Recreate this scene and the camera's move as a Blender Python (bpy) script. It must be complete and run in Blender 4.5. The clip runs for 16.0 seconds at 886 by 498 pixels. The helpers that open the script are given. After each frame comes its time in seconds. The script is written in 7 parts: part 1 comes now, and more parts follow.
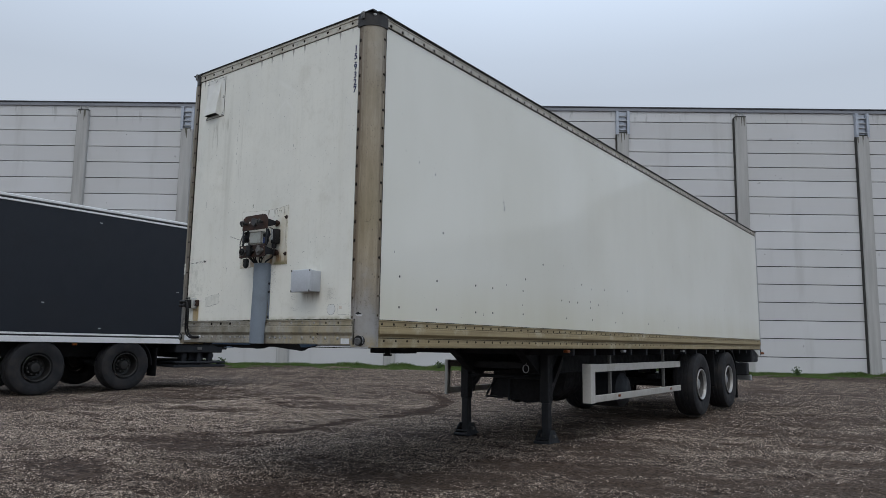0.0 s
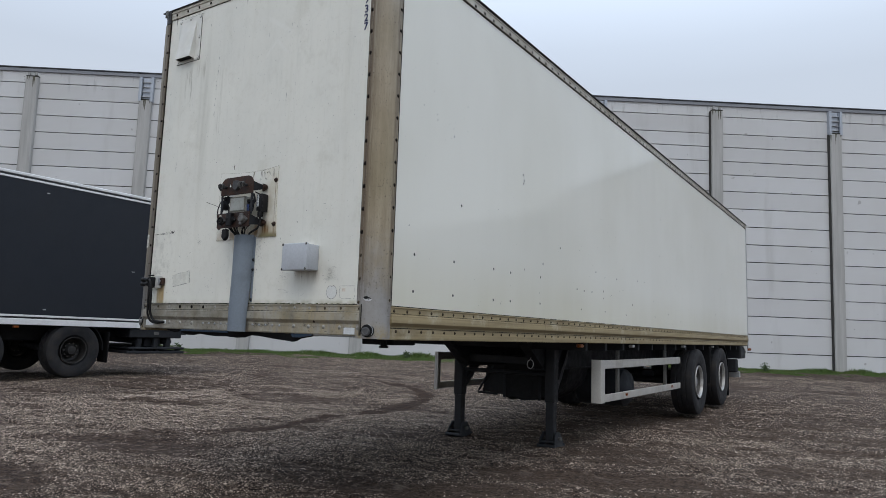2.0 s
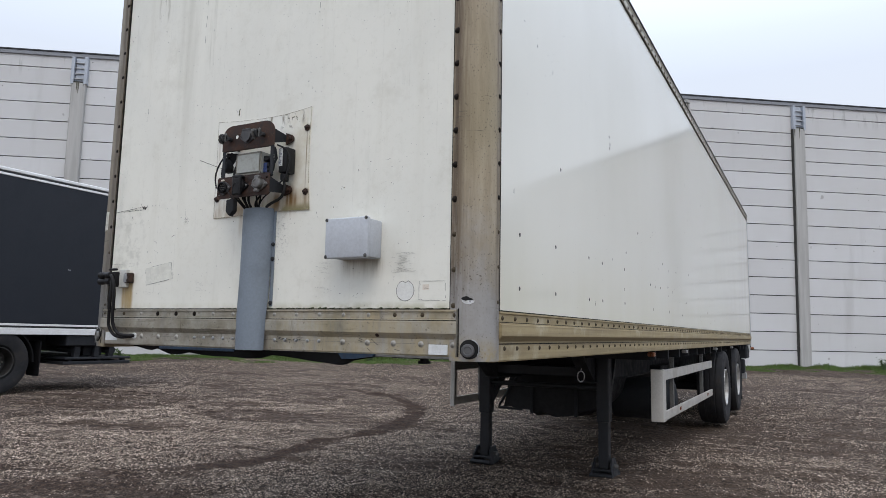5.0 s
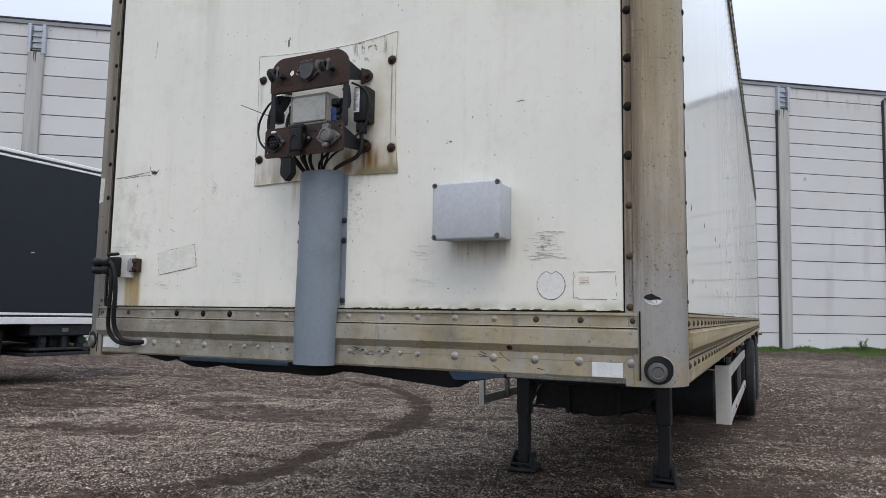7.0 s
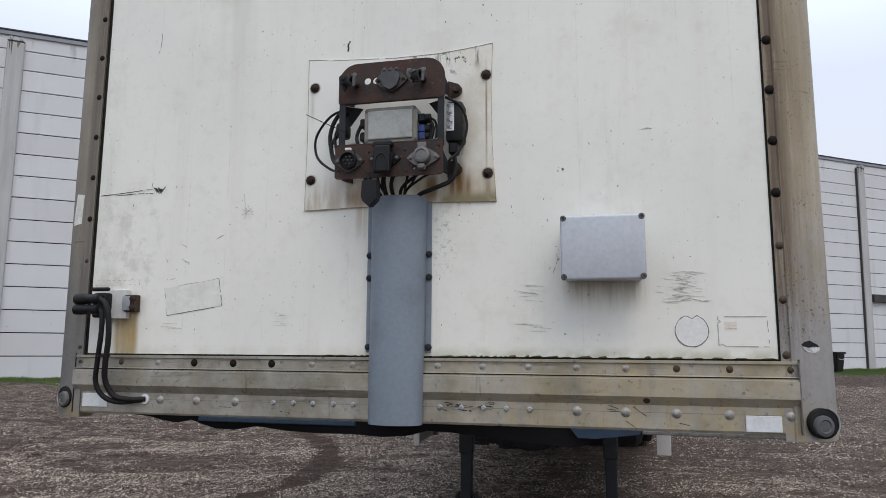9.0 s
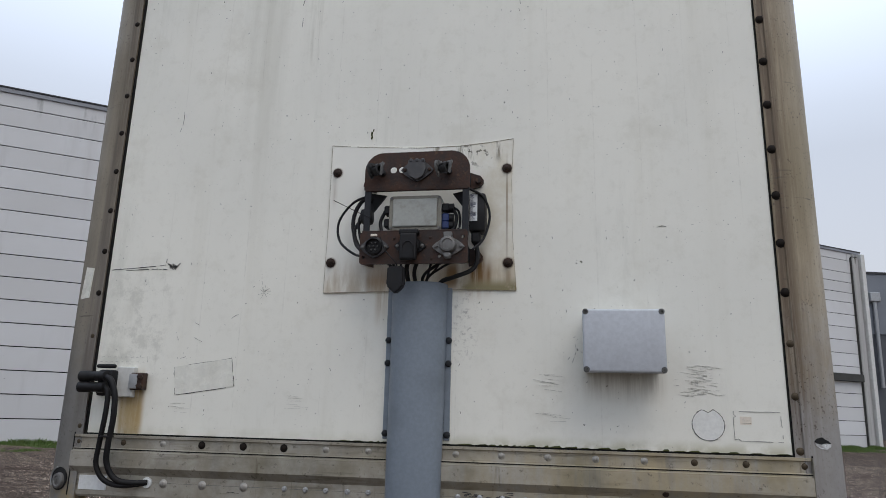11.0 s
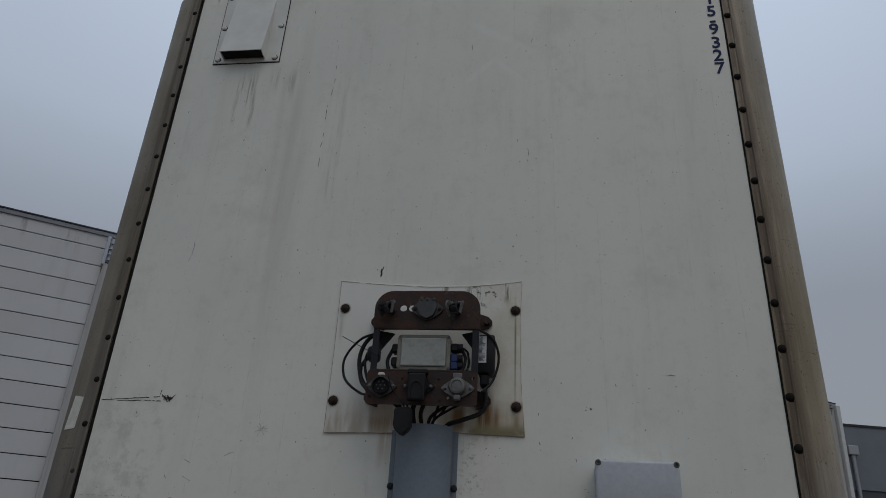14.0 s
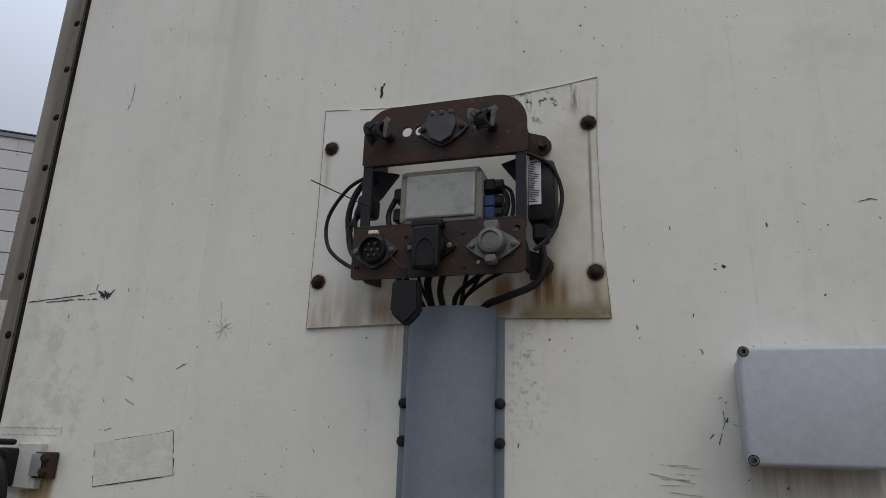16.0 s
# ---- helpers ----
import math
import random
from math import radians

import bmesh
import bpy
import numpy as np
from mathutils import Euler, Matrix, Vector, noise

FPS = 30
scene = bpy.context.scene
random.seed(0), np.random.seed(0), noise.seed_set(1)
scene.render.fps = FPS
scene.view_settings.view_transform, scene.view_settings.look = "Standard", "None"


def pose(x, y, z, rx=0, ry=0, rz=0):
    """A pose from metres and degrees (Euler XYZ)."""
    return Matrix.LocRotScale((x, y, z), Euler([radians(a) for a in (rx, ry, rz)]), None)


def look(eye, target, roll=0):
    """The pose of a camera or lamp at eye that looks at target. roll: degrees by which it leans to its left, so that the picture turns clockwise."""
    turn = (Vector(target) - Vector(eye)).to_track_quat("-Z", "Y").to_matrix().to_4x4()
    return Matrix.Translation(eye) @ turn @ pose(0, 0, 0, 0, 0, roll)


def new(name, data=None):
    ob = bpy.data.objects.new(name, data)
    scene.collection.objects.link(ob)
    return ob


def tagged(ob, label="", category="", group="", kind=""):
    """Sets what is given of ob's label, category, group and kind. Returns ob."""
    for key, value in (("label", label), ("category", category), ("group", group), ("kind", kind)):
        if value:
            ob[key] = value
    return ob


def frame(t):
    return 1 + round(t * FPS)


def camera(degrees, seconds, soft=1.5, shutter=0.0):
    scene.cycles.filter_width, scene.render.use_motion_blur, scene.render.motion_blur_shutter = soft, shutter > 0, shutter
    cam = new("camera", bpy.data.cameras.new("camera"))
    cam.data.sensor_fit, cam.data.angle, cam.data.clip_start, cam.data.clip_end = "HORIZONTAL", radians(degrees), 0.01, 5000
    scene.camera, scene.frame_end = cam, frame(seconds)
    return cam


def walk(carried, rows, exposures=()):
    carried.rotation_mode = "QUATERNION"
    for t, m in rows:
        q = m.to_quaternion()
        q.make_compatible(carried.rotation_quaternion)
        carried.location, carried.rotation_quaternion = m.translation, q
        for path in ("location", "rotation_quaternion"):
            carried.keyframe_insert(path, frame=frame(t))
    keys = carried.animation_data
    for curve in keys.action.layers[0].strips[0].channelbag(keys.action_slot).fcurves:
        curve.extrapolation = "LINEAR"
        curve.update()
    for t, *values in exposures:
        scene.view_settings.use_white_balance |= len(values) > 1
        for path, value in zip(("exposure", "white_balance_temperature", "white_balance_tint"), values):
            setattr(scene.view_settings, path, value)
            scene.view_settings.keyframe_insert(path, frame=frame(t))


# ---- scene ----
cam = camera(66.2, 16.0, soft=0.3)
ROWS = [
    (0, 4.9320, -3.8990, 1.4260, 36.820, 6.810, 0.940),
    (0.5, 4.7320, -3.6380, 1.4340, 35.920, 6.670, 0.550),
    (1, 4.5870, -3.5130, 1.4410, 35.910, 5.800, 1.850),
    (1.5, 4.1990, -3.4650, 1.4140, 34.670, 5.890, 1.980),
    (2, 4.0040, -3.3940, 1.4190, 33.430, 5.980, 2.100),
    (2.5, 3.7560, -3.2050, 1.3960, 33.090, 6.040, 0.410),
    (3, 3.5300, -3.0590, 1.4350, 33.000, 5.460, 1.510),
    (5.5, 2.1965, -2.4728, 1.4650, 27.337, 5.626, 2.051),
    (6, 1.9494, -2.3741, 1.5018, 26.625, 4.838, 3.125),
    (6.5, 1.7238, -2.2116, 1.4907, 26.452, 4.694, 2.069),
    (7, 1.4930, -2.0710, 1.5182, 25.813, 4.495, 1.203),
    (7.5, 1.2620, -2.0356, 1.5068, 21.268, 5.026, 2.385),
    (8, 1.0094, -2.0501, 1.5289, 17.892, 6.546, 1.683),
    (10.5, 0.4076, -2.1213, 1.5971, 10.211, 7.136, 1.852),
    (11, 0.4354, -2.1646, 1.6220, 10.111, 12.595, 2.031),
    (11.5, 0.4028, -2.2136, 1.6493, 9.856, 20.713, 2.228),
    (12, 0.3420, -2.2583, 1.6418, 9.090, 30.296, 3.620),
    (12.5, 0.3248, -2.2732, 1.6477, 9.330, 34.521, 4.650),
    (13, 0.3043, -2.2837, 1.6470, 9.070, 34.826, 5.060),
    (13.5, 0.2814, -2.2966, 1.6324, 8.290, 31.879, 5.050),
    (14, 0.3264, -2.1885, 1.6334, 8.616, 23.964, 3.869),
    (14.5, 0.4021, -1.9173, 1.5997, 11.357, 16.703, 2.773),
    (15, 0.4312, -1.7388, 1.6216, 13.326, 16.589, 1.657),
    (15.5, 0.4136, -1.5221, 1.6537, 14.133, 17.637, 1.576),
    (16, 0.3693, -1.3070, 1.7302, 17.698, 16.142, 2.346),
]


def aim(x, y, z, yaw, pitch, roll):
    """A pose from the eye, yaw to the left, pitch up and roll."""
    yw, p = radians(yaw), radians(pitch)
    way = Vector((-math.sin(yw) * math.cos(p), math.cos(yw) * math.cos(p), math.sin(p)))
    return look((x, y, z), Vector((x, y, z)) + way, roll)


EXPOSURES = [(0, -0.1, 6780, 10), (1, 0.04, 6790, 10), (1.5, 0.17, 6800, 10), (2.5, 0.08, 6850, 11), (3, 0.22, 6850, 11), (5.5, 0.48, 7000, 13), (6, 0.46, 6950, 13), (6.5, 0.54, 7000, 13), (7, 0.49, 6950, 13), (8, 0.48, 6900, 14), (10.5, 0.38, 6950, 14), (11, 0.15, 6950, 13), (11.5, -0.25, 6950, 12), (12, -0.83, 6850, 11), (12.5, -1.2, 6650, 10), (13.5, -1.25, 6650, 10), (14, -1.06, 6850, 11), (14.5, -0.47, 7150, 13), (16, -0.31, 7100, 14)]
walk(cam, [(t, aim(*r)) for t, *r in ROWS], EXPOSURES)

# ---- overcast daylight ----
world = bpy.data.worlds.new("overcast_sky")
scene.world = world
world.use_nodes = True
wt = world.node_tree
wt.nodes.clear()
w_out = wt.nodes.new("ShaderNodeOutputWorld")
w_bg = wt.nodes.new("ShaderNodeBackground")
w_sky = wt.nodes.new("ShaderNodeTexSky")
w_sky.sky_type, w_sky.sun_disc = "NISHITA", False
SUN_EL, SUN_AZ = radians(58), radians(150)
w_sky.sun_elevation, w_sky.sun_rotation, w_sky.dust_density, w_sky.air_density = SUN_EL, SUN_AZ, 4.0, 1.0
w_tc = wt.nodes.new("ShaderNodeTexCoord")
w_sep = wt.nodes.new("ShaderNodeSeparateXYZ")
w_ramp = wt.nodes.new("ShaderNodeValToRGB")
w_noise = wt.nodes.new("ShaderNodeTexNoise")
w_noise.inputs["Scale"].default_value, w_noise.inputs["Detail"].default_value = 1.6, 3.0
w_cloud = wt.nodes.new("ShaderNodeMapRange")
w_cloud.inputs["To Min"].default_value, w_cloud.inputs["To Max"].default_value = 0.93, 1.07
w_mul = wt.nodes.new("ShaderNodeMix")
w_mul.data_type, w_mul.blend_type = "RGBA", "MULTIPLY"
w_mul.inputs[0].default_value = 1.0
w_mix = wt.nodes.new("ShaderNodeMix")
w_mix.data_type = "RGBA"
w_mix.inputs[0].default_value = 0.9
w_gain = wt.nodes.new("ShaderNodeMix")
w_gain.data_type, w_gain.blend_type = "RGBA", "MULTIPLY"
w_gain.inputs[0].default_value = 1.0
w_gain.inputs[7].default_value = (0.09, 0.09, 0.09, 1)
ramp = w_ramp.color_ramp
ramp.elements[0].position, ramp.elements[0].color = 0.0, (0.585, 0.637, 0.71, 1)
ramp.elements[1].position, ramp.elements[1].color = 1.0, (1.0, 1.24, 1.60, 1)
mid = ramp.elements.new(0.33)
mid.color = (0.555, 0.648, 0.79, 1)
upper = ramp.elements.new(0.50)
upper.color = (0.76, 0.92, 1.16, 1)
high = ramp.elements.new(0.68)
high.color = (0.83, 1.01, 1.29, 1)
wt.links.new(w_tc.outputs["Generated"], w_sep.inputs[0])
wt.links.new(w_sep.outputs["Z"], w_ramp.inputs[0])
wt.links.new(w_tc.outputs["Generated"], w_noise.inputs["Vector"])
wt.links.new(w_noise.outputs[0], w_cloud.inputs["Value"])
wt.links.new(w_ramp.outputs[0], w_mul.inputs[6])
wt.links.new(w_cloud.outputs[0], w_mul.inputs[7])
wt.links.new(w_sky.outputs[0], w_gain.inputs[6])
wt.links.new(w_gain.outputs[2], w_mix.inputs[6])
# the cloud is thinner, and so brighter, high up behind the trailer
w_high = wt.nodes.new("ShaderNodeMapRange")
for key, val in (("From Min", 0.38), ("From Max", 0.72), ("To Min", 0.0), ("To Max", 0.50)):
    w_high.inputs[key].default_value = val
w_side = wt.nodes.new("ShaderNodeMath")
w_side.operation = "MULTIPLY_ADD"
w_side.inputs[2].default_value = 1.0
w_thin = wt.nodes.new("ShaderNodeMix")
w_thin.data_type, w_thin.blend_type = "RGBA", "MULTIPLY"
w_thin.inputs[0].default_value = 1.0
wt.links.new(w_sep.outputs["Z"], w_high.inputs["Value"])
wt.links.new(w_sep.outputs["Y"], w_side.inputs[0])
wt.links.new(w_high.outputs[0], w_side.inputs[1])
wt.links.new(w_mul.outputs[2], w_thin.inputs[6])
wt.links.new(w_side.outputs[0], w_thin.inputs[7])
wt.links.new(w_thin.outputs[2], w_mix.inputs[7])
wt.links.new(w_mix.outputs[2], w_bg.inputs["Color"])
w_bg.inputs["Strength"].default_value = 1.0
wt.links.new(w_bg.outputs[0], w_out.inputs[0])

sun = new("sun", bpy.data.lights.new("sun", "SUN"))
sun.data.energy, sun.data.angle, sun.data.color = 0.7, radians(35), (1.0, 0.96, 0.9)
sun.matrix_world = look((0, 0, 30), Vector((0, 0, 30)) - 10 * Vector((math.sin(SUN_AZ) * math.cos(SUN_EL), math.cos(SUN_AZ) * math.cos(SUN_EL), math.sin(SUN_EL))))


# ---- materials ----
class Nodes:
    """Short hands for a node material."""

    def __init__(self, name):
        self.mat = bpy.data.materials.new(name)
        self.mat.use_nodes = True
        self.tree = self.mat.node_tree
        self.bsdf = self.tree.nodes["Principled BSDF"]
        self.co = self.tree.nodes.new("ShaderNodeTexCoord").outputs["Object"]

    def put(self, value, socket):
        if isinstance(value, bpy.types.NodeSocket):
            self.tree.links.new(value, socket)
        elif isinstance(value, tuple) and len(value) == 3 and socket.type == "RGBA":
            socket.default_value = (*value, 1)
        else:
            socket.default_value = value

    def math(self, op, a, b=0.0):
        n = self.tree.nodes.new("ShaderNodeMath")
        n.operation = op
        self.put(a, n.inputs[0]), self.put(b, n.inputs[1])
        return n.outputs[0]

    def stretch(self, s):
        n = self.tree.nodes.new("ShaderNodeMapping")
        self.put(self.co, n.inputs[0])
        n.inputs["Scale"].default_value = s
        return n.outputs[0]

    def noise(self, scale, detail=4.0, rough=0.55, vec=None):
        n = self.tree.nodes.new("ShaderNodeTexNoise")
        self.put(vec or self.co, n.inputs["Vector"])
        n.inputs["Scale"].default_value, n.inputs["Detail"].default_value, n.inputs["Roughness"].default_value = scale, detail, rough
        return n.outputs[0]

    def voronoi(self, scale, vec=None):
        n = self.tree.nodes.new("ShaderNodeTexVoronoi")
        self.put(vec or self.co, n.inputs["Vector"])
        n.inputs["Scale"].default_value = scale
        return n.outputs["Distance"], n.outputs["Color"]

    def ramp(self, v, lo, hi, a=0.0, b=1.0):
        n = self.tree.nodes.new("ShaderNodeMapRange")
        n.interpolation_type = "SMOOTHSTEP"
        self.put(v, n.inputs["Value"])
        for key, val in (("From Min", lo), ("From Max", hi), ("To Min", a), ("To Max", b)):
            n.inputs[key].default_value = val
        return n.outputs[0]

    def mix(self, f, a, b, blend="MIX"):
        n = self.tree.nodes.new("ShaderNodeMix")
        n.data_type, n.blend_type = "RGBA", blend
        self.put(f, n.inputs[0]), self.put(a, n.inputs[6]), self.put(b, n.inputs[7])
        return n.outputs[2]

    def axes(self):
        n = self.tree.nodes.new("ShaderNodeSeparateXYZ")
        self.put(self.co, n.inputs[0])
        return n.outputs

    def patch(self, a, b, a0, a1, b0, b1, soft_a=0.01, soft_b=0.03):
        """1 inside a rectangle of the two coordinates, soft at its rim."""
        m = self.math("MULTIPLY", self.ramp(a, a0 - soft_a, a0 + soft_a), self.ramp(a, a1 - soft_a, a1 + soft_a, 1, 0))
        k = self.math("MULTIPLY", self.ramp(b, b0 - soft_b, b0 + soft_b), self.ramp(b, b1 - soft_b, b1 + soft_b, 1, 0))
        return self.math("MULTIPLY", m, k)

    def random(self, island=False):
        n = self.tree.nodes.new("ShaderNodeNewGeometry" if island else "ShaderNodeObjectInfo")
        return n.outputs["Random Per Island" if island else "Random"]

    def bump(self, h, strength=0.3, dist=0.01):
        n = self.tree.nodes.new("ShaderNodeBump")
        n.inputs["Strength"].default_value, n.inputs["Distance"].default_value = strength, dist
        self.put(h, n.inputs["Height"])
        self.tree.links.new(n.outputs[0], self.bsdf.inputs["Normal"])

    def end(self, color, rough=0.5, metal=0.0, spec=0.5):
        self.put(color, self.bsdf.inputs["Base Color"])
        self.put(rough, self.bsdf.inputs["Roughness"])
        self.put(metal, self.bsdf.inputs["Metallic"])
        self.bsdf.inputs["Specular IOR Level"].default_value = spec
        return self.mat


def plain(name, col, rough=0.5, metal=0.0, dirt=(0.2, 0.17, 0.13), amount=0.35, scale=6.0, fine=60.0, bump=0.15, spec=0.5):
    """A worn surface: a base colour, blotches of dirt, fine grain and relief."""
    n = Nodes(name)
    blotch = n.ramp(n.noise(scale, 6.0, 0.65), 0.45, 0.75, 0.0, amount)
    grain = n.noise(fine, 3.0)
    c = n.mix(blotch, col, dirt)
    c = n.mix(n.ramp(grain, 0.3, 0.7, 0.0, 0.25), c, tuple(x * 0.6 for x in col))
    n.bump(grain, bump, 0.004)
    return n.end(c, n.ramp(n.noise(scale * 2, 3.0), 0.3, 0.7, max(0.03, rough - 0.1), min(1.0, rough + 0.12)), metal, spec)


def front_paint():
    """White panel: rain streaks, specks, rust runs at the bracket and at the cable holder."""
    n = Nodes("white_front_panel")
    ax = n.axes()
    u, w = ax[0], ax[2]
    c = n.mix(n.ramp(n.noise(1.3, 5.0), 0.35, 0.7), (0.845, 0.83, 0.745), (0.785, 0.775, 0.70))
    streak = n.noise(1.0, 5.0, 0.6, n.stretch((9.0, 9.0, 0.55)))
    c = n.mix(n.ramp(streak, 0.52, 0.80, 0.0, 0.20), c, (0.54, 0.51, 0.40))
    c = n.mix(n.math("MULTIPLY", n.patch(u, w, -0.75, -0.25, 2.5, 3.7, 0.15, 0.4), n.ramp(streak, 0.4, 0.7, 0.0, 0.22)), c, (0.46, 0.46, 0.40))
    thin = n.noise(1.0, 6.0, 0.7, n.stretch((42.0, 42.0, 2.2)))
    for u0, u1, w0, w1, k in ((-1.045, -0.965, 1.50, 1.72, 1.0), (0.135, 0.20, 2.02, 2.16, 0.85), (-0.15, -0.115, 1.93, 2.10, 0.55), (0.28, 0.296, 2.24, 2.43, 0.8), (-0.33, -0.305, 2.25, 2.42, 0.35), (0.205, 0.235, 2.03, 2.14, 0.6)):
        c = n.mix(n.math("MULTIPLY", n.patch(u, w, u0, u1, w0, w1, 0.012, 0.05), n.ramp(thin, 0.26, 0.60, 0.0, k)), c, (0.36, 0.22, 0.075))
    c = n.mix(n.math("MULTIPLY", n.patch(u, w, -1.052, -0.958, 1.53, 1.705, 0.012, 0.04), n.ramp(n.noise(9.0, 5.0, 0.7), 0.25, 0.65, 0.30, 0.75)), c, (0.50, 0.375, 0.185))
    c = n.mix(n.math("MULTIPLY", n.patch(u, w, 0.115, 0.185, 1.80, 2.02, 0.02, 0.05), n.ramp(n.noise(55.0, 6.0, 0.8), 0.5, 0.66, 0.0, 0.6)), c, (0.16, 0.14, 0.12))
    c = n.mix(n.math("MULTIPLY", n.math("MULTIPLY", n.ramp(w, 1.535, 1.575, 1.0, 0.0), n.ramp(u, -0.2, 0.5, 0.35, 1.0)), n.ramp(n.noise(14.0, 5.0), 0.35, 0.6, 0.05, 0.65)), c, (0.40, 0.375, 0.235))
    speck = n.math("MULTIPLY", n.ramp(n.noise(85.0, 2.0), 0.705, 0.73), n.ramp(n.noise(4.0, 3.0), 0.36, 0.55))
    c = n.mix(speck, c, (0.07, 0.065, 0.06))
    # drip stain below the junction box, with its shade mixed into the colour
    c = n.mix(n.math("MULTIPLY", n.patch(u, w, 0.53, 0.76, 1.70, 1.775, 0.02, 0.05), n.ramp(thin, 0.3, 0.6, 0.1, 0.6)), c, (0.30, 0.26, 0.19))
    glue = n.math("MULTIPLY", n.patch(u, w, -1.14, -0.90, 1.72, 2.09, 0.05, 0.05), n.ramp(n.noise(11.0, 7.0, 0.75), 0.47, 0.60, 0.0, 0.55))
    c = n.mix(glue, c, (0.56, 0.55, 0.48))
    smudge = n.noise(3.4, 7.0, 0.72)
    c = n.mix(n.ramp(smudge, 0.52, 0.68, 0.0, 0.30), c, (0.60, 0.575, 0.48))
    for u0, u1, w0, w1, k in ((-0.905, -0.80, 3.26, 3.50, 0.75), (-0.685, -0.645, 3.40, 3.52, 0.6), (-0.75, -0.72, 3.44, 3.55, 0.5), (-0.45, -0.42, 2.9, 3.5, 0.4)):
        c = n.mix(n.math("MULTIPLY", n.patch(u, w, u0, u1, w0, w1, 0.025, 0.06), n.ramp(thin, 0.46, 0.66, 0.0, k)), c, (0.24, 0.215, 0.13))
    slant = n.math("ADD", w, n.math("MULTIPLY", u, 0.63))
    ghost = n.patch(slant, u, 3.775, 3.815, 0.10, 0.37, 0.010, 0.03)
    chevron = n.math("ADD", w, n.math("MULTIPLY", n.math("ABSOLUTE", n.math("SUBTRACT", u, 0.195)), 1.05))
    ghost = n.math("MAXIMUM", ghost, n.patch(chevron, w, 3.525, 3.560, 3.43, 3.56, 0.008, 0.02))
    c = n.mix(n.math("MULTIPLY", ghost, 0.5), c, (0.86, 0.85, 0.78))
    mottle = n.noise(23.0, 6.0, 0.75)
    c = n.mix(n.ramp(mottle, 0.50, 0.70, 0.0, 0.22), c, (0.60, 0.58, 0.49))
    vert = n.noise(1.0, 7.0, 0.75, n.stretch((5.0, 5.0, 0.8)))
    c = n.mix(n.ramp(vert, 0.54, 0.74, 0.0, 0.30), c, (0.52, 0.515, 0.44))
    dots = n.math("MULTIPLY", n.ramp(n.noise(150.0, 2.0), 0.70, 0.73), n.ramp(n.noise(6.0, 5.0, 0.7), 0.50, 0.62))
    c = n.mix(n.math("MULTIPLY", dots, 0.8), c, (0.12, 0.115, 0.095))
    pitch = n.math("FRACT", n.math("ADD", n.math("DIVIDE", n.math("ADD", u, 1.084), 0.151), 10.5))
    side = n.math("MULTIPLY", n.math("ABSOLUTE", n.math("SUBTRACT", pitch, 0.5)), 0.151)
    side = n.math("ADD", side, n.math("MULTIPLY", n.ramp(w, 3.90, 4.01, 1.0, 0.0), 0.016))
    side = n.math("ADD", side, n.math("MULTIPLY", n.math("SUBTRACT", n.noise(26.0, 4.0, 0.7), 0.5), 0.014))
    stain = n.math("MULTIPLY", n.ramp(side, 0.004, 0.019, 0.75, 0.0), n.ramp(n.noise(2.1, 1.0), 0.44, 0.56))
    c = n.mix(stain, c, (0.17, 0.14, 0.10))
    n.bump(n.noise(3.0, 3.0), 0.08, 0.02)
    return n.end(c, n.ramp(streak, 0.3, 0.7, 0.36, 0.55))


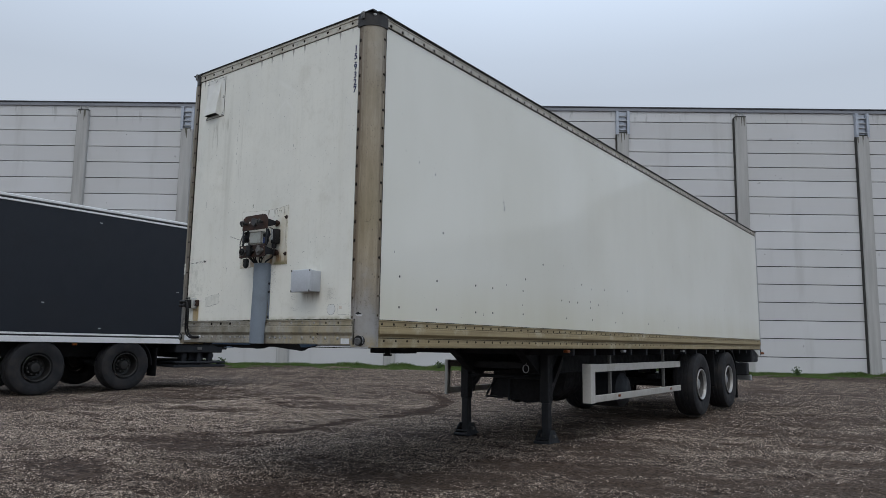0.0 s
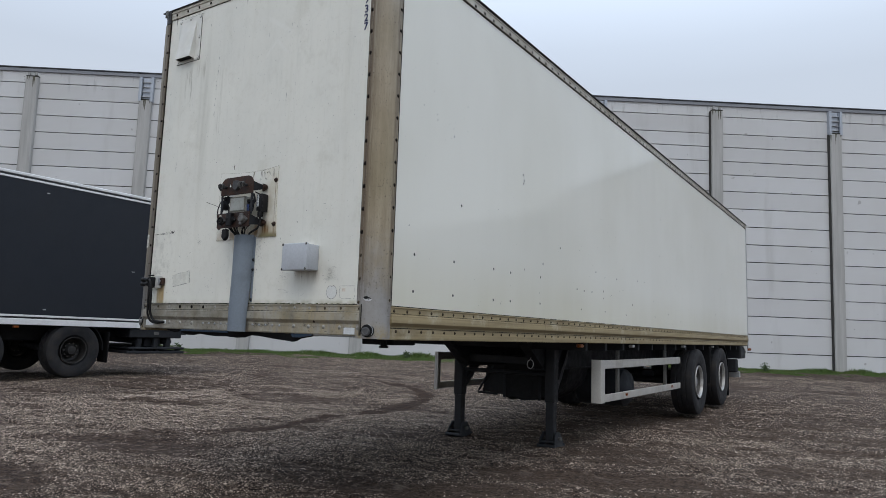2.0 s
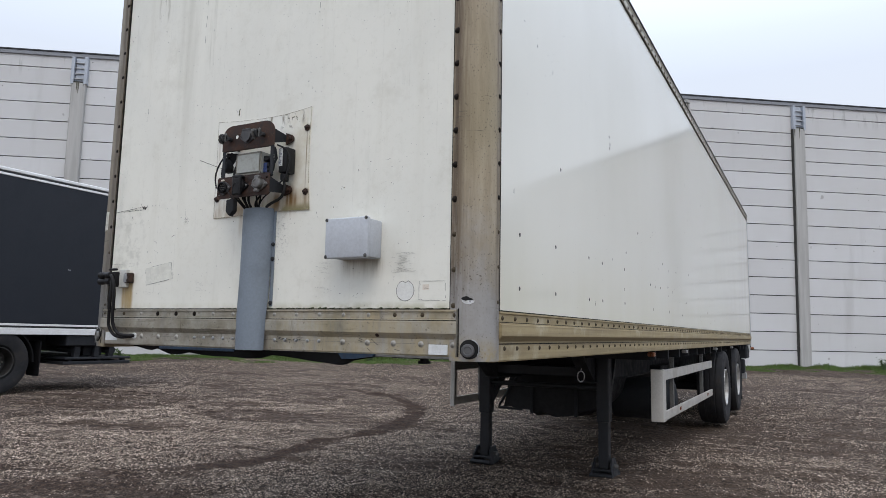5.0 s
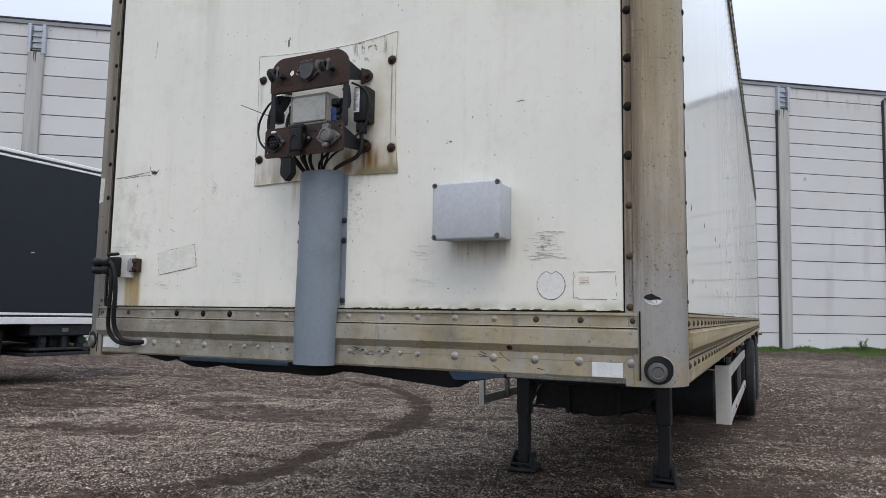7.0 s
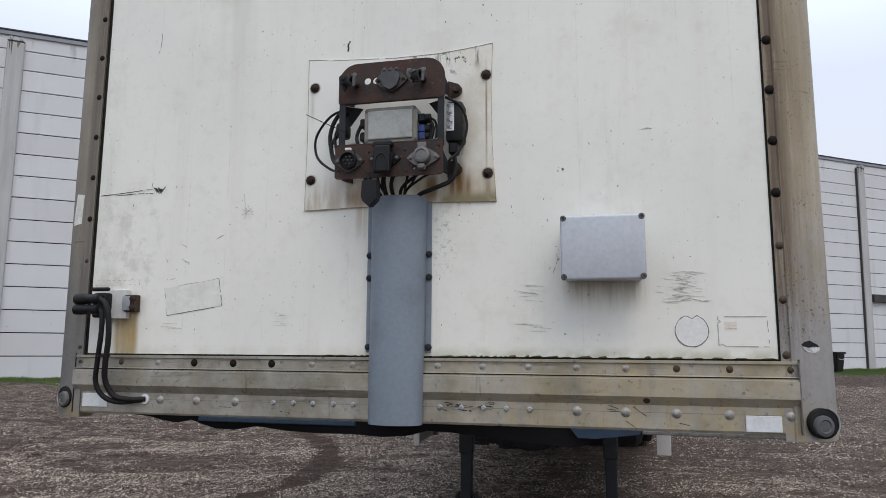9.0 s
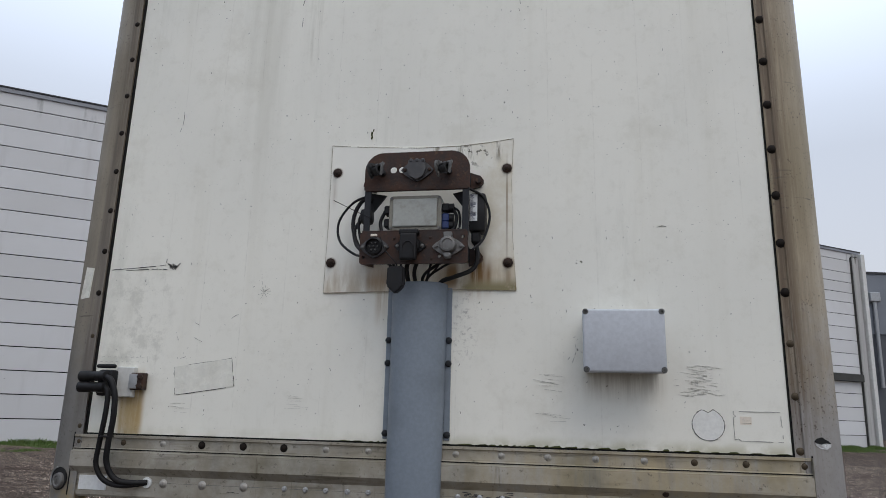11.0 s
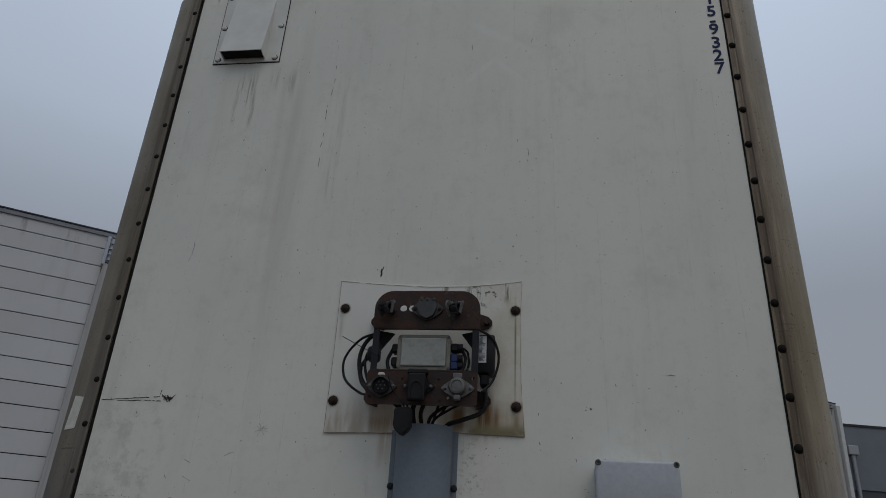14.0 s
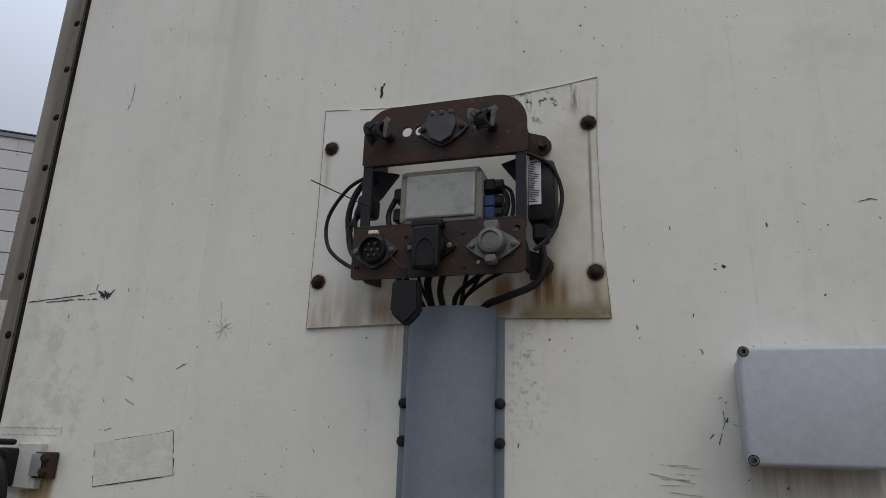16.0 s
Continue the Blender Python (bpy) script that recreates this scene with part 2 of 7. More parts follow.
def plate_paint():
    """The mounting plate: white like the panel, browned towards one side and along its rust runs."""
    n = Nodes("stained_plate")
    ax = n.axes()
    u, w = ax[0], ax[2]
    blot = n.noise(7.0, 6.0, 0.7)
    c = n.mix(n.ramp(n.noise(2.0, 4.0), 0.35, 0.7), (0.85, 0.84, 0.77), (0.80, 0.785, 0.71))
    c = n.mix(n.math("MULTIPLY", n.ramp(u, 0.10, 0.24), n.ramp(blot, 0.32, 0.66, 0.15, 0.7)), c, (0.60, 0.53, 0.38))
    wash = n.noise(1.0, 6.0, 0.7, n.stretch((14.0, 14.0, 2.5)))
    c = n.mix(n.math("MULTIPLY", n.ramp(w, 2.04, 2.17, 1.0, 0.0), n.ramp(wash, 0.32, 0.62, 0.05, 0.75)), c, (0.42, 0.33, 0.21))
    thin = n.noise(1.0, 6.0, 0.7, n.stretch((42.0, 42.0, 2.2)))
    for u0, u1, w0, w1, k in ((0.085, 0.125, 2.03, 2.12, 0.9), (0.165, 0.215, 2.03, 2.14, 1.0), (0.218, 0.236, 2.03, 2.11, 0.9), (-0.19, -0.105, 2.02, 2.09, 0.7), (-0.324, -0.314, 2.34, 2.43, 0.5), (0.06, 0.09, 2.03, 2.09, 0.5), (0.284, 0.300, 2.03, 2.10, 0.6)):
        c = n.mix(n.math("MULTIPLY", n.patch(u, w, u0, u1, w0, w1, 0.010, 0.04), n.ramp(thin, 0.24, 0.50, 0.15, k)), c, (0.20, 0.105, 0.03))
    # one long run below the upper bolt
    c = n.mix(n.math("MULTIPLY", n.patch(u, w, 0.2845, 0.2895, 2.05, 2.43, 0.003, 0.10), n.ramp(w, 2.05, 2.36, 0.2, 0.95)), c, (0.22, 0.145, 0.06))
    for u0, w0 in ((0.287, 2.441), (0.291, 2.113), (-0.317, 2.120), (-0.312, 2.446)):
        near = n.math("SQRT", n.math("ADD", n.math("POWER", n.math("SUBTRACT", u, u0), 2.0), n.math("POWER", n.math("SUBTRACT", w, w0), 2.0)))
        c = n.mix(n.math("MULTIPLY", n.ramp(near, 0.016, 0.023, 1.0, 0.0), n.ramp(blot, 0.3, 0.6, 0.25, 0.75)), c, (0.15, 0.10, 0.055))
    rim = n.math("MULTIPLY", n.ramp(w, 2.03, 2.07, 1.0, 0.0), n.math("MULTIPLY", n.ramp(u, 0.10, 0.16), n.ramp(blot, 0.38, 0.58)))
    c = n.mix(rim, c, (0.22, 0.19, 0.09))
    tear = n.noise(1.0, 6.0, 0.75, n.stretch((32.0, 32.0, 5.0)))
    c = n.mix(n.math("MULTIPLY", n.patch(u, w, 0.02, 0.285, 2.478, 2.56, 0.03, 0.025), n.ramp(tear, 0.52, 0.66, 0.0, 0.85)), c, (0.16, 0.13, 0.07))
    c = n.mix(n.math("MULTIPLY", n.patch(u, w, 0.12, 0.24, 2.46, 2.535, 0.03, 0.02), n.ramp(n.noise(40.0, 3.0), 0.58, 0.66)), c, (0.08, 0.075, 0.04))
    n.bump(n.noise(5.0, 3.0), 0.1, 0.01)
    return n.end(c, 0.4)


def side_paint():
    """White glossy side panel with faint stripes of dirt and yellowing towards the rail."""
    n = Nodes("white_side_panel")
    ax = n.axes()
    streak = n.noise(1.0, 5.0, 0.6, n.stretch((2.2, 2.2, 0.35)))
    c = n.mix(n.ramp(streak, 0.35, 0.75), (0.85, 0.835, 0.75), (0.825, 0.81, 0.725))
    c = n.mix(n.ramp(n.noise(0.5, 3.0), 0.4, 0.7, 0.0, 0.5), c, (0.76, 0.74, 0.64))
    c = n.mix(n.math("MULTIPLY", n.ramp(ax[2], 1.52, 2.1, 0.40, 0.0), n.ramp(streak, 0.2, 0.7, 0.6, 1.0)), c, (0.66, 0.61, 0.42))
    c = n.mix(n.math("MULTIPLY", n.ramp(n.noise(60.0, 2.0), 0.745, 0.765), n.ramp(n.noise(2.0, 3.0), 0.45, 0.62)), c, (0.08, 0.075, 0.07))
    n.bump(n.noise(0.9, 2.0), 0.03, 0.02)
    return n.end(c, n.ramp(streak, 0.3, 0.7, 0.07, 0.12))


def weathered_aluminium(name, dirt_col, amount, bright=1.0, along=None, green=0.6):
    """Dull aluminium with brown dirt run down along it, heavier along one stretch."""
    n = Nodes(name)
    ax = n.axes()
    run = n.noise(1.0, 6.0, 0.65, n.stretch((20.0, 20.0, 1.6)))
    blot = n.noise(5.0, 6.0, 0.7)
    c = n.mix(n.ramp(blot, 0.3, 0.7), tuple(bright * k for k in (0.36, 0.345, 0.31)), tuple(bright * k for k in (0.20, 0.188, 0.160)))
    f = n.math("MULTIPLY", n.ramp(run, 0.25, 0.60), n.ramp(blot, 0.25, 0.6, 0.45, 1.0))
    if along:
        f = n.math("MULTIPLY", f, n.ramp(ax[0], along[0], along[1], 0.25, 1.0))
    c = n.mix(n.math("MULTIPLY", f, amount), c, dirt_col)
    smear = n.noise(1.0, 6.0, 0.7, n.stretch((2.2, 2.2, 30.0)))
    c = n.mix(n.ramp(smear, 0.54, 0.72, 0.0, 0.62), c, (0.115, 0.095, 0.062))
    drip_or_shade = n.noise(1.0, 6.0, 0.7, n.stretch((34.0, 34.0, 3.0)))
    c = n.mix(n.ramp(drip_or_shade, 0.60, 0.74, 0.0, 0.6), c, (0.10, 0.080, 0.050))
    c = n.mix(n.math("MULTIPLY", n.ramp(n.noise(48.0, 4.0, 0.7), 0.58, 0.7), 0.6), c, (0.09, 0.075, 0.055))
    c = n.mix(n.ramp(n.noise(2.3, 5.0, 0.7), 0.46, 0.66, 0.0, green), c, (0.15, 0.135, 0.08))
    scrape = n.noise(1.0, 4.0, 0.6, n.stretch((3.0, 3.0, 38.0)))
    c = n.mix(n.math("MULTIPLY", n.ramp(scrape, 0.62, 0.72), n.ramp(n.noise(3.1, 3.0), 0.48, 0.6, 0.0, 0.7)), c, (0.06, 0.052, 0.042))
    n.bump(n.noise(90.0, 3.0), 0.12, 0.003)
    return n.end(c, n.ramp(blot, 0.3, 0.7, 0.42, 0.62), n.math("SUBTRACT", 0.55, n.math("MULTIPLY", f, 0.45)))


def post_aluminium():
    """Corner post: bare grey metal at the foot, tan road dirt above it in fine runs, rust-brown along the rivets; the
    left post's shade is in its colour.
    """
    n = Nodes("pillar_aluminium")
    ax = n.axes()
    u, v, w = ax
    blot = n.noise(3.0, 6.0, 0.7)
    fine = n.noise(1.0, 7.0, 0.8, n.stretch((24.0, 24.0, 2.4)))
    metal = n.mix(n.ramp(blot, 0.3, 0.7), (0.40, 0.40, 0.405), (0.27, 0.268, 0.262))
    tan = n.mix(n.ramp(fine, 0.32, 0.68), (0.405, 0.335, 0.225), (0.285, 0.22, 0.135))
    cover = n.math("MULTIPLY", n.ramp(n.math("ADD", w, n.math("MULTIPLY", n.math("SUBTRACT", blot, 0.5), 0.9)), 1.50, 2.05, 0.22, 1.0), n.ramp(w, 2.6, 4.0, 0.95, 0.62))
    c = n.mix(cover, metal, tan)
    c = n.mix(n.math("MULTIPLY", n.ramp(n.noise(1.1, 4.0, 0.6), 0.45, 0.68), n.ramp(w, 1.6, 1.9, 0.0, 0.5)), c, (0.26, 0.215, 0.125))
    drip_or_shade = n.noise(1.0, 6.0, 0.7, n.stretch((60.0, 60.0, 2.6)))
    for u0, u1 in ((1.114, 1.158), (-1.211, -1.166)):
        c = n.mix(n.math("MULTIPLY", n.patch(u, w, u0, u1, 1.62, 4.1, 0.012, 0.2), n.ramp(drip_or_shade, 0.30, 0.58, 0.15, 0.88)), c, (0.085, 0.052, 0.030))
    c = n.mix(n.math("MULTIPLY", n.patch(u, w, 1.12, 1.20, 1.55, 4.1, 0.05, 0.3), n.ramp(drip_or_shade, 0.36, 0.62, 0.10, 0.60)), c, (0.13, 0.088, 0.05))
    c = n.mix(n.math("MULTIPLY", n.patch(v, w, 0.105, 0.16, 1.55, 4.1, 0.012, 0.2), n.ramp(drip_or_shade, 0.34, 0.60, 0.05, 0.75)), c, (0.12, 0.085, 0.05))
    c = n.mix(n.math("MULTIPLY", n.ramp(n.noise(110.0, 3.0, 0.6), 0.60, 0.67), n.ramp(n.noise(5.0, 4.0), 0.42, 0.6, 0.15, 0.85)), c, (0.075, 0.055, 0.038))
    # shade on the left post, mixed into its colour
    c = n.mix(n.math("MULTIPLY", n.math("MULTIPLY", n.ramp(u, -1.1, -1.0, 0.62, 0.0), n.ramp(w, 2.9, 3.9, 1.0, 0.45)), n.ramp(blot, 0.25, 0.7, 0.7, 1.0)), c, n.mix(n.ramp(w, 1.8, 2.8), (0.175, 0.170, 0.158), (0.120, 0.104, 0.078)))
    scrape = n.noise(1.0, 4.0, 0.6, n.stretch((3.0, 3.0, 38.0)))
    c = n.mix(n.math("MULTIPLY", n.ramp(scrape, 0.64, 0.72), n.ramp(n.noise(3.1, 3.0), 0.50, 0.6, 0.0, 0.7)), c, (0.06, 0.052, 0.042))
    c = n.mix(n.math("MULTIPLY", n.ramp(w, 1.31, 1.44, 1.0, 0.0), n.ramp(n.noise(9.0, 5.0, 0.7), 0.40, 0.62, 0.0, 0.8)), c, (0.42, 0.33, 0.17))
    n.bump(n.noise(90.0, 3.0), 0.12, 0.003)
    return n.end(c, n.ramp(blot, 0.3, 0.7, 0.40, 0.60), n.math("SUBTRACT", 0.6, n.math("MULTIPLY", cover, 0.55)))


def side_rail_paint():
    """Ribbed rail along the side: ochre road film over aluminium, streaked lengthwise, with shade painted into the
    groove.
    """
    n = Nodes("side_rail_yellowed")
    w = n.axes()[2]
    long = n.noise(1.0, 6.0, 0.65, n.stretch((6.0, 0.9, 42.0)))
    blot = n.noise(3.5, 6.0, 0.7)
    c = n.mix(n.ramp(long, 0.3, 0.7), (0.41, 0.325, 0.18), (0.265, 0.205, 0.112))
    c = n.mix(n.ramp(blot, 0.52, 0.72, 0.0, 0.55), c, (0.60, 0.55, 0.42))
    # shade under the rib, as a darker band of colour
    c = n.mix(n.math("MULTIPLY", n.patch(w, blot, 1.38, 1.425, -1.0, 2.0, 0.012, 0.1), 0.6), c, (0.17, 0.125, 0.06))
    run = n.noise(1.0, 5.0, 0.65, n.stretch((20.0, 20.0, 2.0)))
    c = n.mix(n.ramp(run, 0.58, 0.74, 0.0, 0.5), c, (0.20, 0.145, 0.075))
    c = n.mix(n.ramp(n.noise(70.0, 4.0, 0.7), 0.60, 0.70, 0.0, 0.5), c, (0.13, 0.10, 0.06))
    n.bump(n.noise(60.0, 3.0), 0.12, 0.003)
    return n.end(c, n.ramp(blot, 0.3, 0.7, 0.45, 0.65), 0.12)


def gravel_ground():
    """Packed grit: small stones of two sizes, shade painted into gaps and clods, bare damp dirt and trailer shade where
    the mesh says so.
    """
    n = Nodes("gravel_ground")
    shift = n.tree.nodes.new("ShaderNodeMix")
    shift.data_type = "VECTOR"
    wv = n.tree.nodes.new("ShaderNodeTexNoise")
    n.put(n.co, wv.inputs["Vector"])
    wv.inputs["Scale"].default_value = 60.0
    shift.inputs[0].default_value = 0.014
    n.put(n.co, shift.inputs[4]), n.put(wv.outputs["Color"], shift.inputs[5])
    co = shift.outputs[1]
    d1, c1 = n.voronoi(44.0, co)
    d2, c2 = n.voronoi(85.0, co)
    t1, t2 = n.tree.nodes.new("ShaderNodeSeparateColor"), n.tree.nodes.new("ShaderNodeSeparateColor")
    n.put(c1, t1.inputs[0]), n.put(c2, t2.inputs[0])
    tone1, tone2 = t1.outputs[0], t2.outputs[0]
    bare = n.tree.nodes.new("ShaderNodeAttribute")
    bare.attribute_name = "bare_or_shade"
    bare = bare.outputs["Fac"]
    soil = n.tree.nodes.new("ShaderNodeAttribute")
    soil.attribute_name = "soil_or_shade"
    soil = soil.outputs["Fac"]
    mid_n = n.noise(2.4, 6.0, 0.65)
    fine_n = n.noise(28.0, 5.0, 0.7)
    # dark dirt that also carries the shade in the gaps between stones
    dirt = n.mix(n.ramp(fine_n, 0.38, 0.62), (0.060, 0.038, 0.027), (0.006, 0.004, 0.003))
    small = n.mix(n.ramp(tone2, 0.1, 1.0), (0.060, 0.042, 0.032), (0.60, 0.46, 0.36))
    c = n.mix(n.ramp(d2, 0.24, 0.47, 1.0, 0.0), dirt, small)
    large = n.mix(n.ramp(tone1, 0.35, 1.0), (0.14, 0.105, 0.082), (0.73, 0.585, 0.475))
    c = n.mix(n.math("MULTIPLY", n.ramp(d1, 0.20, 0.42, 1.0, 0.0), n.ramp(tone1, 0.58, 0.68)), c, large)
    ragged = n.math("ADD", bare, n.math("MULTIPLY", n.math("SUBTRACT", n.noise(13.0, 7.0, 0.8), 0.5), 1.7))
    wet_or_shade = n.mix(n.ramp(fine_n, 0.35, 0.65), (0.080, 0.047, 0.031), (0.026, 0.015, 0.010))
    c = n.mix(n.ramp(ragged, 0.22, 0.72, 0.0, 0.80), c, wet_or_shade)
    c = n.mix(n.math("MULTIPLY", n.ramp(mid_n, 0.52, 0.70), 0.4), c, dirt)
    # light and shade of clods and clumps, put into the colour as noise
    clod = n.noise(1.0, 8.0, 0.78, n.stretch((3.2, 5.5, 1.0)))
    c = n.mix(n.ramp(clod, 0.51, 0.63, 0.0, 0.45), c, wet_or_shade)
    clump = n.noise(11.0, 6.0, 0.8)
    c = n.mix(n.ramp(clump, 0.52, 0.62, 0.0, 0.55), c, (0.022, 0.015, 0.011))
    c = n.mix(n.ramp(clump, 0.40, 0.46, 0.30, 0.0), c, (0.47, 0.37, 0.285))
    c = n.mix(n.ramp(n.math("ADD", soil, n.math("MULTIPLY", n.math("SUBTRACT", n.noise(6.0, 7.0, 0.8), 0.5), 1.3)), 0.30, 0.75, 0.0, 0.70), c, n.mix(n.ramp(fine_n, 0.35, 0.65), (0.135, 0.094, 0.068), (0.034, 0.022, 0.015)))
    c = n.mix(n.ramp(clod, 0.36, 0.46, 0.35, 0.0), c, (0.44, 0.345, 0.28))
    track = n.tree.nodes.new("ShaderNodeAttribute")
    track.attribute_name = "wheel_track"
    c = n.mix(n.ramp(n.math("ADD", track.outputs["Fac"], n.math("MULTIPLY", n.math("SUBTRACT", n.noise(17.0, 6.0, 0.8), 0.5), 0.8)), 0.25, 0.7, 0.0, 0.9), c, wet_or_shade)
    h = n.math("ADD", n.math("MULTIPLY", n.ramp(d1, 0.0, 0.5, 1.0, 0.0), n.ramp(tone1, 0.3, 0.8)), n.math("ADD", n.math("MULTIPLY", n.ramp(d2, 0.0, 0.5, 1.0, 0.0), 0.5), n.math("MULTIPLY", n.noise(7.0, 6.0, 0.7), 2.2)))
    n.bump(h, 1.0, 0.03)
    return n.end(c, n.ramp(bare, 0.2, 0.8, 0.92, 0.82), 0.0, 0.2)


def stone_mat():
    n = Nodes("gravel_stones")
    r = n.random(True)
    c = n.mix(n.ramp(r, 0.12, 0.85), (0.045, 0.033, 0.025), (0.60, 0.475, 0.375))
    c = n.mix(n.ramp(r, 0.84, 1.0), c, (0.78, 0.645, 0.53))
    c = n.mix(n.ramp(n.noise(45.0, 4.0, 0.7), 0.54, 0.68, 0.0, 0.35), c, (0.10, 0.074, 0.056))
    return n.end(c, 0.85, 0.0, 0.3)


def wall_concrete():
    n = Nodes("pale_concrete_panel")
    r = n.random()
    c = n.mix(r, (0.60, 0.60, 0.60), (0.67, 0.675, 0.68))
    c = n.mix(n.ramp(n.noise(0.35, 5.0), 0.35, 0.7, 0.0, 0.4), c, (0.57, 0.565, 0.55))
    run = n.noise(1.0, 5.0, 0.6, n.stretch((0.8, 0.8, 0.12)))
    c = n.mix(n.ramp(run, 0.55, 0.75, 0.0, 0.35), c, (0.40, 0.39, 0.375))
    c = n.mix(n.ramp(n.noise(1.7, 2.0), 0.74, 0.77, 0.0, 0.5), c, (0.25, 0.24, 0.23))
    top_run = n.noise(1.0, 5.0, 0.65, n.stretch((2.6, 2.6, 0.5)))
    c = n.mix(n.math("MULTIPLY", n.ramp(top_run, 0.56, 0.68), n.ramp(n.axes()[2], 10.6, 11.6, 0.0, 0.55)), c, (0.27, 0.27, 0.26))
    c = n.mix(n.math("MULTIPLY", n.ramp(n.noise(5.2, 2.0), 0.735, 0.75), n.ramp(n.noise(0.4, 2.0), 0.48, 0.56, 0.0, 0.75)), c, (0.10, 0.095, 0.085))
    n.bump(n.noise(8.0, 5.0), 0.1, 0.01)
    return n.end(c, 0.85, 0.0, 0.3)


def pilaster_concrete():
    n = Nodes("grey_concrete_pilaster")
    run = n.noise(1.0, 6.0, 0.65, n.stretch((4.0, 4.0, 0.3)))
    c = n.mix(n.ramp(run, 0.3, 0.7), (0.38, 0.375, 0.36), (0.49, 0.485, 0.47))
    c = n.mix(n.ramp(run, 0.62, 0.8, 0.0, 0.6), c, (0.20, 0.195, 0.175))
    n.bump(n.noise(9.0, 5.0), 0.2, 0.01)
    return n.end(c, 0.9, 0.0, 0.3)


def rusty(name):
    n = Nodes(name)
    b = n.noise(18.0, 6.0, 0.7)
    c = n.mix(n.ramp(b, 0.35, 0.65), (0.022, 0.012, 0.009), (0.062, 0.028, 0.017))
    c = n.mix(n.ramp(n.noise(70.0, 4.0), 0.6, 0.72, 0.0, 0.6), c, (0.12, 0.06, 0.03))
    n.bump(n.noise(110.0, 4.0), 0.35, 0.003)
    return n.end(c, n.ramp(b, 0.3, 0.7, 0.55, 0.8), 0.15)


M_FRONT, M_SIDE = front_paint(), side_paint()
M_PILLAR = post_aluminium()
M_RAIL = weathered_aluminium("rail_aluminium", (0.42, 0.345, 0.215), 0.85, 1.32, (-0.3, 0.6), 0.5)
M_SIDE_RAIL = side_rail_paint()
M_TOP_RAIL = weathered_aluminium("top_rail_aluminium", (0.50, 0.45, 0.35), 0.6, 1.9, None, 0.2)
M_GUARD = plain("side_guard_aluminium", (0.55, 0.53, 0.49), 0.45, 0.3, (0.34, 0.30, 0.24), 0.5, 3.0)
M_BLACK_STEEL = plain("black_chassis_steel", (0.024, 0.026, 0.030), 0.65, 0.0, (0.025, 0.021, 0.018), 0.3, 5.0, 60.0, 0.15, 0.25)
M_LEG = plain("black_leg_steel", (0.019, 0.021, 0.025), 0.5, 0.0, (0.035, 0.029, 0.025), 0.3, 8.0, 60.0, 0.15, 0.35)
M_RUBBER = plain("black_rubber", (0.009, 0.009, 0.010), 0.85, 0.0, (0.022, 0.019, 0.017), 0.4, 4.0, 60.0, 0.15, 0.15)
M_TARP_BLACK = plain("black_tarpaulin", (0.015, 0.015, 0.017), 0.6, 0.0, (0.018, 0.016, 0.015), 0.4, 7.0, 30.0, 0.3, 0.3)
M_TYRE = plain("dusty_tyre_rubber", (0.020, 0.020, 0.022), 0.8, 0.0, (0.07, 0.06, 0.05), 0.5, 6.0, 60.0, 0.15, 0.3)
M_DENT = plain("lit_dent_metal", (0.62, 0.62, 0.61), 0.35, 0.6, (0.40, 0.38, 0.34), 0.4, 40.0)
M_RIM = plain("silver_rim_paint", (0.46, 0.455, 0.44), 0.45, 0.35, (0.20, 0.16, 0.12), 0.6, 9.0)
M_DARK_RIM = plain("dull_dark_rim", (0.030, 0.029, 0.028), 0.5, 0.3, (0.06, 0.05, 0.045), 0.5, 9.0)
M_BLACK_TRIM = plain("black_roof_trim", (0.015, 0.015, 0.016), 0.5, 0.0, (0.05, 0.05, 0.045), 0.3)
M_CAP = plain("dark_corner_casting", (0.035, 0.033, 0.031), 0.55, 0.3, (0.06, 0.05, 0.045), 0.5, 14.0)
M_GALV = plain("galvanised_steel", (0.42, 0.43, 0.44), 0.45, 0.6, (0.24, 0.23, 0.21), 0.4, 8.0)
M_RIVET = plain("rivet_aluminium", (0.44, 0.425, 0.39), 0.5, 0.4, (0.10, 0.08, 0.06), 0.7, 40.0)
M_RIVET_BROWN = plain("dirty_brown_rivet", (0.085, 0.065, 0.042), 0.7, 0.1, (0.04, 0.03, 0.02), 0.6, 60.0, 60.0, 0.15, 0.2)
M_RIVET_DARK = plain("dark_rivet", (0.015, 0.012, 0.010), 0.75, 0.0, (0.04, 0.027, 0.02), 0.4, 60.0, 60.0, 0.15, 0.1)
M_SEAM = plain("black_sealant", (0.012, 0.012, 0.011), 0.85, 0.0, (0.05, 0.048, 0.03), 0.5, 14.0, 60.0, 0.15, 0.2)
M_RUST = rusty("rusty_steel")
M_RUST_BOLT = plain("rusted_bolt", (0.030, 0.016, 0.011), 0.8, 0.0, (0.10, 0.044, 0.020), 0.6, 60.0)
M_PLATE = plate_paint()
M_FAINT = plain("faint_scratch", (0.36, 0.35, 0.32), 0.8, 0.0, (0.48, 0.465, 0.42), 0.5, 60.0)
M_RIM_DARK_IN = plain("rim_inner", (0.11, 0.105, 0.10), 0.55, 0.3, (0.07, 0.055, 0.045), 0.6, 9.0)
M_COVER = plain("grey_cable_cover", (0.205, 0.243, 0.285), 0.42, 0.0, (0.13, 0.15, 0.17), 0.55, 5.0, 90.0, 0.06)
M_BOX = plain("pale_grey_plastic", (0.51, 0.535, 0.57), 0.5, 0.0, (0.39, 0.395, 0.41), 0.4, 4.0, 90.0, 0.05)
M_UNIT = plain("grey_unit_lid", (0.38, 0.39, 0.36), 0.5, 0.1, (0.16, 0.15, 0.11), 0.5, 22.0, 90.0, 0.08)
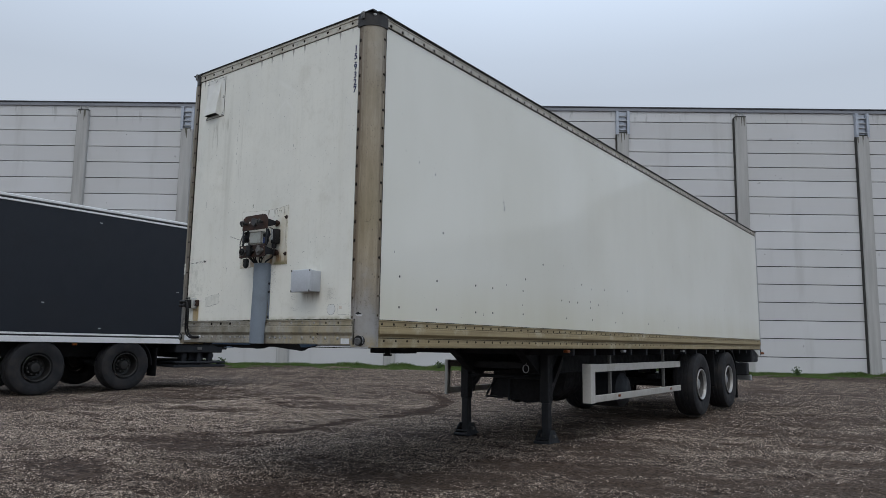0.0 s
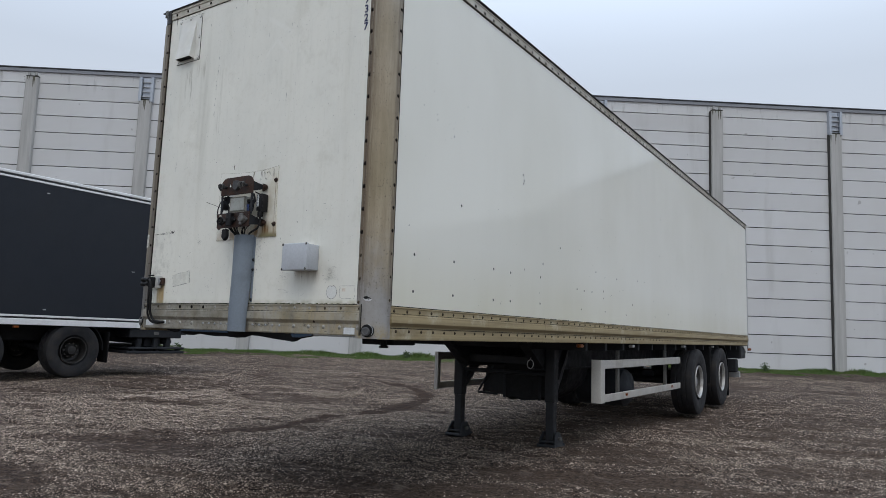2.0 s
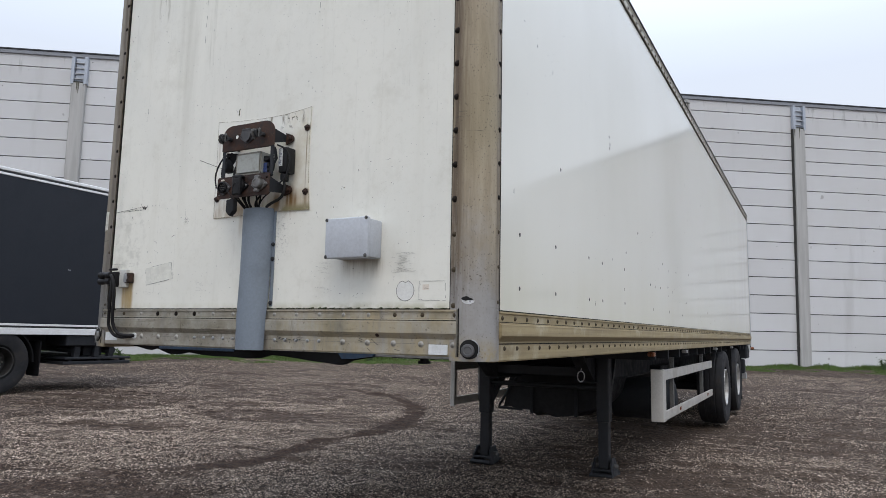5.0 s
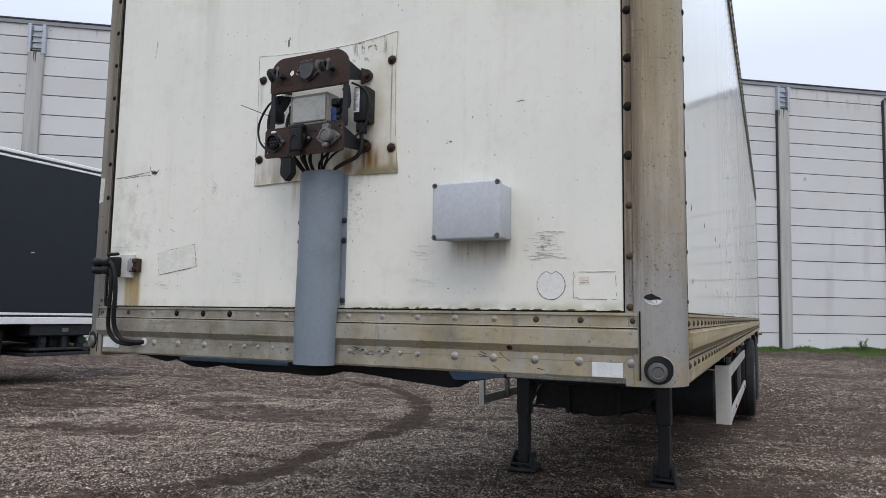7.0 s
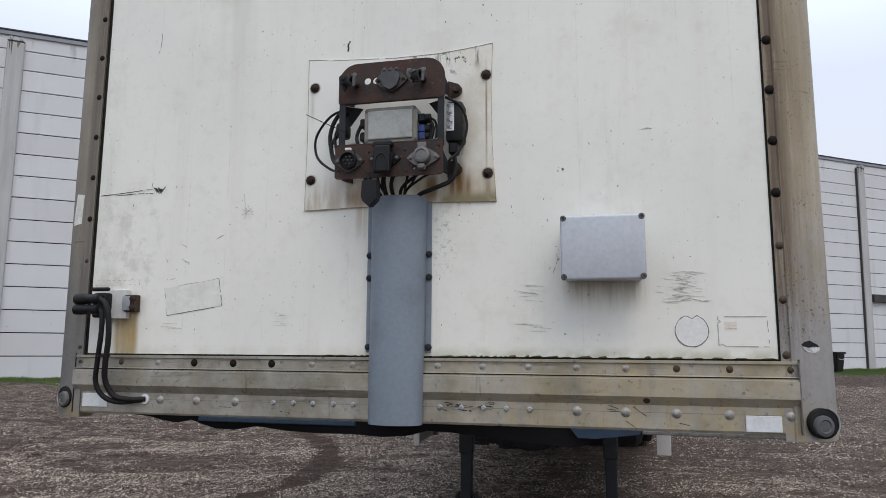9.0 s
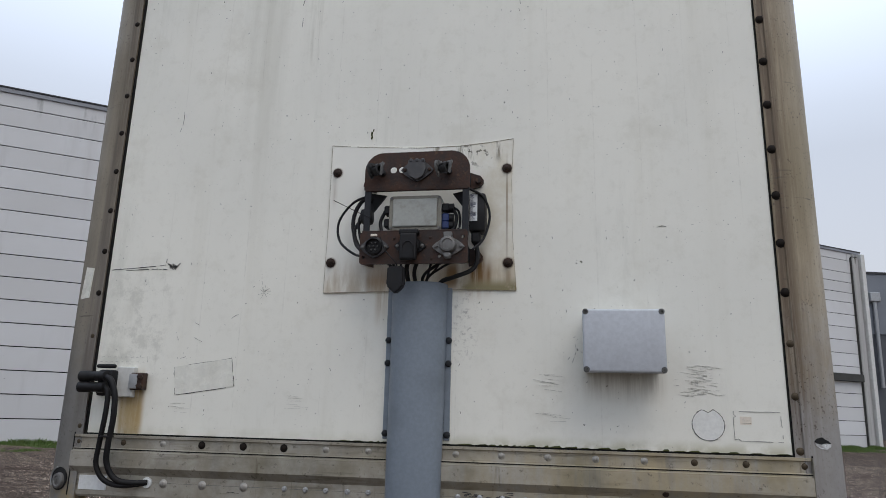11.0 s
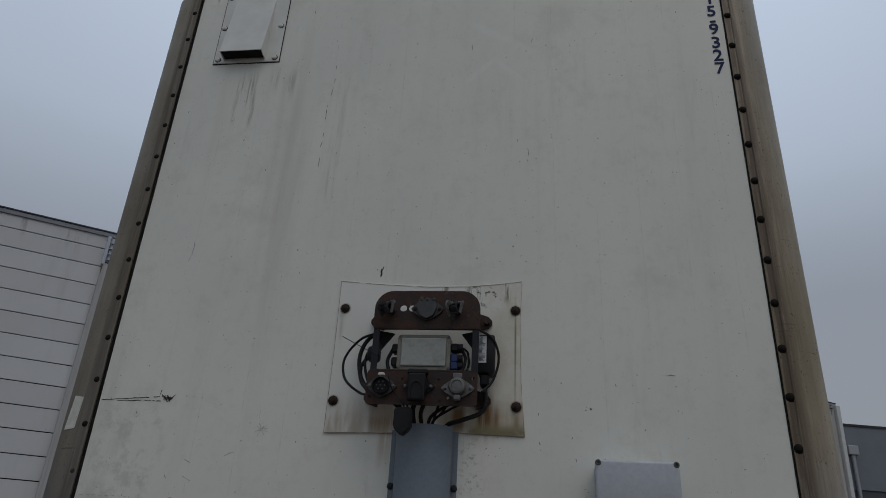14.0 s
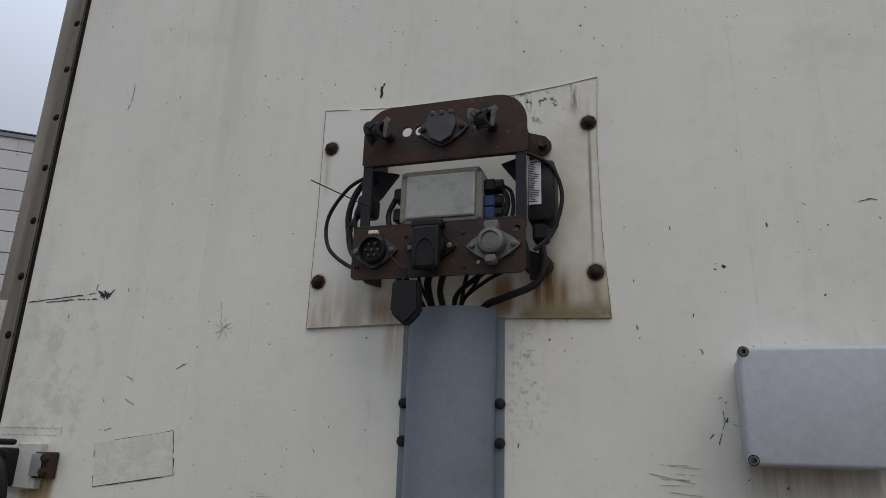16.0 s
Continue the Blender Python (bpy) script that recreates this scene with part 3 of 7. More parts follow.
M_PLASTIC = plain("black_plastic", (0.008, 0.008, 0.009), 0.55, 0.0, (0.035, 0.03, 0.027), 0.3, 20.0, 60.0, 0.15, 0.3)
M_COUPLING = plain("sooty_cast_metal", (0.028, 0.028, 0.029), 0.55, 0.2, (0.11, 0.105, 0.095), 0.55, 60.0, 60.0, 0.2, 0.4)
M_GREY_PLUG = plain("worn_grey_socket", (0.060, 0.060, 0.063), 0.6, 0.1, (0.14, 0.13, 0.12), 0.5, 50.0)
M_ALU_PLUG = plain("cast_aluminium_socket", (0.175, 0.172, 0.165), 0.5, 0.5, (0.13, 0.11, 0.09), 0.5, 50.0)
M_BLUE = plain("blue_connector", (0.016, 0.04, 0.15), 0.45, 0.0, (0.03, 0.03, 0.05), 0.3, 40.0)
M_BLUE_STEEL = plain("worn_blue_steel", (0.022, 0.042, 0.070), 0.6, 0.0, (0.05, 0.032, 0.024), 0.8, 22.0, 60.0, 0.2, 0.25)
M_WHITE = plain("white_label", (0.72, 0.74, 0.74), 0.5, 0.0, (0.5, 0.48, 0.42), 0.3, 20.0, 90.0, 0.03)
M_PLUG = plain("dull_lamp_plug", (0.085, 0.085, 0.088), 0.55, 0.0, (0.16, 0.15, 0.14), 0.4, 50.0)
M_LID_RIM = plain("tarnished_lid_rim", (0.24, 0.225, 0.185), 0.5, 0.3, (0.10, 0.08, 0.05), 0.6, 50.0)
M_VENT = plain("white_vent_paint", (0.79, 0.785, 0.735), 0.45, 0.0, (0.62, 0.60, 0.52), 0.35, 4.0, 9.0, 0.02)
M_WORN = plain("worn_grey_metal", (0.16, 0.158, 0.15), 0.5, 0.3, (0.045, 0.04, 0.036), 0.7, 60.0)
M_EDGE = plain("brown_edge_tone", (0.27, 0.225, 0.155), 0.8, 0.0, (0.40, 0.36, 0.28), 0.6, 40.0)
M_PEACH = plain("faded_orange_print", (0.79, 0.71, 0.60), 0.6, 0.0, (0.75, 0.70, 0.62), 0.5, 60.0)
M_MOSS = plain("green_moss", (0.060, 0.065, 0.026), 0.95, 0.0, (0.13, 0.125, 0.06), 0.7, 40.0, 120.0, 0.5, 0.1)
M_TRIM = plain("white_trim_strip", (0.84, 0.84, 0.83), 0.4, 0.0, (0.62, 0.60, 0.55), 0.35, 4.0, 40.0, 0.05)
M_WHITE_PAINT = plain("white_sheet_metal", (0.66, 0.66, 0.63), 0.45, 0.0, (0.42, 0.40, 0.34), 0.45, 6.0)
M_INK = plain("dark_blue_lettering", (0.011, 0.020, 0.085), 0.5, 0.0, (0.02, 0.025, 0.06), 0.3, 60.0, 60.0, 0.05, 0.15)
M_MARK = plain("black_scuff", (0.05, 0.047, 0.045), 0.8, 0.0, (0.12, 0.11, 0.1), 0.5, 60.0)
M_STICKER = plain("bleached_sticker", (0.80, 0.80, 0.76), 0.5, 0.0, (0.70, 0.69, 0.63), 0.4, 12.0, 90.0, 0.03)
M_TAPE = plain("stuck_clear_tape", (0.80, 0.79, 0.71), 0.25, 0.0, (0.60, 0.585, 0.49), 0.6, 16.0, 30.0, 0.7)
M_ORANGE = plain("orange_lens", (0.20, 0.055, 0.012), 0.3, 0.0, (0.2, 0.08, 0.03), 0.3, 20.0)
M_HOLE = plain("deep_black", (0.006, 0.006, 0.006), 0.9, 0.0, (0.01, 0.01, 0.01), 0.2)
M_TARP = plain("dark_blue_grey_panel", (0.021, 0.0245, 0.032), 0.5, 0.0, (0.026, 0.027, 0.031), 0.5, 1.2, 40.0, 0.05, 0.25)
M_BLUE_FRAME = plain("grey_blue_frame", (0.16, 0.22, 0.29), 0.5, 0.1, (0.22, 0.23, 0.24), 0.5, 3.0)
M_CONCRETE, M_PILASTER = wall_concrete(), pilaster_concrete()
M_GROUND, M_STONE = gravel_ground(), stone_mat()
M_FLASH = plain("dark_roof_flashing", (0.035, 0.036, 0.04), 0.5, 0.2, (0.05, 0.05, 0.05), 0.4, 0.7)
M_STAIN_SHADE = plain("dark_stain_and_shade", (0.045, 0.045, 0.042), 0.85, 0.0, (0.10, 0.098, 0.085), 0.5, 1.5)
M_BRACKET = plain("galvanised_roof_bracket", (0.47, 0.51, 0.57), 0.5, 0.2, (0.33, 0.36, 0.40), 0.5, 2.0)
M_RUN = plain("moss_run_stain", (0.13, 0.125, 0.10), 0.95, 0.0, (0.24, 0.235, 0.20), 0.7, 9.0, 60.0, 0.15, 0.1)
M_JOINT = plain("dark_panel_joint", (0.035, 0.034, 0.033), 0.9, 0.0, (0.04, 0.04, 0.035), 0.4, 1.5, 60.0, 0.15, 0.1)
M_FASCIA = plain("blue_grey_fascia", (0.25, 0.26, 0.285), 0.5, 0.2, (0.18, 0.18, 0.19), 0.4, 0.7)
M_CLAD = plain("dark_grey_cladding", (0.085, 0.092, 0.105), 0.6, 0.1, (0.07, 0.075, 0.085), 0.4, 0.3)
M_CLAD_LIGHT = plain("blue_grey_cladding", (0.20, 0.22, 0.25), 0.6, 0.1, (0.17, 0.185, 0.21), 0.4, 0.3)
M_GRASS = plain("grass_blades", (0.085, 0.15, 0.030), 0.7, 0.0, (0.15, 0.16, 0.05), 0.6, 1.5, 12.0)
M_WEED = plain("weed_leaves", (0.045, 0.085, 0.025), 0.7, 0.0, (0.09, 0.10, 0.04), 0.5, 9.0)
M_CONE_RED = plain("cone_orange_red", (0.55, 0.09, 0.03), 0.5, 0.0, (0.3, 0.08, 0.05), 0.3)


# ---- mesh helpers ----
def part(name, bm, material, parent=None, label="", smooth=False):
    """One mesh object, under a thing or a part."""
    me = bpy.data.meshes.new(name)
    bm.to_mesh(me)
    bm.free()
    for m in material if isinstance(material, (list, tuple)) else (material,):
        me.materials.append(m)
    if smooth:
        me.shade_smooth()
        me.set_sharp_from_angle(angle=radians(38))
    ob = new(name, me)
    ob.parent = parent
    if label:
        ob["label"] = label
    return ob


def thing(name, place, label, category, group="", kind=""):
    """An empty at a thing's base."""
    ob = new(name)
    ob.matrix_basis = place
    return tagged(ob, label, category, group, kind)


def share(ob, place, parent):
    """Another object on the same mesh, at a pose under the parent."""
    c = bpy.data.objects.new(ob.name.split(".")[0], ob.data)
    scene.collection.objects.link(c)
    c.parent = parent
    c.matrix_basis = place
    return c


def box(bm, x0, x1, y0, y1, z0, z1, bevel=0.0, seg=1, mat_index=0):
    m = Matrix.LocRotScale(((x0 + x1) / 2, (y0 + y1) / 2, (z0 + z1) / 2), None, (abs(x1 - x0), abs(y1 - y0), abs(z1 - z0)))
    geo = bmesh.ops.create_cube(bm, size=1.0, matrix=m)
    faces = set(f for v in geo["verts"] for f in v.link_faces)
    for f in faces:
        f.material_index = mat_index
    if bevel:
        edges = list(set(e for v in geo["verts"] for e in v.link_edges))
        bmesh.ops.bevel(bm, geom=edges, offset=bevel, segments=seg, affect="EDGES", profile=0.5)
    return bm


def boxed(*args, **kw):
    return box(bmesh.new(), *args, **kw)


def rod(bm, a, b, r, seg=12, r2=None):
    a, b = Vector(a), Vector(b)
    m = Matrix.Translation((a + b) / 2) @ (b - a).to_track_quat("Z", "Y").to_matrix().to_4x4()
    bmesh.ops.create_cone(bm, cap_ends=True, segments=seg, radius1=r, radius2=r if r2 is None else r2, depth=(b - a).length, matrix=m)
    return bm


def lathe(bm, profile, centre, axis, seg=32, caps=True):
    """Turn a profile of (radius, distance along the axis) round an axis."""
    q = Vector(axis).to_track_quat("Z", "Y").to_matrix()
    c = Vector(centre)
    rings = []
    for r, h in profile:
        rings.append([bm.verts.new(c + q @ Vector((r * math.cos(2 * math.pi * i / seg), r * math.sin(2 * math.pi * i / seg), h))) for i in range(seg)])
    for a, b in zip(rings, rings[1:]):
        for i in range(seg):
            bm.faces.new((a[i], a[(i + 1) % seg], b[(i + 1) % seg], b[i]))
    for ring in (rings[0], rings[-1]) if caps else ():
        bm.faces.new(ring)
    bmesh.ops.recalc_face_normals(bm, faces=bm.faces[:])
    return bm


def smooth_path(pts, steps=8):
    pts = [Vector(p) for p in pts]
    ext = [2 * pts[0] - pts[1], *pts, 2 * pts[-1] - pts[-2]]
    out = []
    for a, b, c, d in zip(ext, ext[1:], ext[2:], ext[3:]):
        for i in range(steps):
            t = i / steps
            out.append(0.5 * (2 * b + (c - a) * t + (2 * a - 5 * b + 4 * c - d) * t * t + (3 * b - a - 3 * c + d) * t ** 3))
    return [*out, pts[-1]]


def hose(bm, pts, r, seg=8, steps=8):
    """A round cable along a smooth path."""
    path = smooth_path(pts, steps)
    rings, up = [], Vector((0.3, 0.2, 0.93))
    for i, p in enumerate(path):
        d = (path[min(i + 1, len(path) - 1)] - path[max(i - 1, 0)]).normalized()
        s = d.cross(up).normalized()
        k = s.cross(d)
        rings.append([bm.verts.new(p + r * (math.cos(2 * math.pi * j / seg) * s + math.sin(2 * math.pi * j / seg) * k)) for j in range(seg)])
    for a, b in zip(rings, rings[1:]):
        for j in range(seg):
            bm.faces.new((a[j], a[(j + 1) % seg], b[(j + 1) % seg], b[j]))
    bm.faces.new(rings[0]), bm.faces.new(rings[-1])
    bmesh.ops.recalc_face_normals(bm, faces=bm.faces[:])
    return bm


def prism(bm, pts, depth):
    """A solid from a ring of points, pushed along a vector."""
    depth = Vector(depth)
    a = [bm.verts.new(p) for p in pts]
    b = [bm.verts.new(Vector(p) + depth) for p in pts]
    n = len(a)
    fresh = [bm.faces.new(a), bm.faces.new(b)]
    fresh += [bm.faces.new((a[i], a[(i + 1) % n], b[(i + 1) % n], b[i])) for i in range(n)]
    bmesh.ops.recalc_face_normals(bm, faces=fresh)
    return bm


def dome_mesh(name, r, h, material):
    """The shared mesh of a rivet head: a low dome that looks along -y."""
    bm = bmesh.new()
    lathe(bm, [(r * 1.25, 0.0), (r * 1.2, 0.0012), (r, 0.0016), (r * 0.86, h * 0.6), (r * 0.5, h * 0.92), (r * 0.12, h)], (0, 0, 0), (0, -1, 0), 12)
    me = bpy.data.meshes.new(name)
    bm.to_mesh(me)
    bm.free()
    me.materials.append(material)
    me.shade_smooth()
    return me


def stud(name, me, parent, place):
    ob = bpy.data.objects.new(name, me)
    scene.collection.objects.link(ob)
    ob.parent = parent
    ob.matrix_basis = place
    return ob


# ---- ground ----
WALL_O, WALL_A = Vector((2.224, 32.124, 0)), radians(35.77)
WALL_D = Vector((math.cos(WALL_A), math.sin(WALL_A), 0))
WALL_N = Vector((math.sin(WALL_A), -math.cos(WALL_A), 0))


def ground_z(x, y):
    """The yard: level round the trailer, a little lower along the building."""
    near = ((x - WALL_O.x) * WALL_N.x + (y - WALL_O.y) * WALL_N.y)
    t = np.clip((22.0 - near) / 20.0, 0, 1)
    k = np.clip((y - 5.0) / 4.0, 0, 1) * np.clip((x + 5.0) / 2.5, 0, 1)
    return -0.23 * t * t * (3 - 2 * t) - 0.045 * k * k * (3 - 2 * k)


def axis_steps(lo, hi, fine, far):
    mid_part = np.arange(lo, hi + 1e-6, fine)
    out, step = [], fine
    p = hi
    while p < far:
        step *= 1.16
        p += step
        out.append(p)
    low, step, p = [], fine, lo
    while p > -far:
        step *= 1.16
        p -= step
        low.append(p)
    return np.concatenate([low[::-1], mid_part, out])


gx, gy = axis_steps(-12, 8, 0.07, 900), axis_steps(-5, 13, 0.07, 900)
GX, GY = np.meshgrid(gx, gy)
rng = np.random.default_rng(5)


def wave_field(x, y, count, lo, hi, amp, seed):
    r = np.random.default_rng(seed)
    z = np.zeros_like(x)
    for _ in range(count):
        k, a, ph = 2 * np.pi / r.uniform(lo, hi), r.uniform(0, 2 * np.pi), r.uniform(0, 6.28)
        z += np.sin(k * (x * np.cos(a) + y * np.sin(a)) + ph)
    return z * amp / math.sqrt(count)


def patchy(x, y, size, seed, octaves=4):
    """Smooth random patches between 0 and 1: value noise in a few octaves."""
    z, amp, total = np.zeros_like(x), 1.0, 0.0
    for k in range(octaves):
        r = np.random.default_rng(seed + k).random((256, 256))
        px, py = x / size * 2 ** k, y / size * 2 ** k
        ix, iy = np.floor(px).astype(int), np.floor(py).astype(int)
        fx, fy = px - ix, py - iy
        fx, fy = fx * fx * (3 - 2 * fx), fy * fy * (3 - 2 * fy)
        a, b, c, d = r[ix % 256, iy % 256], r[(ix + 1) % 256, iy % 256], r[ix % 256, (iy + 1) % 256], r[(ix + 1) % 256, (iy + 1) % 256]
        z += amp * ((a * (1 - fx) + b * fx) * (1 - fy) + (c * (1 - fx) + d * fx) * fy)
        total, amp = total + amp, amp * 0.6
    return z / total


def step(v, lo, hi):
    t = np.clip((v - lo) / (hi - lo), 0, 1)
    return t * t * (3 - 2 * t)


def wheel_track(x, y):
    """1 along the curved track that a turning wheel has pressed into the stones."""
    wob = 0.30 * (patchy(x, y, 0.9, 20) - 0.5) + 0.16 * (patchy(x, y, 0.16, 22, 3) - 0.5)
    off = np.abs(np.hypot(x + 7.6, y - 4.6) - 5.08 - 0.4 * (1 - step(y, 2.6, 4.2)) + wob)
    return (1 - step(off, 0.08, 0.24)) * step(x, -8.5, -5.8) * step(y, 0.8, 3.2) * (0.6 + 0.5 * step(patchy(x, y, 0.5, 25), 0.3, 0.6))


def bare_or_shade(x, y):
    """1 where the stones are pressed away: the curved wheel track, long ruts and damp patches; partly also the
    trailer's shade, as colour.
    """
    c, s = math.cos(0.25), math.sin(0.25)
    along, across = x * c + y * s, -x * s + y * c
    ruts = step(patchy(along / 3.2, across, 0.75, 40), 0.56, 0.74)
    damp = step(patchy(x, y, 2.6, 60, 5), 0.56, 0.76)
    scoops = step(patchy(along / 1.8, across, 0.22, 70, 3), 0.60, 0.80)
    lane = np.exp(-((-(x - 0.6) * 0.67 + (y - 1.0) * 0.74) / 1.15) ** 2) * (0.5 + 0.8 * patchy(along / 2.0, across, 0.8, 77)) * step(x, -1.0, 0.6)
    # the trailer's shade on the ground below it, painted as darker ground
    drip_or_shade = step(1.25 - np.abs(x), -0.1, 0.5) * step(y, 2.0, 3.5) * step(10.0 - y, 0.0, 2.0) * (0.3 + 0.6 * patchy(x, y, 0.9, 84)) * step(x, -0.4, 0.6)
    # wet ground and shade beside the landing legs, both as colour
    leg_patch = np.exp(-((x - 1.5) / 0.9) ** 2 - ((y - 3.7) / 1.1) ** 2) * (0.5 + 0.8 * patchy(x, y, 0.5, 95))
    return np.clip(0.5 * wheel_track(x, y) + 0.65 * ruts + 0.45 * damp + 0.5 * scoops + 0.36 * lane + 0.2 * drip_or_shade + 0.4 * leg_patch, 0, 1)


def soil_or_shade(x, y):
    """1 where brown earth shows between the stones: the driven lane beside the trailer and patches elsewhere; under the
    trailer it stands for shade.
    """
    c, s = math.cos(0.55), math.sin(0.55)
    along, across = x * c + y * s, -x * s + y * c
    streaks = patchy(along / 2.2, across, 0.40, 140, 5)
    lane = step(x + 0.10 * y, -0.2, 1.6) * step(13.0 - y, 0.0, 5.0)
    # painted shade over the trailer's footprint
    under = step(1.5 - np.abs(x - 0.2), 0.0, 0.8) * step(y, 3.0, 4.6)
    return np.clip(step(streaks + 0.14 * lane + 0.12 * under, 0.54, 0.80) + 0.22 * lane, 0, 1)


def relief(x, y):
    fade = np.clip(1.4 - np.hypot(x, y - 3) / 26.0, 0, 1)
    z = wave_field(x, y, 16, 0.35, 1.4, 0.009, 3) + wave_field(x, y, 10, 2.0, 7.0, 0.018, 4)
    off = np.abs(np.hypot(x + 7.6, y - 4.6) - 5.06)
    z = z + 0.012 * np.exp(-((off - 0.36) / 0.1) ** 2) * (x > -9) * (y > 1) - 0.03 * bare_or_shade(x, y) + 0.034 * patchy(x, y, 0.24, 80, 3)
    return z * fade


def tri_mesh(name, verts, tris, material):
    """A mesh of triangles straight from arrays."""
    m = bpy.data.meshes.new(name)
    m.vertices.add(len(verts))
    m.vertices.foreach_set("co", np.ascontiguousarray(verts, np.float32).ravel())
    m.loops.add(3 * len(tris))
    m.loops.foreach_set("vertex_index", np.ascontiguousarray(tris, np.int32).ravel())
    m.polygons.add(len(tris))
    m.polygons.foreach_set("loop_start", np.arange(0, 3 * len(tris), 3, dtype=np.int32))
    m.update(calc_edges=True)
    m.materials.append(material)
    return m


GZ = ground_z(GX, GY) + relief(GX, GY)
n_x, n_y = len(gx), len(gy)
idx = np.arange(n_x * n_y).reshape(n_y, n_x)
quads = np.stack([idx[:-1, :-1], idx[:-1, 1:], idx[1:, 1:], idx[1:, :-1]], -1).reshape(-1, 4)
me = bpy.data.meshes.new("ground")
me.from_pydata(np.stack([GX, GY, GZ], -1).reshape(-1, 3).tolist(), [], quads.tolist())
me.attributes.new("soil_or_shade", "FLOAT", "POINT").data.foreach_set("value", soil_or_shade(GX, GY).astype(np.float32).ravel())
me.attributes.new("bare_or_shade", "FLOAT", "POINT").data.foreach_set("value", bare_or_shade(GX, GY).astype(np.float32).ravel())
me.attributes.new("wheel_track", "FLOAT", "POINT").data.foreach_set("value", wheel_track(GX, GY).astype(np.float32).ravel())
me.materials.append(M_GROUND)
me.shade_smooth()
tagged(new("ground", me), "brown-grey gravel yard with damp wheel tracks", "ground", kind="structure")

# loose gravel: many small angular stones, fewer where the dirt is bare
N_STONES = 520000
N_FAR = 170000
sx = np.concatenate([rng.uniform(-10, 7, N_STONES * 4 // 10), rng.uniform(-7, 5, N_STONES * 6 // 10), rng.uniform(-17, 16, N_FAR)])
sy = np.concatenate([rng.uniform(-4, 12, N_STONES * 4 // 10), rng.uniform(-2.5, 7, N_STONES * 6 // 10), rng.uniform(4, 26, N_FAR)])
coarse = np.arange(len(sx)) >= N_STONES
keep = rng.random(len(sx)) > 0.80 * bare_or_shade(sx, sy) + 0.50 * wheel_track(sx, sy) + 0.55 * soil_or_shade(sx, sy) + 0.34 * patchy(sx, sy, 0.16, 90, 2)
sx, sy, coarse = sx[keep], sy[keep], coarse[keep]
ss = 0.0039 + 0.0080 * rng.random(len(sx)) ** 2.2 + np.where(rng.random(len(sx)) < 0.10, 0.007 * rng.random(len(sx)), 0.0) + np.where(coarse, 0.003 + 0.007 * rng.random(len(sx)), 0.0) * step(sy, 4.0, 9.0)
sz = ground_z(sx, sy) + relief(sx, sy) + ss * 0.15
base_pts = np.array([(1, 0, -0.2), (0, 1, -0.2), (-1, 0, -0.2), (0, -1, -0.2), (0.25, 0.15, 1)], float)
tri = np.array([(0, 1, 4), (1, 2, 4), (2, 3, 4), (3, 0, 4)])
ang = rng.uniform(0, 6.28, len(sx))
pts = base_pts[None] * rng.uniform(0.6, 1.35, (len(sx), 5, 1)) * np.array([1.0, 0.8, 0.5]) + rng.normal(0, 0.13, (len(sx), 5, 3))
ca, sa = np.cos(ang)[:, None], np.sin(ang)[:, None]
pts = np.stack([pts[..., 0] * ca - pts[..., 1] * sa, pts[..., 0] * sa + pts[..., 1] * ca, pts[..., 2]], -1) * ss[:, None, None] + np.stack([sx, sy, sz], -1)[:, None]
tris = (tri[None] + 5 * np.arange(len(sx))[:, None, None]).reshape(-1, 3)
me = tri_mesh("gravel", pts.reshape(-1, 3), tris, M_STONE)
tagged(new("gravel", me), "loose grey and brown gravel stones on the yard", "gravel", kind="stuff")

# ---- warehouse ----
BAYS = [-42.0, -36.42, -31.47, -26.55, -21.75, -16.5, -11.2, -5.80, -0.25, 5.30, 10.95, 15.9, 20.30]
SHORT = {-31.47, -21.75, -11.2, -0.25, 10.95}
ROW_Z = [-0.55, 0.48, 1.30, 2.10, 2.91, 3.72, 4.52, 5.31, 6.11, 6.92, 7.71, 8.47, 9.09, 9.75, 10.37, 11.17, 11.72]
ROW_Z_WEST = [-0.55, 0.57, 1.35, 2.12, 2.90, 3.67, 4.44, 5.20, 5.96, 6.72, 7.48, 8.23, 8.98, 9.73, 10.47, 11.17, 11.72]
warehouse = thing("warehouse", Matrix.Translation(WALL_O) @ Matrix.Rotation(WALL_A, 4, "Z"), "long pale concrete warehouse with grey pilasters and dark roof edge", "building")
part("wall_core", boxed(-42, 20.8, 0.03, 30, -0.6, 11.70), M_JOINT, warehouse)
part("roof", boxed(-42.2, 21.05, -0.02, 30.2, 11.70, 11.80, 0.02), M_FLASH, warehouse)
part("roof_edge", boxed(-42.2, 21.05, -0.09, -0.021, 11.655, 11.812, 0.012), M_FASCIA, warehouse, "blue-grey metal fascia")
part("roof_cap", boxed(-42.2, 21.05, -0.115, -0.0215, 11.8125, 11.875, 0.012), M_FLASH, warehouse, "dark metal roof flashing")
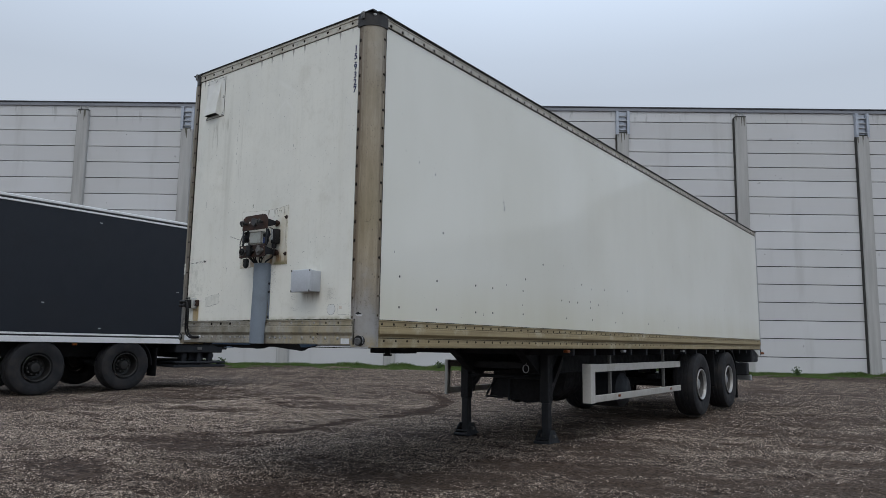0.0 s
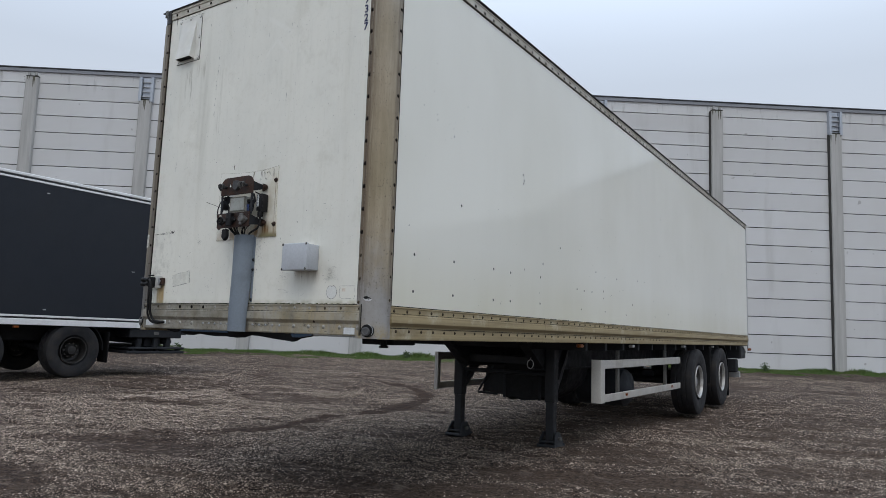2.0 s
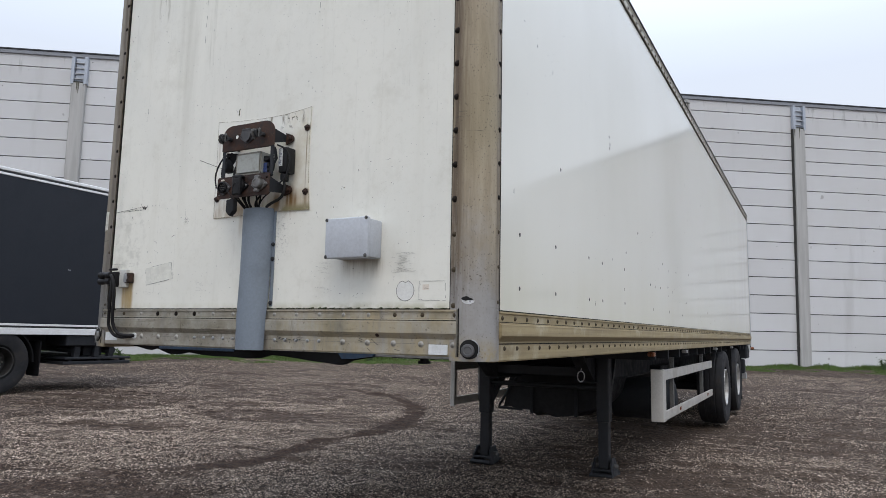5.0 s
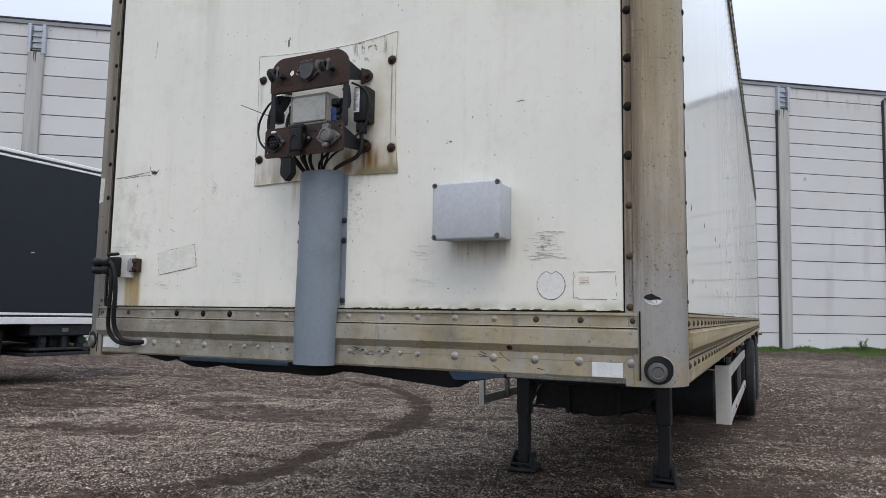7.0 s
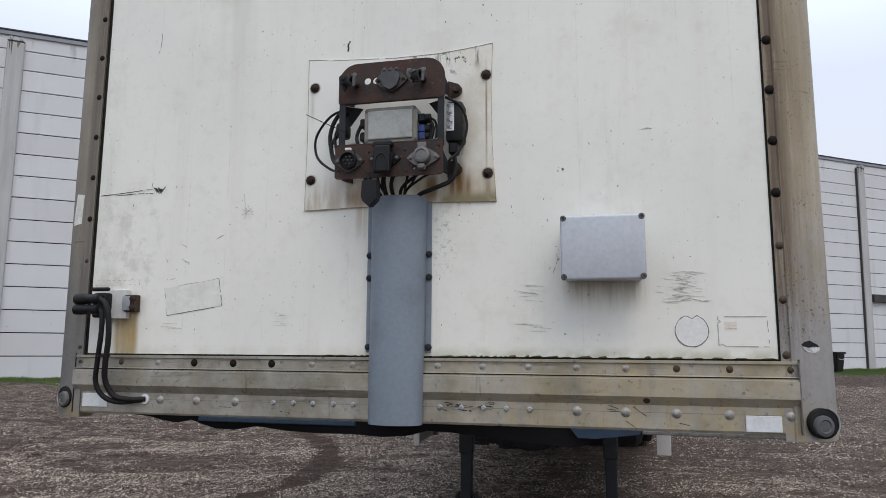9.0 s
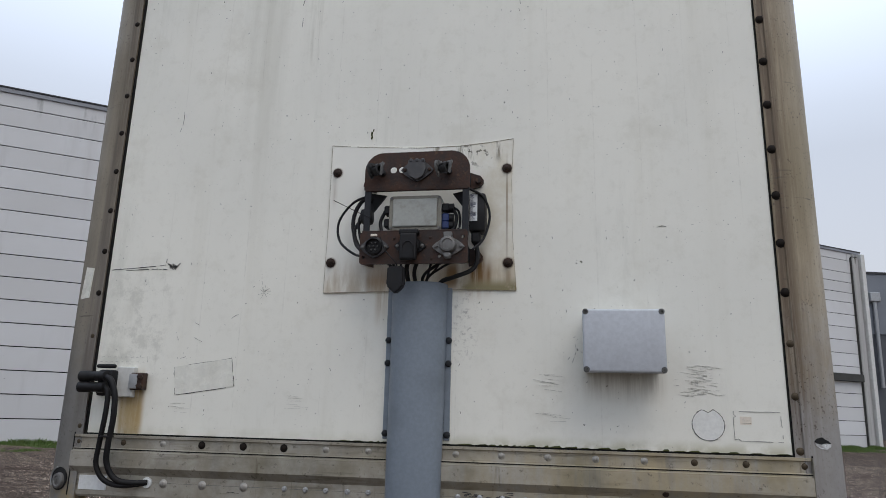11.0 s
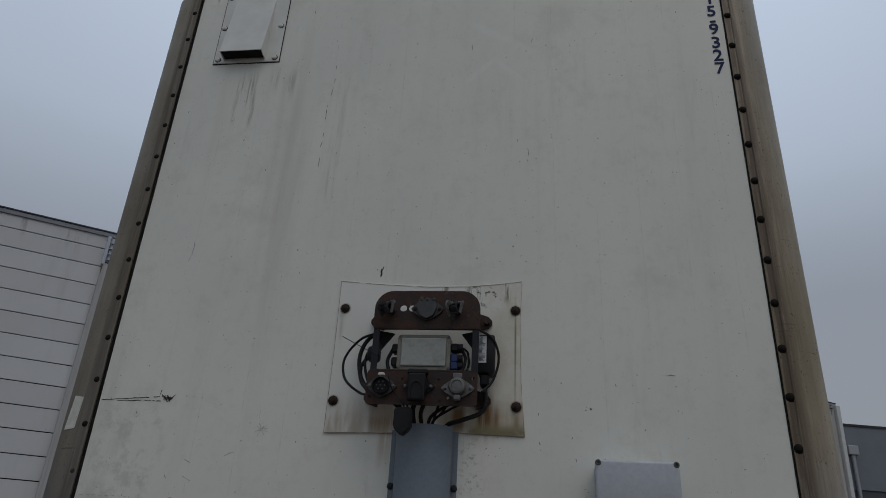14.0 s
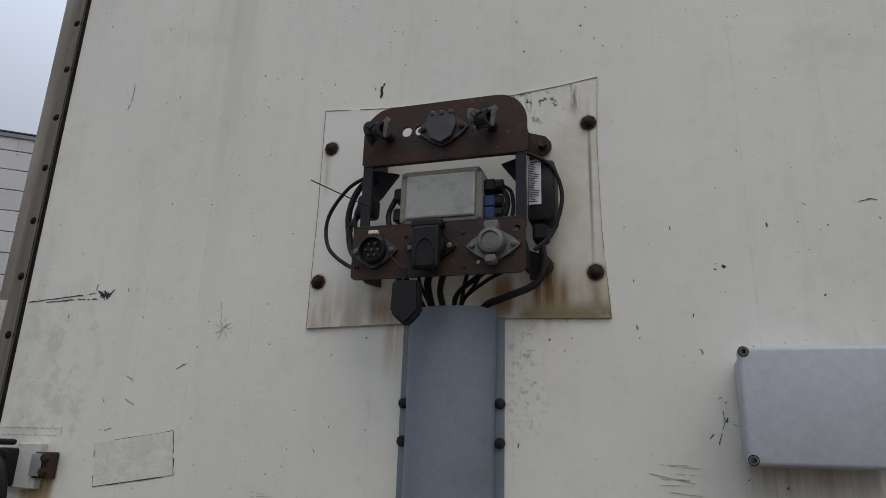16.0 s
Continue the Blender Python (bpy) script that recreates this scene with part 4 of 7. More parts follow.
for s in BAYS:
    top = 10.58 if s in SHORT else 11.40
    bm = boxed(s - 0.265, s + 0.265, -0.21, 0.02, -0.6, top, 0.03)
    pil = part("pilaster", bm, M_PILASTER, warehouse)
    part("cap", boxed(s - 0.255, s + 0.262, -0.215, 0.0, top + 0.001, top + 0.05, 0.02), M_STAIN_SHADE, pil, "dark mossy cap")
    bm = bmesh.new()
    for k in range(4):
        u, ln, wd = s - 0.2 + 0.12 * k + 0.05 * math.sin(7 * s + 3 * k), 0.10 + 0.42 * abs(math.sin(3.7 * s + 2.3 * k)) ** 2, 0.012 + 0.022 * abs(math.sin(5.1 * s + k))
        prism(bm, [(u - wd, -0.2125, top), (u + wd, -0.2125, top), (u + 0.8 * wd, -0.2125, top - 0.4 * ln), (u + 0.3 * wd, -0.2125, top - ln), (u - 0.2 * wd, -0.2125, top - 0.9 * ln), (u - 0.7 * wd, -0.2125, top - 0.5 * ln)], (0, 0.002, 0))
    part("moss_run", bm, M_RUN, pil, "dark moss runs below the cap")
    # added dark strip in place of the shade on the pilaster's left side
    if s > -12:
        part("channel", boxed(s - 0.318, s - 0.268, -0.15, 0.02, -0.6, top - 0.02, 0.01), M_STAIN_SHADE, pil, "dark strip for the pilaster's shaded side")
    part("infill", boxed(s - 0.258, s + 0.258, -0.028, 0.034, top - 0.1, 11.70), M_CONCRETE, warehouse)
    if s in SHORT:
        bracket = part("bracket", boxed(s - 0.16, s + 0.16, -0.10, -0.029, top + 0.06, 11.60, 0.01), M_BRACKET, pil, "galvanised ladder-like roof bracket")
        for k in (-0.25, 0.25):
            part("upright", boxed(s + k - 0.06, s + k + 0.06, -0.22, -0.03, top - 0.06, 11.63, 0.008), M_BRACKET, bracket)
        for k in range(4):
            part("rung", boxed(s - 0.19, s + 0.19, -0.165, -0.101, top + 0.14 + 0.22 * k, top + 0.18 + 0.22 * k, 0.005), M_GALV, bracket)
    else:
        for k in (-0.15, 0.14):
            part("peg", boxed(s + k - 0.04, s + k + 0.04, -0.20, -0.06, top + 0.051, top + 0.20, 0.02), M_PILASTER, pil, "worn concrete stub above the cap")
beam = part("beam", boxed(16.3, 20.0, -0.26, 0.0, 3.62, 4.07, 0.02), M_STAIN_SHADE, warehouse, "mossy brown crossbeam")
part("corner_trim", boxed(20.68, 21.03, -0.36, 0.4, -0.5, 11.65, 0.02), M_WHITE_PAINT, warehouse, "white metal corner trim")

hall = thing("grey_hall", Matrix.Translation((24, 62, 0)) @ Matrix.Rotation(radians(12), 4, "Z"), "dark grey clad hall with a lighter upper band", "building")
part("lower_wall", boxed(-6, 60, 0, 40, -0.6, 8.6), M_CLAD, hall)
part("upper_wall", boxed(-6.1, 60.1, -0.12, 40, 8.601, 13.9), M_CLAD_LIGHT, hall, "blue-grey upper cladding")
part("roof_edge", boxed(-6.2, 60.2, -0.2, 40, 13.901, 14.1), M_FLASH, hall)
bm = bmesh.new()
box(bm, 3.0, 3.9, -0.6, -0.13, 11.4, 12.2, 0.05)
rod(bm, (3.45, -0.35, 11.4), (3.45, -0.35, 4.0), 0.16, 12)
part("downpipe", bm, M_GALV, hall, "grey rainwater hopper and pipe")


def blades(name, count, s0, s1, off, height, material, seed, label, category):
    """Grass along the building: a low worn verge with a ragged rim, taller against the wall."""
    r = np.random.default_rng(seed)
    s = r.uniform(s0, s1, count)
    rim = 2.3 + 1.1 * np.sin(s * 0.9) * np.sin(s * 0.37 + 1.0) + 0.5 * np.sin(s * 3.1)
    o = off + rim * r.random(count) ** 1.35
    clump = 0.55 + 0.45 * np.sin(s * 1.7 + np.sin(s * 0.6) * 3)
    x, y = WALL_O.x + WALL_D.x * s + WALL_N.x * o, WALL_O.y + WALL_D.y * s + WALL_N.y * o
    tuft = patchy(x, y, 0.8, 130, 3)
    z = ground_z(x, y) - 0.01
    h = height * r.uniform(0.35, 1.0, count) * (0.45 + 0.75 * clump) * (0.12 + 0.35 * step(tuft, 0.35, 0.75) + 0.75 * (1 - step(o, 0.35, 0.9)))
    a, wd = r.uniform(0, 6.28, count), r.uniform(0.014, 0.034, count)
    lean = r.normal(0, 0.35, (count, 2)) * h[:, None]
    v = np.zeros((count, 4, 3))
    v[:, 0] = np.stack([x - np.cos(a) * wd, y - np.sin(a) * wd, z], -1)
    v[:, 1] = np.stack([x + np.cos(a) * wd, y + np.sin(a) * wd, z], -1)
    v[:, 2] = np.stack([x + lean[:, 0] * 0.4 + np.cos(a) * wd * 0.7, y + lean[:, 1] * 0.4 + np.sin(a) * wd * 0.7, z + h * 0.6], -1)
    v[:, 3] = np.stack([x + lean[:, 0], y + lean[:, 1], z + h], -1)
    f = (np.array([[0, 1, 2], [0, 2, 3]])[None] + 4 * np.arange(count)[:, None, None]).reshape(-1, 3)
    return tagged(new(name, tri_mesh(name, v.reshape(-1, 3), f, material)), label, category, kind="stuff")


blades("grass", 150000, -42, 22, 0.32, 0.22, M_GRASS, 11, "ragged green grass strip along the warehouse wall", "grass")


def weed(s, off, h, seed):
    """A small leafy weed: stems with many small leaves."""
    r = random.Random(seed)
    p = WALL_O + WALL_D * s + WALL_N * off
    p.z = float(ground_z(np.array(p.x), np.array(p.y)))
    t = thing("weed", Matrix.Translation(p), "leafy green weed at the foot of the wall", "weed", "weeds by the wall")
    stems, leaves = bmesh.new(), bmesh.new()
    for _ in range(7):
        a, ln = r.uniform(0, 6.28), r.uniform(0.15, 0.4) * h
        tip = Vector((math.cos(a) * ln, math.sin(a) * ln, h * r.uniform(0.5, 1.0)))
        hose(stems, [(0, 0, 0), tip * 0.5 + Vector((0, 0, 0.1 * h)), tip], 0.008, 5, 3)
        for k in range(16):
            c = tip * r.uniform(0.25, 1.05) + Vector((r.gauss(0, 0.05), r.gauss(0, 0.05), r.gauss(0, 0.05)))
            d = Vector((r.gauss(0, 1), r.gauss(0, 1), r.gauss(0.2, 0.6))).normalized()
            w = d.orthogonal().normalized() * 0.02
            leaves.faces.new([leaves.verts.new(q) for q in (c, c + d * 0.05 + w, c + d * 0.11, c + d * 0.05 - w)])
    part("stem", stems, M_WEED, t)
    part("leaves", leaves, M_WEED, t)


for s, o, h, k in ((2.9, 0.9, 0.55, 1), (10.2, 0.7, 0.7, 2), (6.0, 0.8, 0.3, 3), (-4.1, 0.9, 0.35, 4), (-29.0, 0.8, 0.28, 5), (-19.5, 0.9, 0.3, 6)):
    weed(s, o, h, k)

# refuse bin and traffic cone by the wall
bp = WALL_O + WALL_D * 11.9 + WALL_N * 1.0
bin_t = thing("refuse_bin", Matrix.Translation((bp.x, bp.y, -0.23)) @ Matrix.Rotation(WALL_A, 4, "Z"), "black plastic refuse bin with lid by the wall", "bin")
bm = bmesh.new()
bmesh.ops.create_cone(bm, cap_ends=True, segments=4, radius1=0.34, radius2=0.46, depth=0.92, matrix=Matrix.Translation((0, 0, 0.49)) @ Matrix.Rotation(radians(45), 4, "Z"))
bmesh.ops.bevel(bm, geom=bm.edges[:], offset=0.04, segments=2, affect="EDGES")
part("body", bm, M_PLASTIC, bin_t)
part("lid", boxed(-0.36, 0.36, -0.38, 0.36, 0.96, 1.06, 0.03, 2), M_PLASTIC, bin_t)
bm = bmesh.new()
hose(bm, [(-0.2, -0.33, 0.72), (-0.15, -0.38, 0.68), (0.15, -0.38, 0.68), (0.2, -0.33, 0.72)], 0.018)
part("handle", bm, M_GALV, bin_t)
cp = WALL_O + WALL_D * 11.15 + WALL_N * 1.1
cone_t = thing("traffic_cone", Matrix.Translation((cp.x, cp.y, -0.23)), "orange and white traffic cone beside the bin", "cone")
part("base", boxed(-0.2, 0.2, -0.2, 0.2, 0, 0.04, 0.01), M_CONE_RED, cone_t)
z0 = 0.04
for k, (r1, r2, z1) in enumerate(((0.15, 0.125, 0.2), (0.125, 0.10, 0.36), (0.10, 0.075, 0.52), (0.075, 0.05, 0.66), (0.05, 0.03, 0.78))):
    bm = bmesh.new()
    rod(bm, (0, 0, z0), (0, 0, z1), r1, 20, r2)
    part("band", bm, M_WHITE if k % 2 else M_CONE_RED, cone_t)
    z0 = z1 + 0.0005

# ---- box semi-trailer ----
TRAILER = Matrix.Translation((0, 0, -0.045)) @ Matrix.Rotation(radians(-0.745), 4, "Y") @ Matrix.Rotation(radians(-0.77), 4, "X")
trailer = thing("box_trailer", TRAILER, "weathered white box semi-trailer on its landing legs, unhitched", "trailer")
LEFT, RIGHT, LEN = -1.312, 1.281, 13.60
SEAM_L, SEAM_R, SEAM_V = -1.168, 1.117, 0.148

part("front_panel", boxed(SEAM_L - 0.02, SEAM_R + 0.02, 0.0, 0.05, 1.36, 4.06), M_FRONT, trailer)
part("side_panel", boxed(RIGHT - 0.045, RIGHT - 0.010, SEAM_V - 0.02, LEN - 0.06, 1.505, 4.06), M_SIDE, trailer)
part("side_panel", boxed(LEFT + 0.010, LEFT + 0.045, SEAM_V - 0.02, LEN - 0.06, 1.505, 4.06), M_SIDE, trailer)
part("roof", boxed(LEFT + 0.02, RIGHT - 0.02, 0.02, LEN - 0.05, 4.061, 4.092, 0.01), M_WHITE_PAINT, trailer)
part("floor", boxed(LEFT + 0.05, RIGHT - 0.05, 0.06, LEN - 0.07, 1.335, 1.359), M_BLACK_STEEL, trailer, "dark trailer floor underside")
rear = part("rear_frame", boxed(LEFT, RIGHT, LEN - 0.06, LEN, 1.30, 4.11, 0.012), M_GALV, trailer)
for x0, x1 in ((LEFT + 0.06, -0.006), (0.002, RIGHT - 0.06)):
    part("door", boxed(x0, x1, LEN + 0.001, LEN + 0.04, 1.42, 4.02, 0.008), M_WHITE_PAINT, rear, "white rear door")


def pillar(sign, name="corner_pillar"):
    """Rounded aluminium corner post; sign +1 at the right-hand side."""
    edge, seam = (RIGHT, SEAM_R) if sign > 0 else (LEFT, SEAM_L)
    r, ru = (0.135, 0.135) if sign > 0 else (0.085, 0.145)
    c = edge - sign * ru
    out = [(seam, -0.006), (seam + sign * 0.022, -0.006), (seam + sign * 0.026, -0.010)]
    out += [(c + sign * ru * math.sin(a), -0.010 + r - r * math.cos(a)) for a in [radians(k) for k in range(0, 91, 9)]]
    out += [(edge - sign * 0.003, SEAM_V - 0.015), (edge - sign * 0.003, SEAM_V), (edge - sign * 0.05, SEAM_V), (edge - sign * 0.05, 0.055), (seam, 0.055)]
    bm = prism(bmesh.new(), [(x, y, 1.312) for x, y in out], (0, 0, 3.99 - 1.312))
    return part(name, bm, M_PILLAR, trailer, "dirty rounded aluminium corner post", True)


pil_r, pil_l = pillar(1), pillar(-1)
RIV = dome_mesh("rivet_head", 0.0100, 0.007, M_RIVET)
RIV_DARK = dome_mesh("rivet_head_dark", 0.0118, 0.008, M_RIVET_DARK)
RIV_BROWN = dome_mesh("rivet_head_brown", 0.0092, 0.007, M_RIVET_BROWN)
RIGHT_FACE = Matrix.Rotation(radians(90), 4, "Z")
LEFT_FACE = Matrix.Rotation(radians(-90), 4, "Z")
for k in range(16):
    w = 1.546 + 0.1545 * k
    dark = RIV_DARK if k > 2 else RIV_BROWN
    stud("rivet", dark, pil_r, Matrix.Translation((SEAM_R + 0.0145, -0.006, w)))
    stud("rivet", dark, pil_l, Matrix.Translation((SEAM_L - 0.0145, -0.006, w + 0.01)))
    stud("rivet", dark, pil_r, Matrix.Translation((RIGHT - 0.003, SEAM_V - 0.02, w + 0.02)) @ RIGHT_FACE)

# top rail: flange, lip and black capping, front and sides
FLANGE = [(0.004, 4.010), (0.008, 4.012), (0.008, 4.062), (0.014, 4.066), (0.014, 4.073), (0.004, 4.078), (0.004, 4.094), (-0.03, 4.094), (-0.03, 4.010)]
CAPPING = [(0.004, 4.095), (0.014, 4.096), (0.016, 4.102), (0.011, 4.107), (-0.05, 4.107), (-0.05, 4.095)]
top_f = part("top_rail", prism(bmesh.new(), [(SEAM_L, -o, w) for o, w in FLANGE], (SEAM_R - SEAM_L, 0, 0)), M_TOP_RAIL, trailer)
part("capping", prism(bmesh.new(), [(LEFT + 0.03, -o, w) for o, w in CAPPING], (RIGHT - LEFT - 0.045, 0, 0)), M_BLACK_TRIM, top_f, "black roof-edge capping")
for k in range(15):
    stud("rivet", RIV_DARK, top_f, Matrix.Translation((-1.084 + 0.151 * k, -0.008, 4.042)) @ Matrix.Scale(0.82, 4))
for sign, edge, face in ((1, RIGHT - 0.004, RIGHT_FACE), (-1, LEFT + 0.004, LEFT_FACE)):
    rail = part("top_rail", prism(bmesh.new(), [(edge + sign * o, SEAM_V, w) for o, w in FLANGE], (0, LEN - 0.06 - SEAM_V, 0)), M_TOP_RAIL, trailer)
    part("capping", prism(bmesh.new(), [(edge + sign * o, 0.052, w) for o, w in CAPPING], (0, LEN - 0.05, 0)), M_BLACK_TRIM, rail, "black roof-edge capping")
    # black strip painted in for the shade between lip and capping
    part("rail_groove", prism(bmesh.new(), [(edge + sign * 0.0042, SEAM_V + 0.02, 4.0775), (edge + sign * 0.0075, SEAM_V + 0.02, 4.0785), (edge + sign * 0.0075, SEAM_V + 0.02, 4.0895), (edge + sign * 0.0042, SEAM_V + 0.02, 4.0905)], (0, LEN - 0.09 - SEAM_V, 0)), M_SEAM, rail, "black strip for the shade in a groove")
    for k in range(88):
        stud("rivet", RIV_DARK, rail, Matrix.Translation((edge + sign * 0.008, 0.2 + 0.151 * k, 4.028)) @ face)

# black sealant lines where panels, posts and rails meet, and a strip of shade below the front rail's flange
for x0, x1, y, w0, w1 in ((SEAM_L, SEAM_R, -0.0025, 1.5292, 1.5345), (-1.19, 1.157, -0.0168, 1.4805, 1.4838), (SEAM_L, SEAM_R, -0.0022, 4.0065, 4.0098), (SEAM_R - 0.0055, SEAM_R, -0.0025, 1.5345, 4.006), (SEAM_L, SEAM_L + 0.011, -0.0025, 1.5345, 4.006), (1.1585, 1.162, -0.012, 1.33, 1.5345), (-1.196, -1.1925, -0.012, 1.33, 1.5345)):
    part("sealant", boxed(x0, x1, y, 0.003, w0, w1), M_SEAM, trailer, "black line of sealant or joint shade")
part("sealant", boxed(RIGHT - 0.012, RIGHT - 0.0015, SEAM_V + 0.0002, SEAM_V + 0.005, 1.528, 4.01), M_SEAM, trailer, "black line of sealant or joint shade")
part("sealant", boxed(RIGHT - 0.012, RIGHT - 0.0035, SEAM_V + 0.006, LEN - 0.07, 1.5282, 1.5335), M_SEAM, trailer, "black line of sealant or joint shade")
part("sealant", boxed(RIGHT - 0.012, RIGHT - 0.0055, SEAM_V + 0.006, LEN - 0.07, 4.003, 4.0095), M_SEAM, trailer, "black line of sealant or joint shade")

# corner castings at the roof
for sign, edge, seam in ((1, RIGHT, SEAM_R), (-1, LEFT + 0.012, SEAM_L)):
    r = 0.139
    c = edge - sign * (r - 0.006)
    out = [(seam - sign * 0.012, -0.018), (c, -0.018)] + [(c + sign * r * math.sin(a), -0.018 + r - r * math.cos(a)) for a in [radians(k) for k in range(0, 91, 10)]]
    out += [(edge + sign * 0.006, SEAM_V + 0.012), (edge - sign * 0.06, SEAM_V + 0.012), (edge - sign * 0.06, 0.06), (seam - sign * 0.012, 0.06)]
    cap = part("corner_casting", prism(bmesh.new(), [(x, y, 3.983) for x, y in out], (0, 0, 0.111)), M_CAP, trailer, "dark cast roof corner", True)
    x = seam + sign * 0.045
    bm = boxed(x - 0.019, x + 0.019, -0.027, -0.0185, 4.042, 4.108, 0.004)
    rod(bm, (x, -0.027, 4.06), (x, -0.032, 4.06), 0.006, 10)
    rod(bm, (x, -0.027, 4.09), (x, -0.032, 4.09), 0.005, 10)
    part("clip", bm, M_WORN, cap, "galvanised clip")

# bottom rails
PROFILE = [(0.014, 1.529), (0.014, 1.521), (0.007, 1.518), (0.007, 1.487), (0.016, 1.484), (0.016, 1.477), (0.024, 1.475), (0.024, 1.426), (0.005, 1.401), (0.005, 1.335), (0.001, 1.328), (-0.06, 1.328), (-0.06, 1.34), (-0.02, 1.529)]
rail_f = part("front_rail", prism(bmesh.new(), [(-1.192, -o, w) for o, w in PROFILE], (1.158 + 1.192, 0, 0)), M_RAIL, trailer, "dirty ribbed aluminium front rail")
for k, x in enumerate((-1.177, -1.01, -0.864, -0.723, -0.576, -0.435, -0.292, -0.151, 0.13, 0.272, 0.413, 0.555, 0.696, 0.838, 0.981, 1.14)):
    stud("rivet", RIV_DARK if k in (3, 4, 5) else RIV_BROWN if k in (0, 1, 13, 14, 15) else RIV, rail_f, Matrix.Translation((x, -0.007, 1.505)) @ Matrix.Scale(0.88, 4))
for x in (-0.848, -0.709, -0.564, 0.554, 0.693, 0.833, 0.975, 1.134):
    stud("rivet", RIV, rail_f, Matrix.Translation((x, -0.005, 1.379)) @ Matrix.Scale(1.15, 4))
bolt_bm = bmesh.new()
lathe(bolt_bm, [(0.011, 0), (0.011, 0.002), (0.0085, 0.003), (0.0085, 0.009), (0.006, 0.011)], (0, 0, 0), (0, -1, 0), 8)
BOLT = bpy.data.meshes.new("bolt_head")
bolt_bm.to_mesh(BOLT)
bolt_bm.free()
BOLT.materials.append(M_GALV)
for x in (-0.424, -0.353, -0.285, -0.214, -0.146, 0.138, 0.206, 0.275, 0.345, 0.415):
    stud("bolt", BOLT, rail_f, Matrix.Translation((x, -0.005, 1.380)) @ Matrix.Scale(0.82, 4))
SIDE_PROFILE = [(o, w - 0.001 if w > 1.5 else w - 0.005 if w > 1.4 else w - 0.02) for o, w in PROFILE]
for sign, edge, face in ((1, RIGHT - 0.013, RIGHT_FACE), (-1, LEFT + 0.013, LEFT_FACE)):
    rail = part("side_rail", prism(bmesh.new(), [(edge + sign * o, 0.105 if w < 1.39 else SEAM_V + 0.001, w) for o, w in SIDE_PROFILE], (0, LEN - 0.062 - SEAM_V, 0)), M_SIDE_RAIL, trailer, "yellowed ribbed side rail")
    for k in range(90):
        v = 0.19 + 0.147 * k
        if sign > 0:
            stud("rivet", RIV_BROWN, rail, Matrix.Translation((edge + 0.007, v, 1.499)) @ face)
            stud("rivet", RIV_BROWN, rail, Matrix.Translation((edge + 0.005, v + 0.03, 1.365)) @ face)

# round marker lamps in the post feet, and the white reflector labels
for sign, place in ((1, (1.214, -0.012, 1.363)), (-1, (-1.240, 0.000, 1.380))):
    c, z = Vector(place), (0.87 if sign > 0 else 0.8)
    d = Vector((0.30 * sign, -0.95, 0)).normalized()
    bm = lathe(bmesh.new(), [(0.047 * z, -0.03), (0.047 * z, 0.001), (0.045 * z, 0.0015), (0.002, 0.0015)], c, d, 28)
    lamp = part("marker_lamp", bm, M_HOLE, pil_r if sign > 0 else pil_l, "round dark marker-lamp socket", True)
    bm = lathe(bmesh.new(), [(r * z, h) for r, h in ((0.033, -0.01), (0.033, 0.008), (0.030, 0.014), (0.021, 0.016), (0.017, 0.013), (0.008, 0.014))], c + Vector((-0.006 * sign, 0, -0.006)), d, 24)
    part("lens", bm, M_PLUG if sign > 0 else M_WORN, pil_r if sign > 0 else pil_l, "grey plastic lamp plug", True)
    bm = bmesh.new()
    e1, e2 = Vector((d.y, -d.x, 0)), Vector((0, 0, 1))
    hose(bm, [c + d * 0.003 + 0.048 * z * (e1 * math.cos(a) + e2 * math.sin(a)) for a in [radians(k if sign > 0 else 180 - k) for k in (105, 125, 145, 165, 195, 215)]], 0.0022)
    part("torn_lip", bm, M_GALV, pil_r if sign > 0 else pil_l, "torn bright metal edge", True)
part("reflector", boxed(1.016, 1.109, -0.0095, -0.0052, 1.335, 1.379, 0.001), M_WHITE, rail_f, "dirty white reflector label")
part("reflector", boxed(-1.157, -1.054, -0.0095, -0.0052, 1.350, 1.396, 0.001), M_WHITE, rail_f, "dirty white reflector label")
def on_post(x, w, out=0.0):
    """A point on the rounded face of the right-hand corner post."""
    q = (x - (RIGHT - 0.135)) / 0.135
    return (x, -0.010 + 0.135 * (1 - math.sqrt(max(0.0, 1 - q * q))) - out, w)


# flat bright patch that paints the light caught in the dent
bm = prism(bmesh.new(), [on_post(x, w, 0.0016) for x, w in ((1.172, 1.571), (1.186, 1.568), (1.204, 1.570), (1.223, 1.569), (1.221, 1.560), (1.207, 1.553), (1.189, 1.555), (1.177, 1.562))], (0, 0.003, 0))
part("dent", bm, M_DENT, pil_r, "bright patch for the lit part of a dent")
bm = prism(bmesh.new(), [on_post(x, w, 0.0024) for x, w in ((1.171, 1.576), (1.179, 1.583), (1.194, 1.587), (1.204, 1.581), (1.215, 1.576), (1.221, 1.569), (1.206, 1.571), (1.190, 1.567), (1.178, 1.570))], (0, 0.003, 0))
part("hole", bm, M_HOLE, pil_r, "dark torn slit in the dent")
part("label_patch", prism(bmesh.new(), [(-1.268, 0.0150, 2.000), (-1.222, -0.0026, 2.004), (-1.216, -0.0038, 2.112), (-1.255, 0.0084, 2.118)], (-0.0015, -0.003, 0)), M_TAPE, pil_l, "scratched off label")

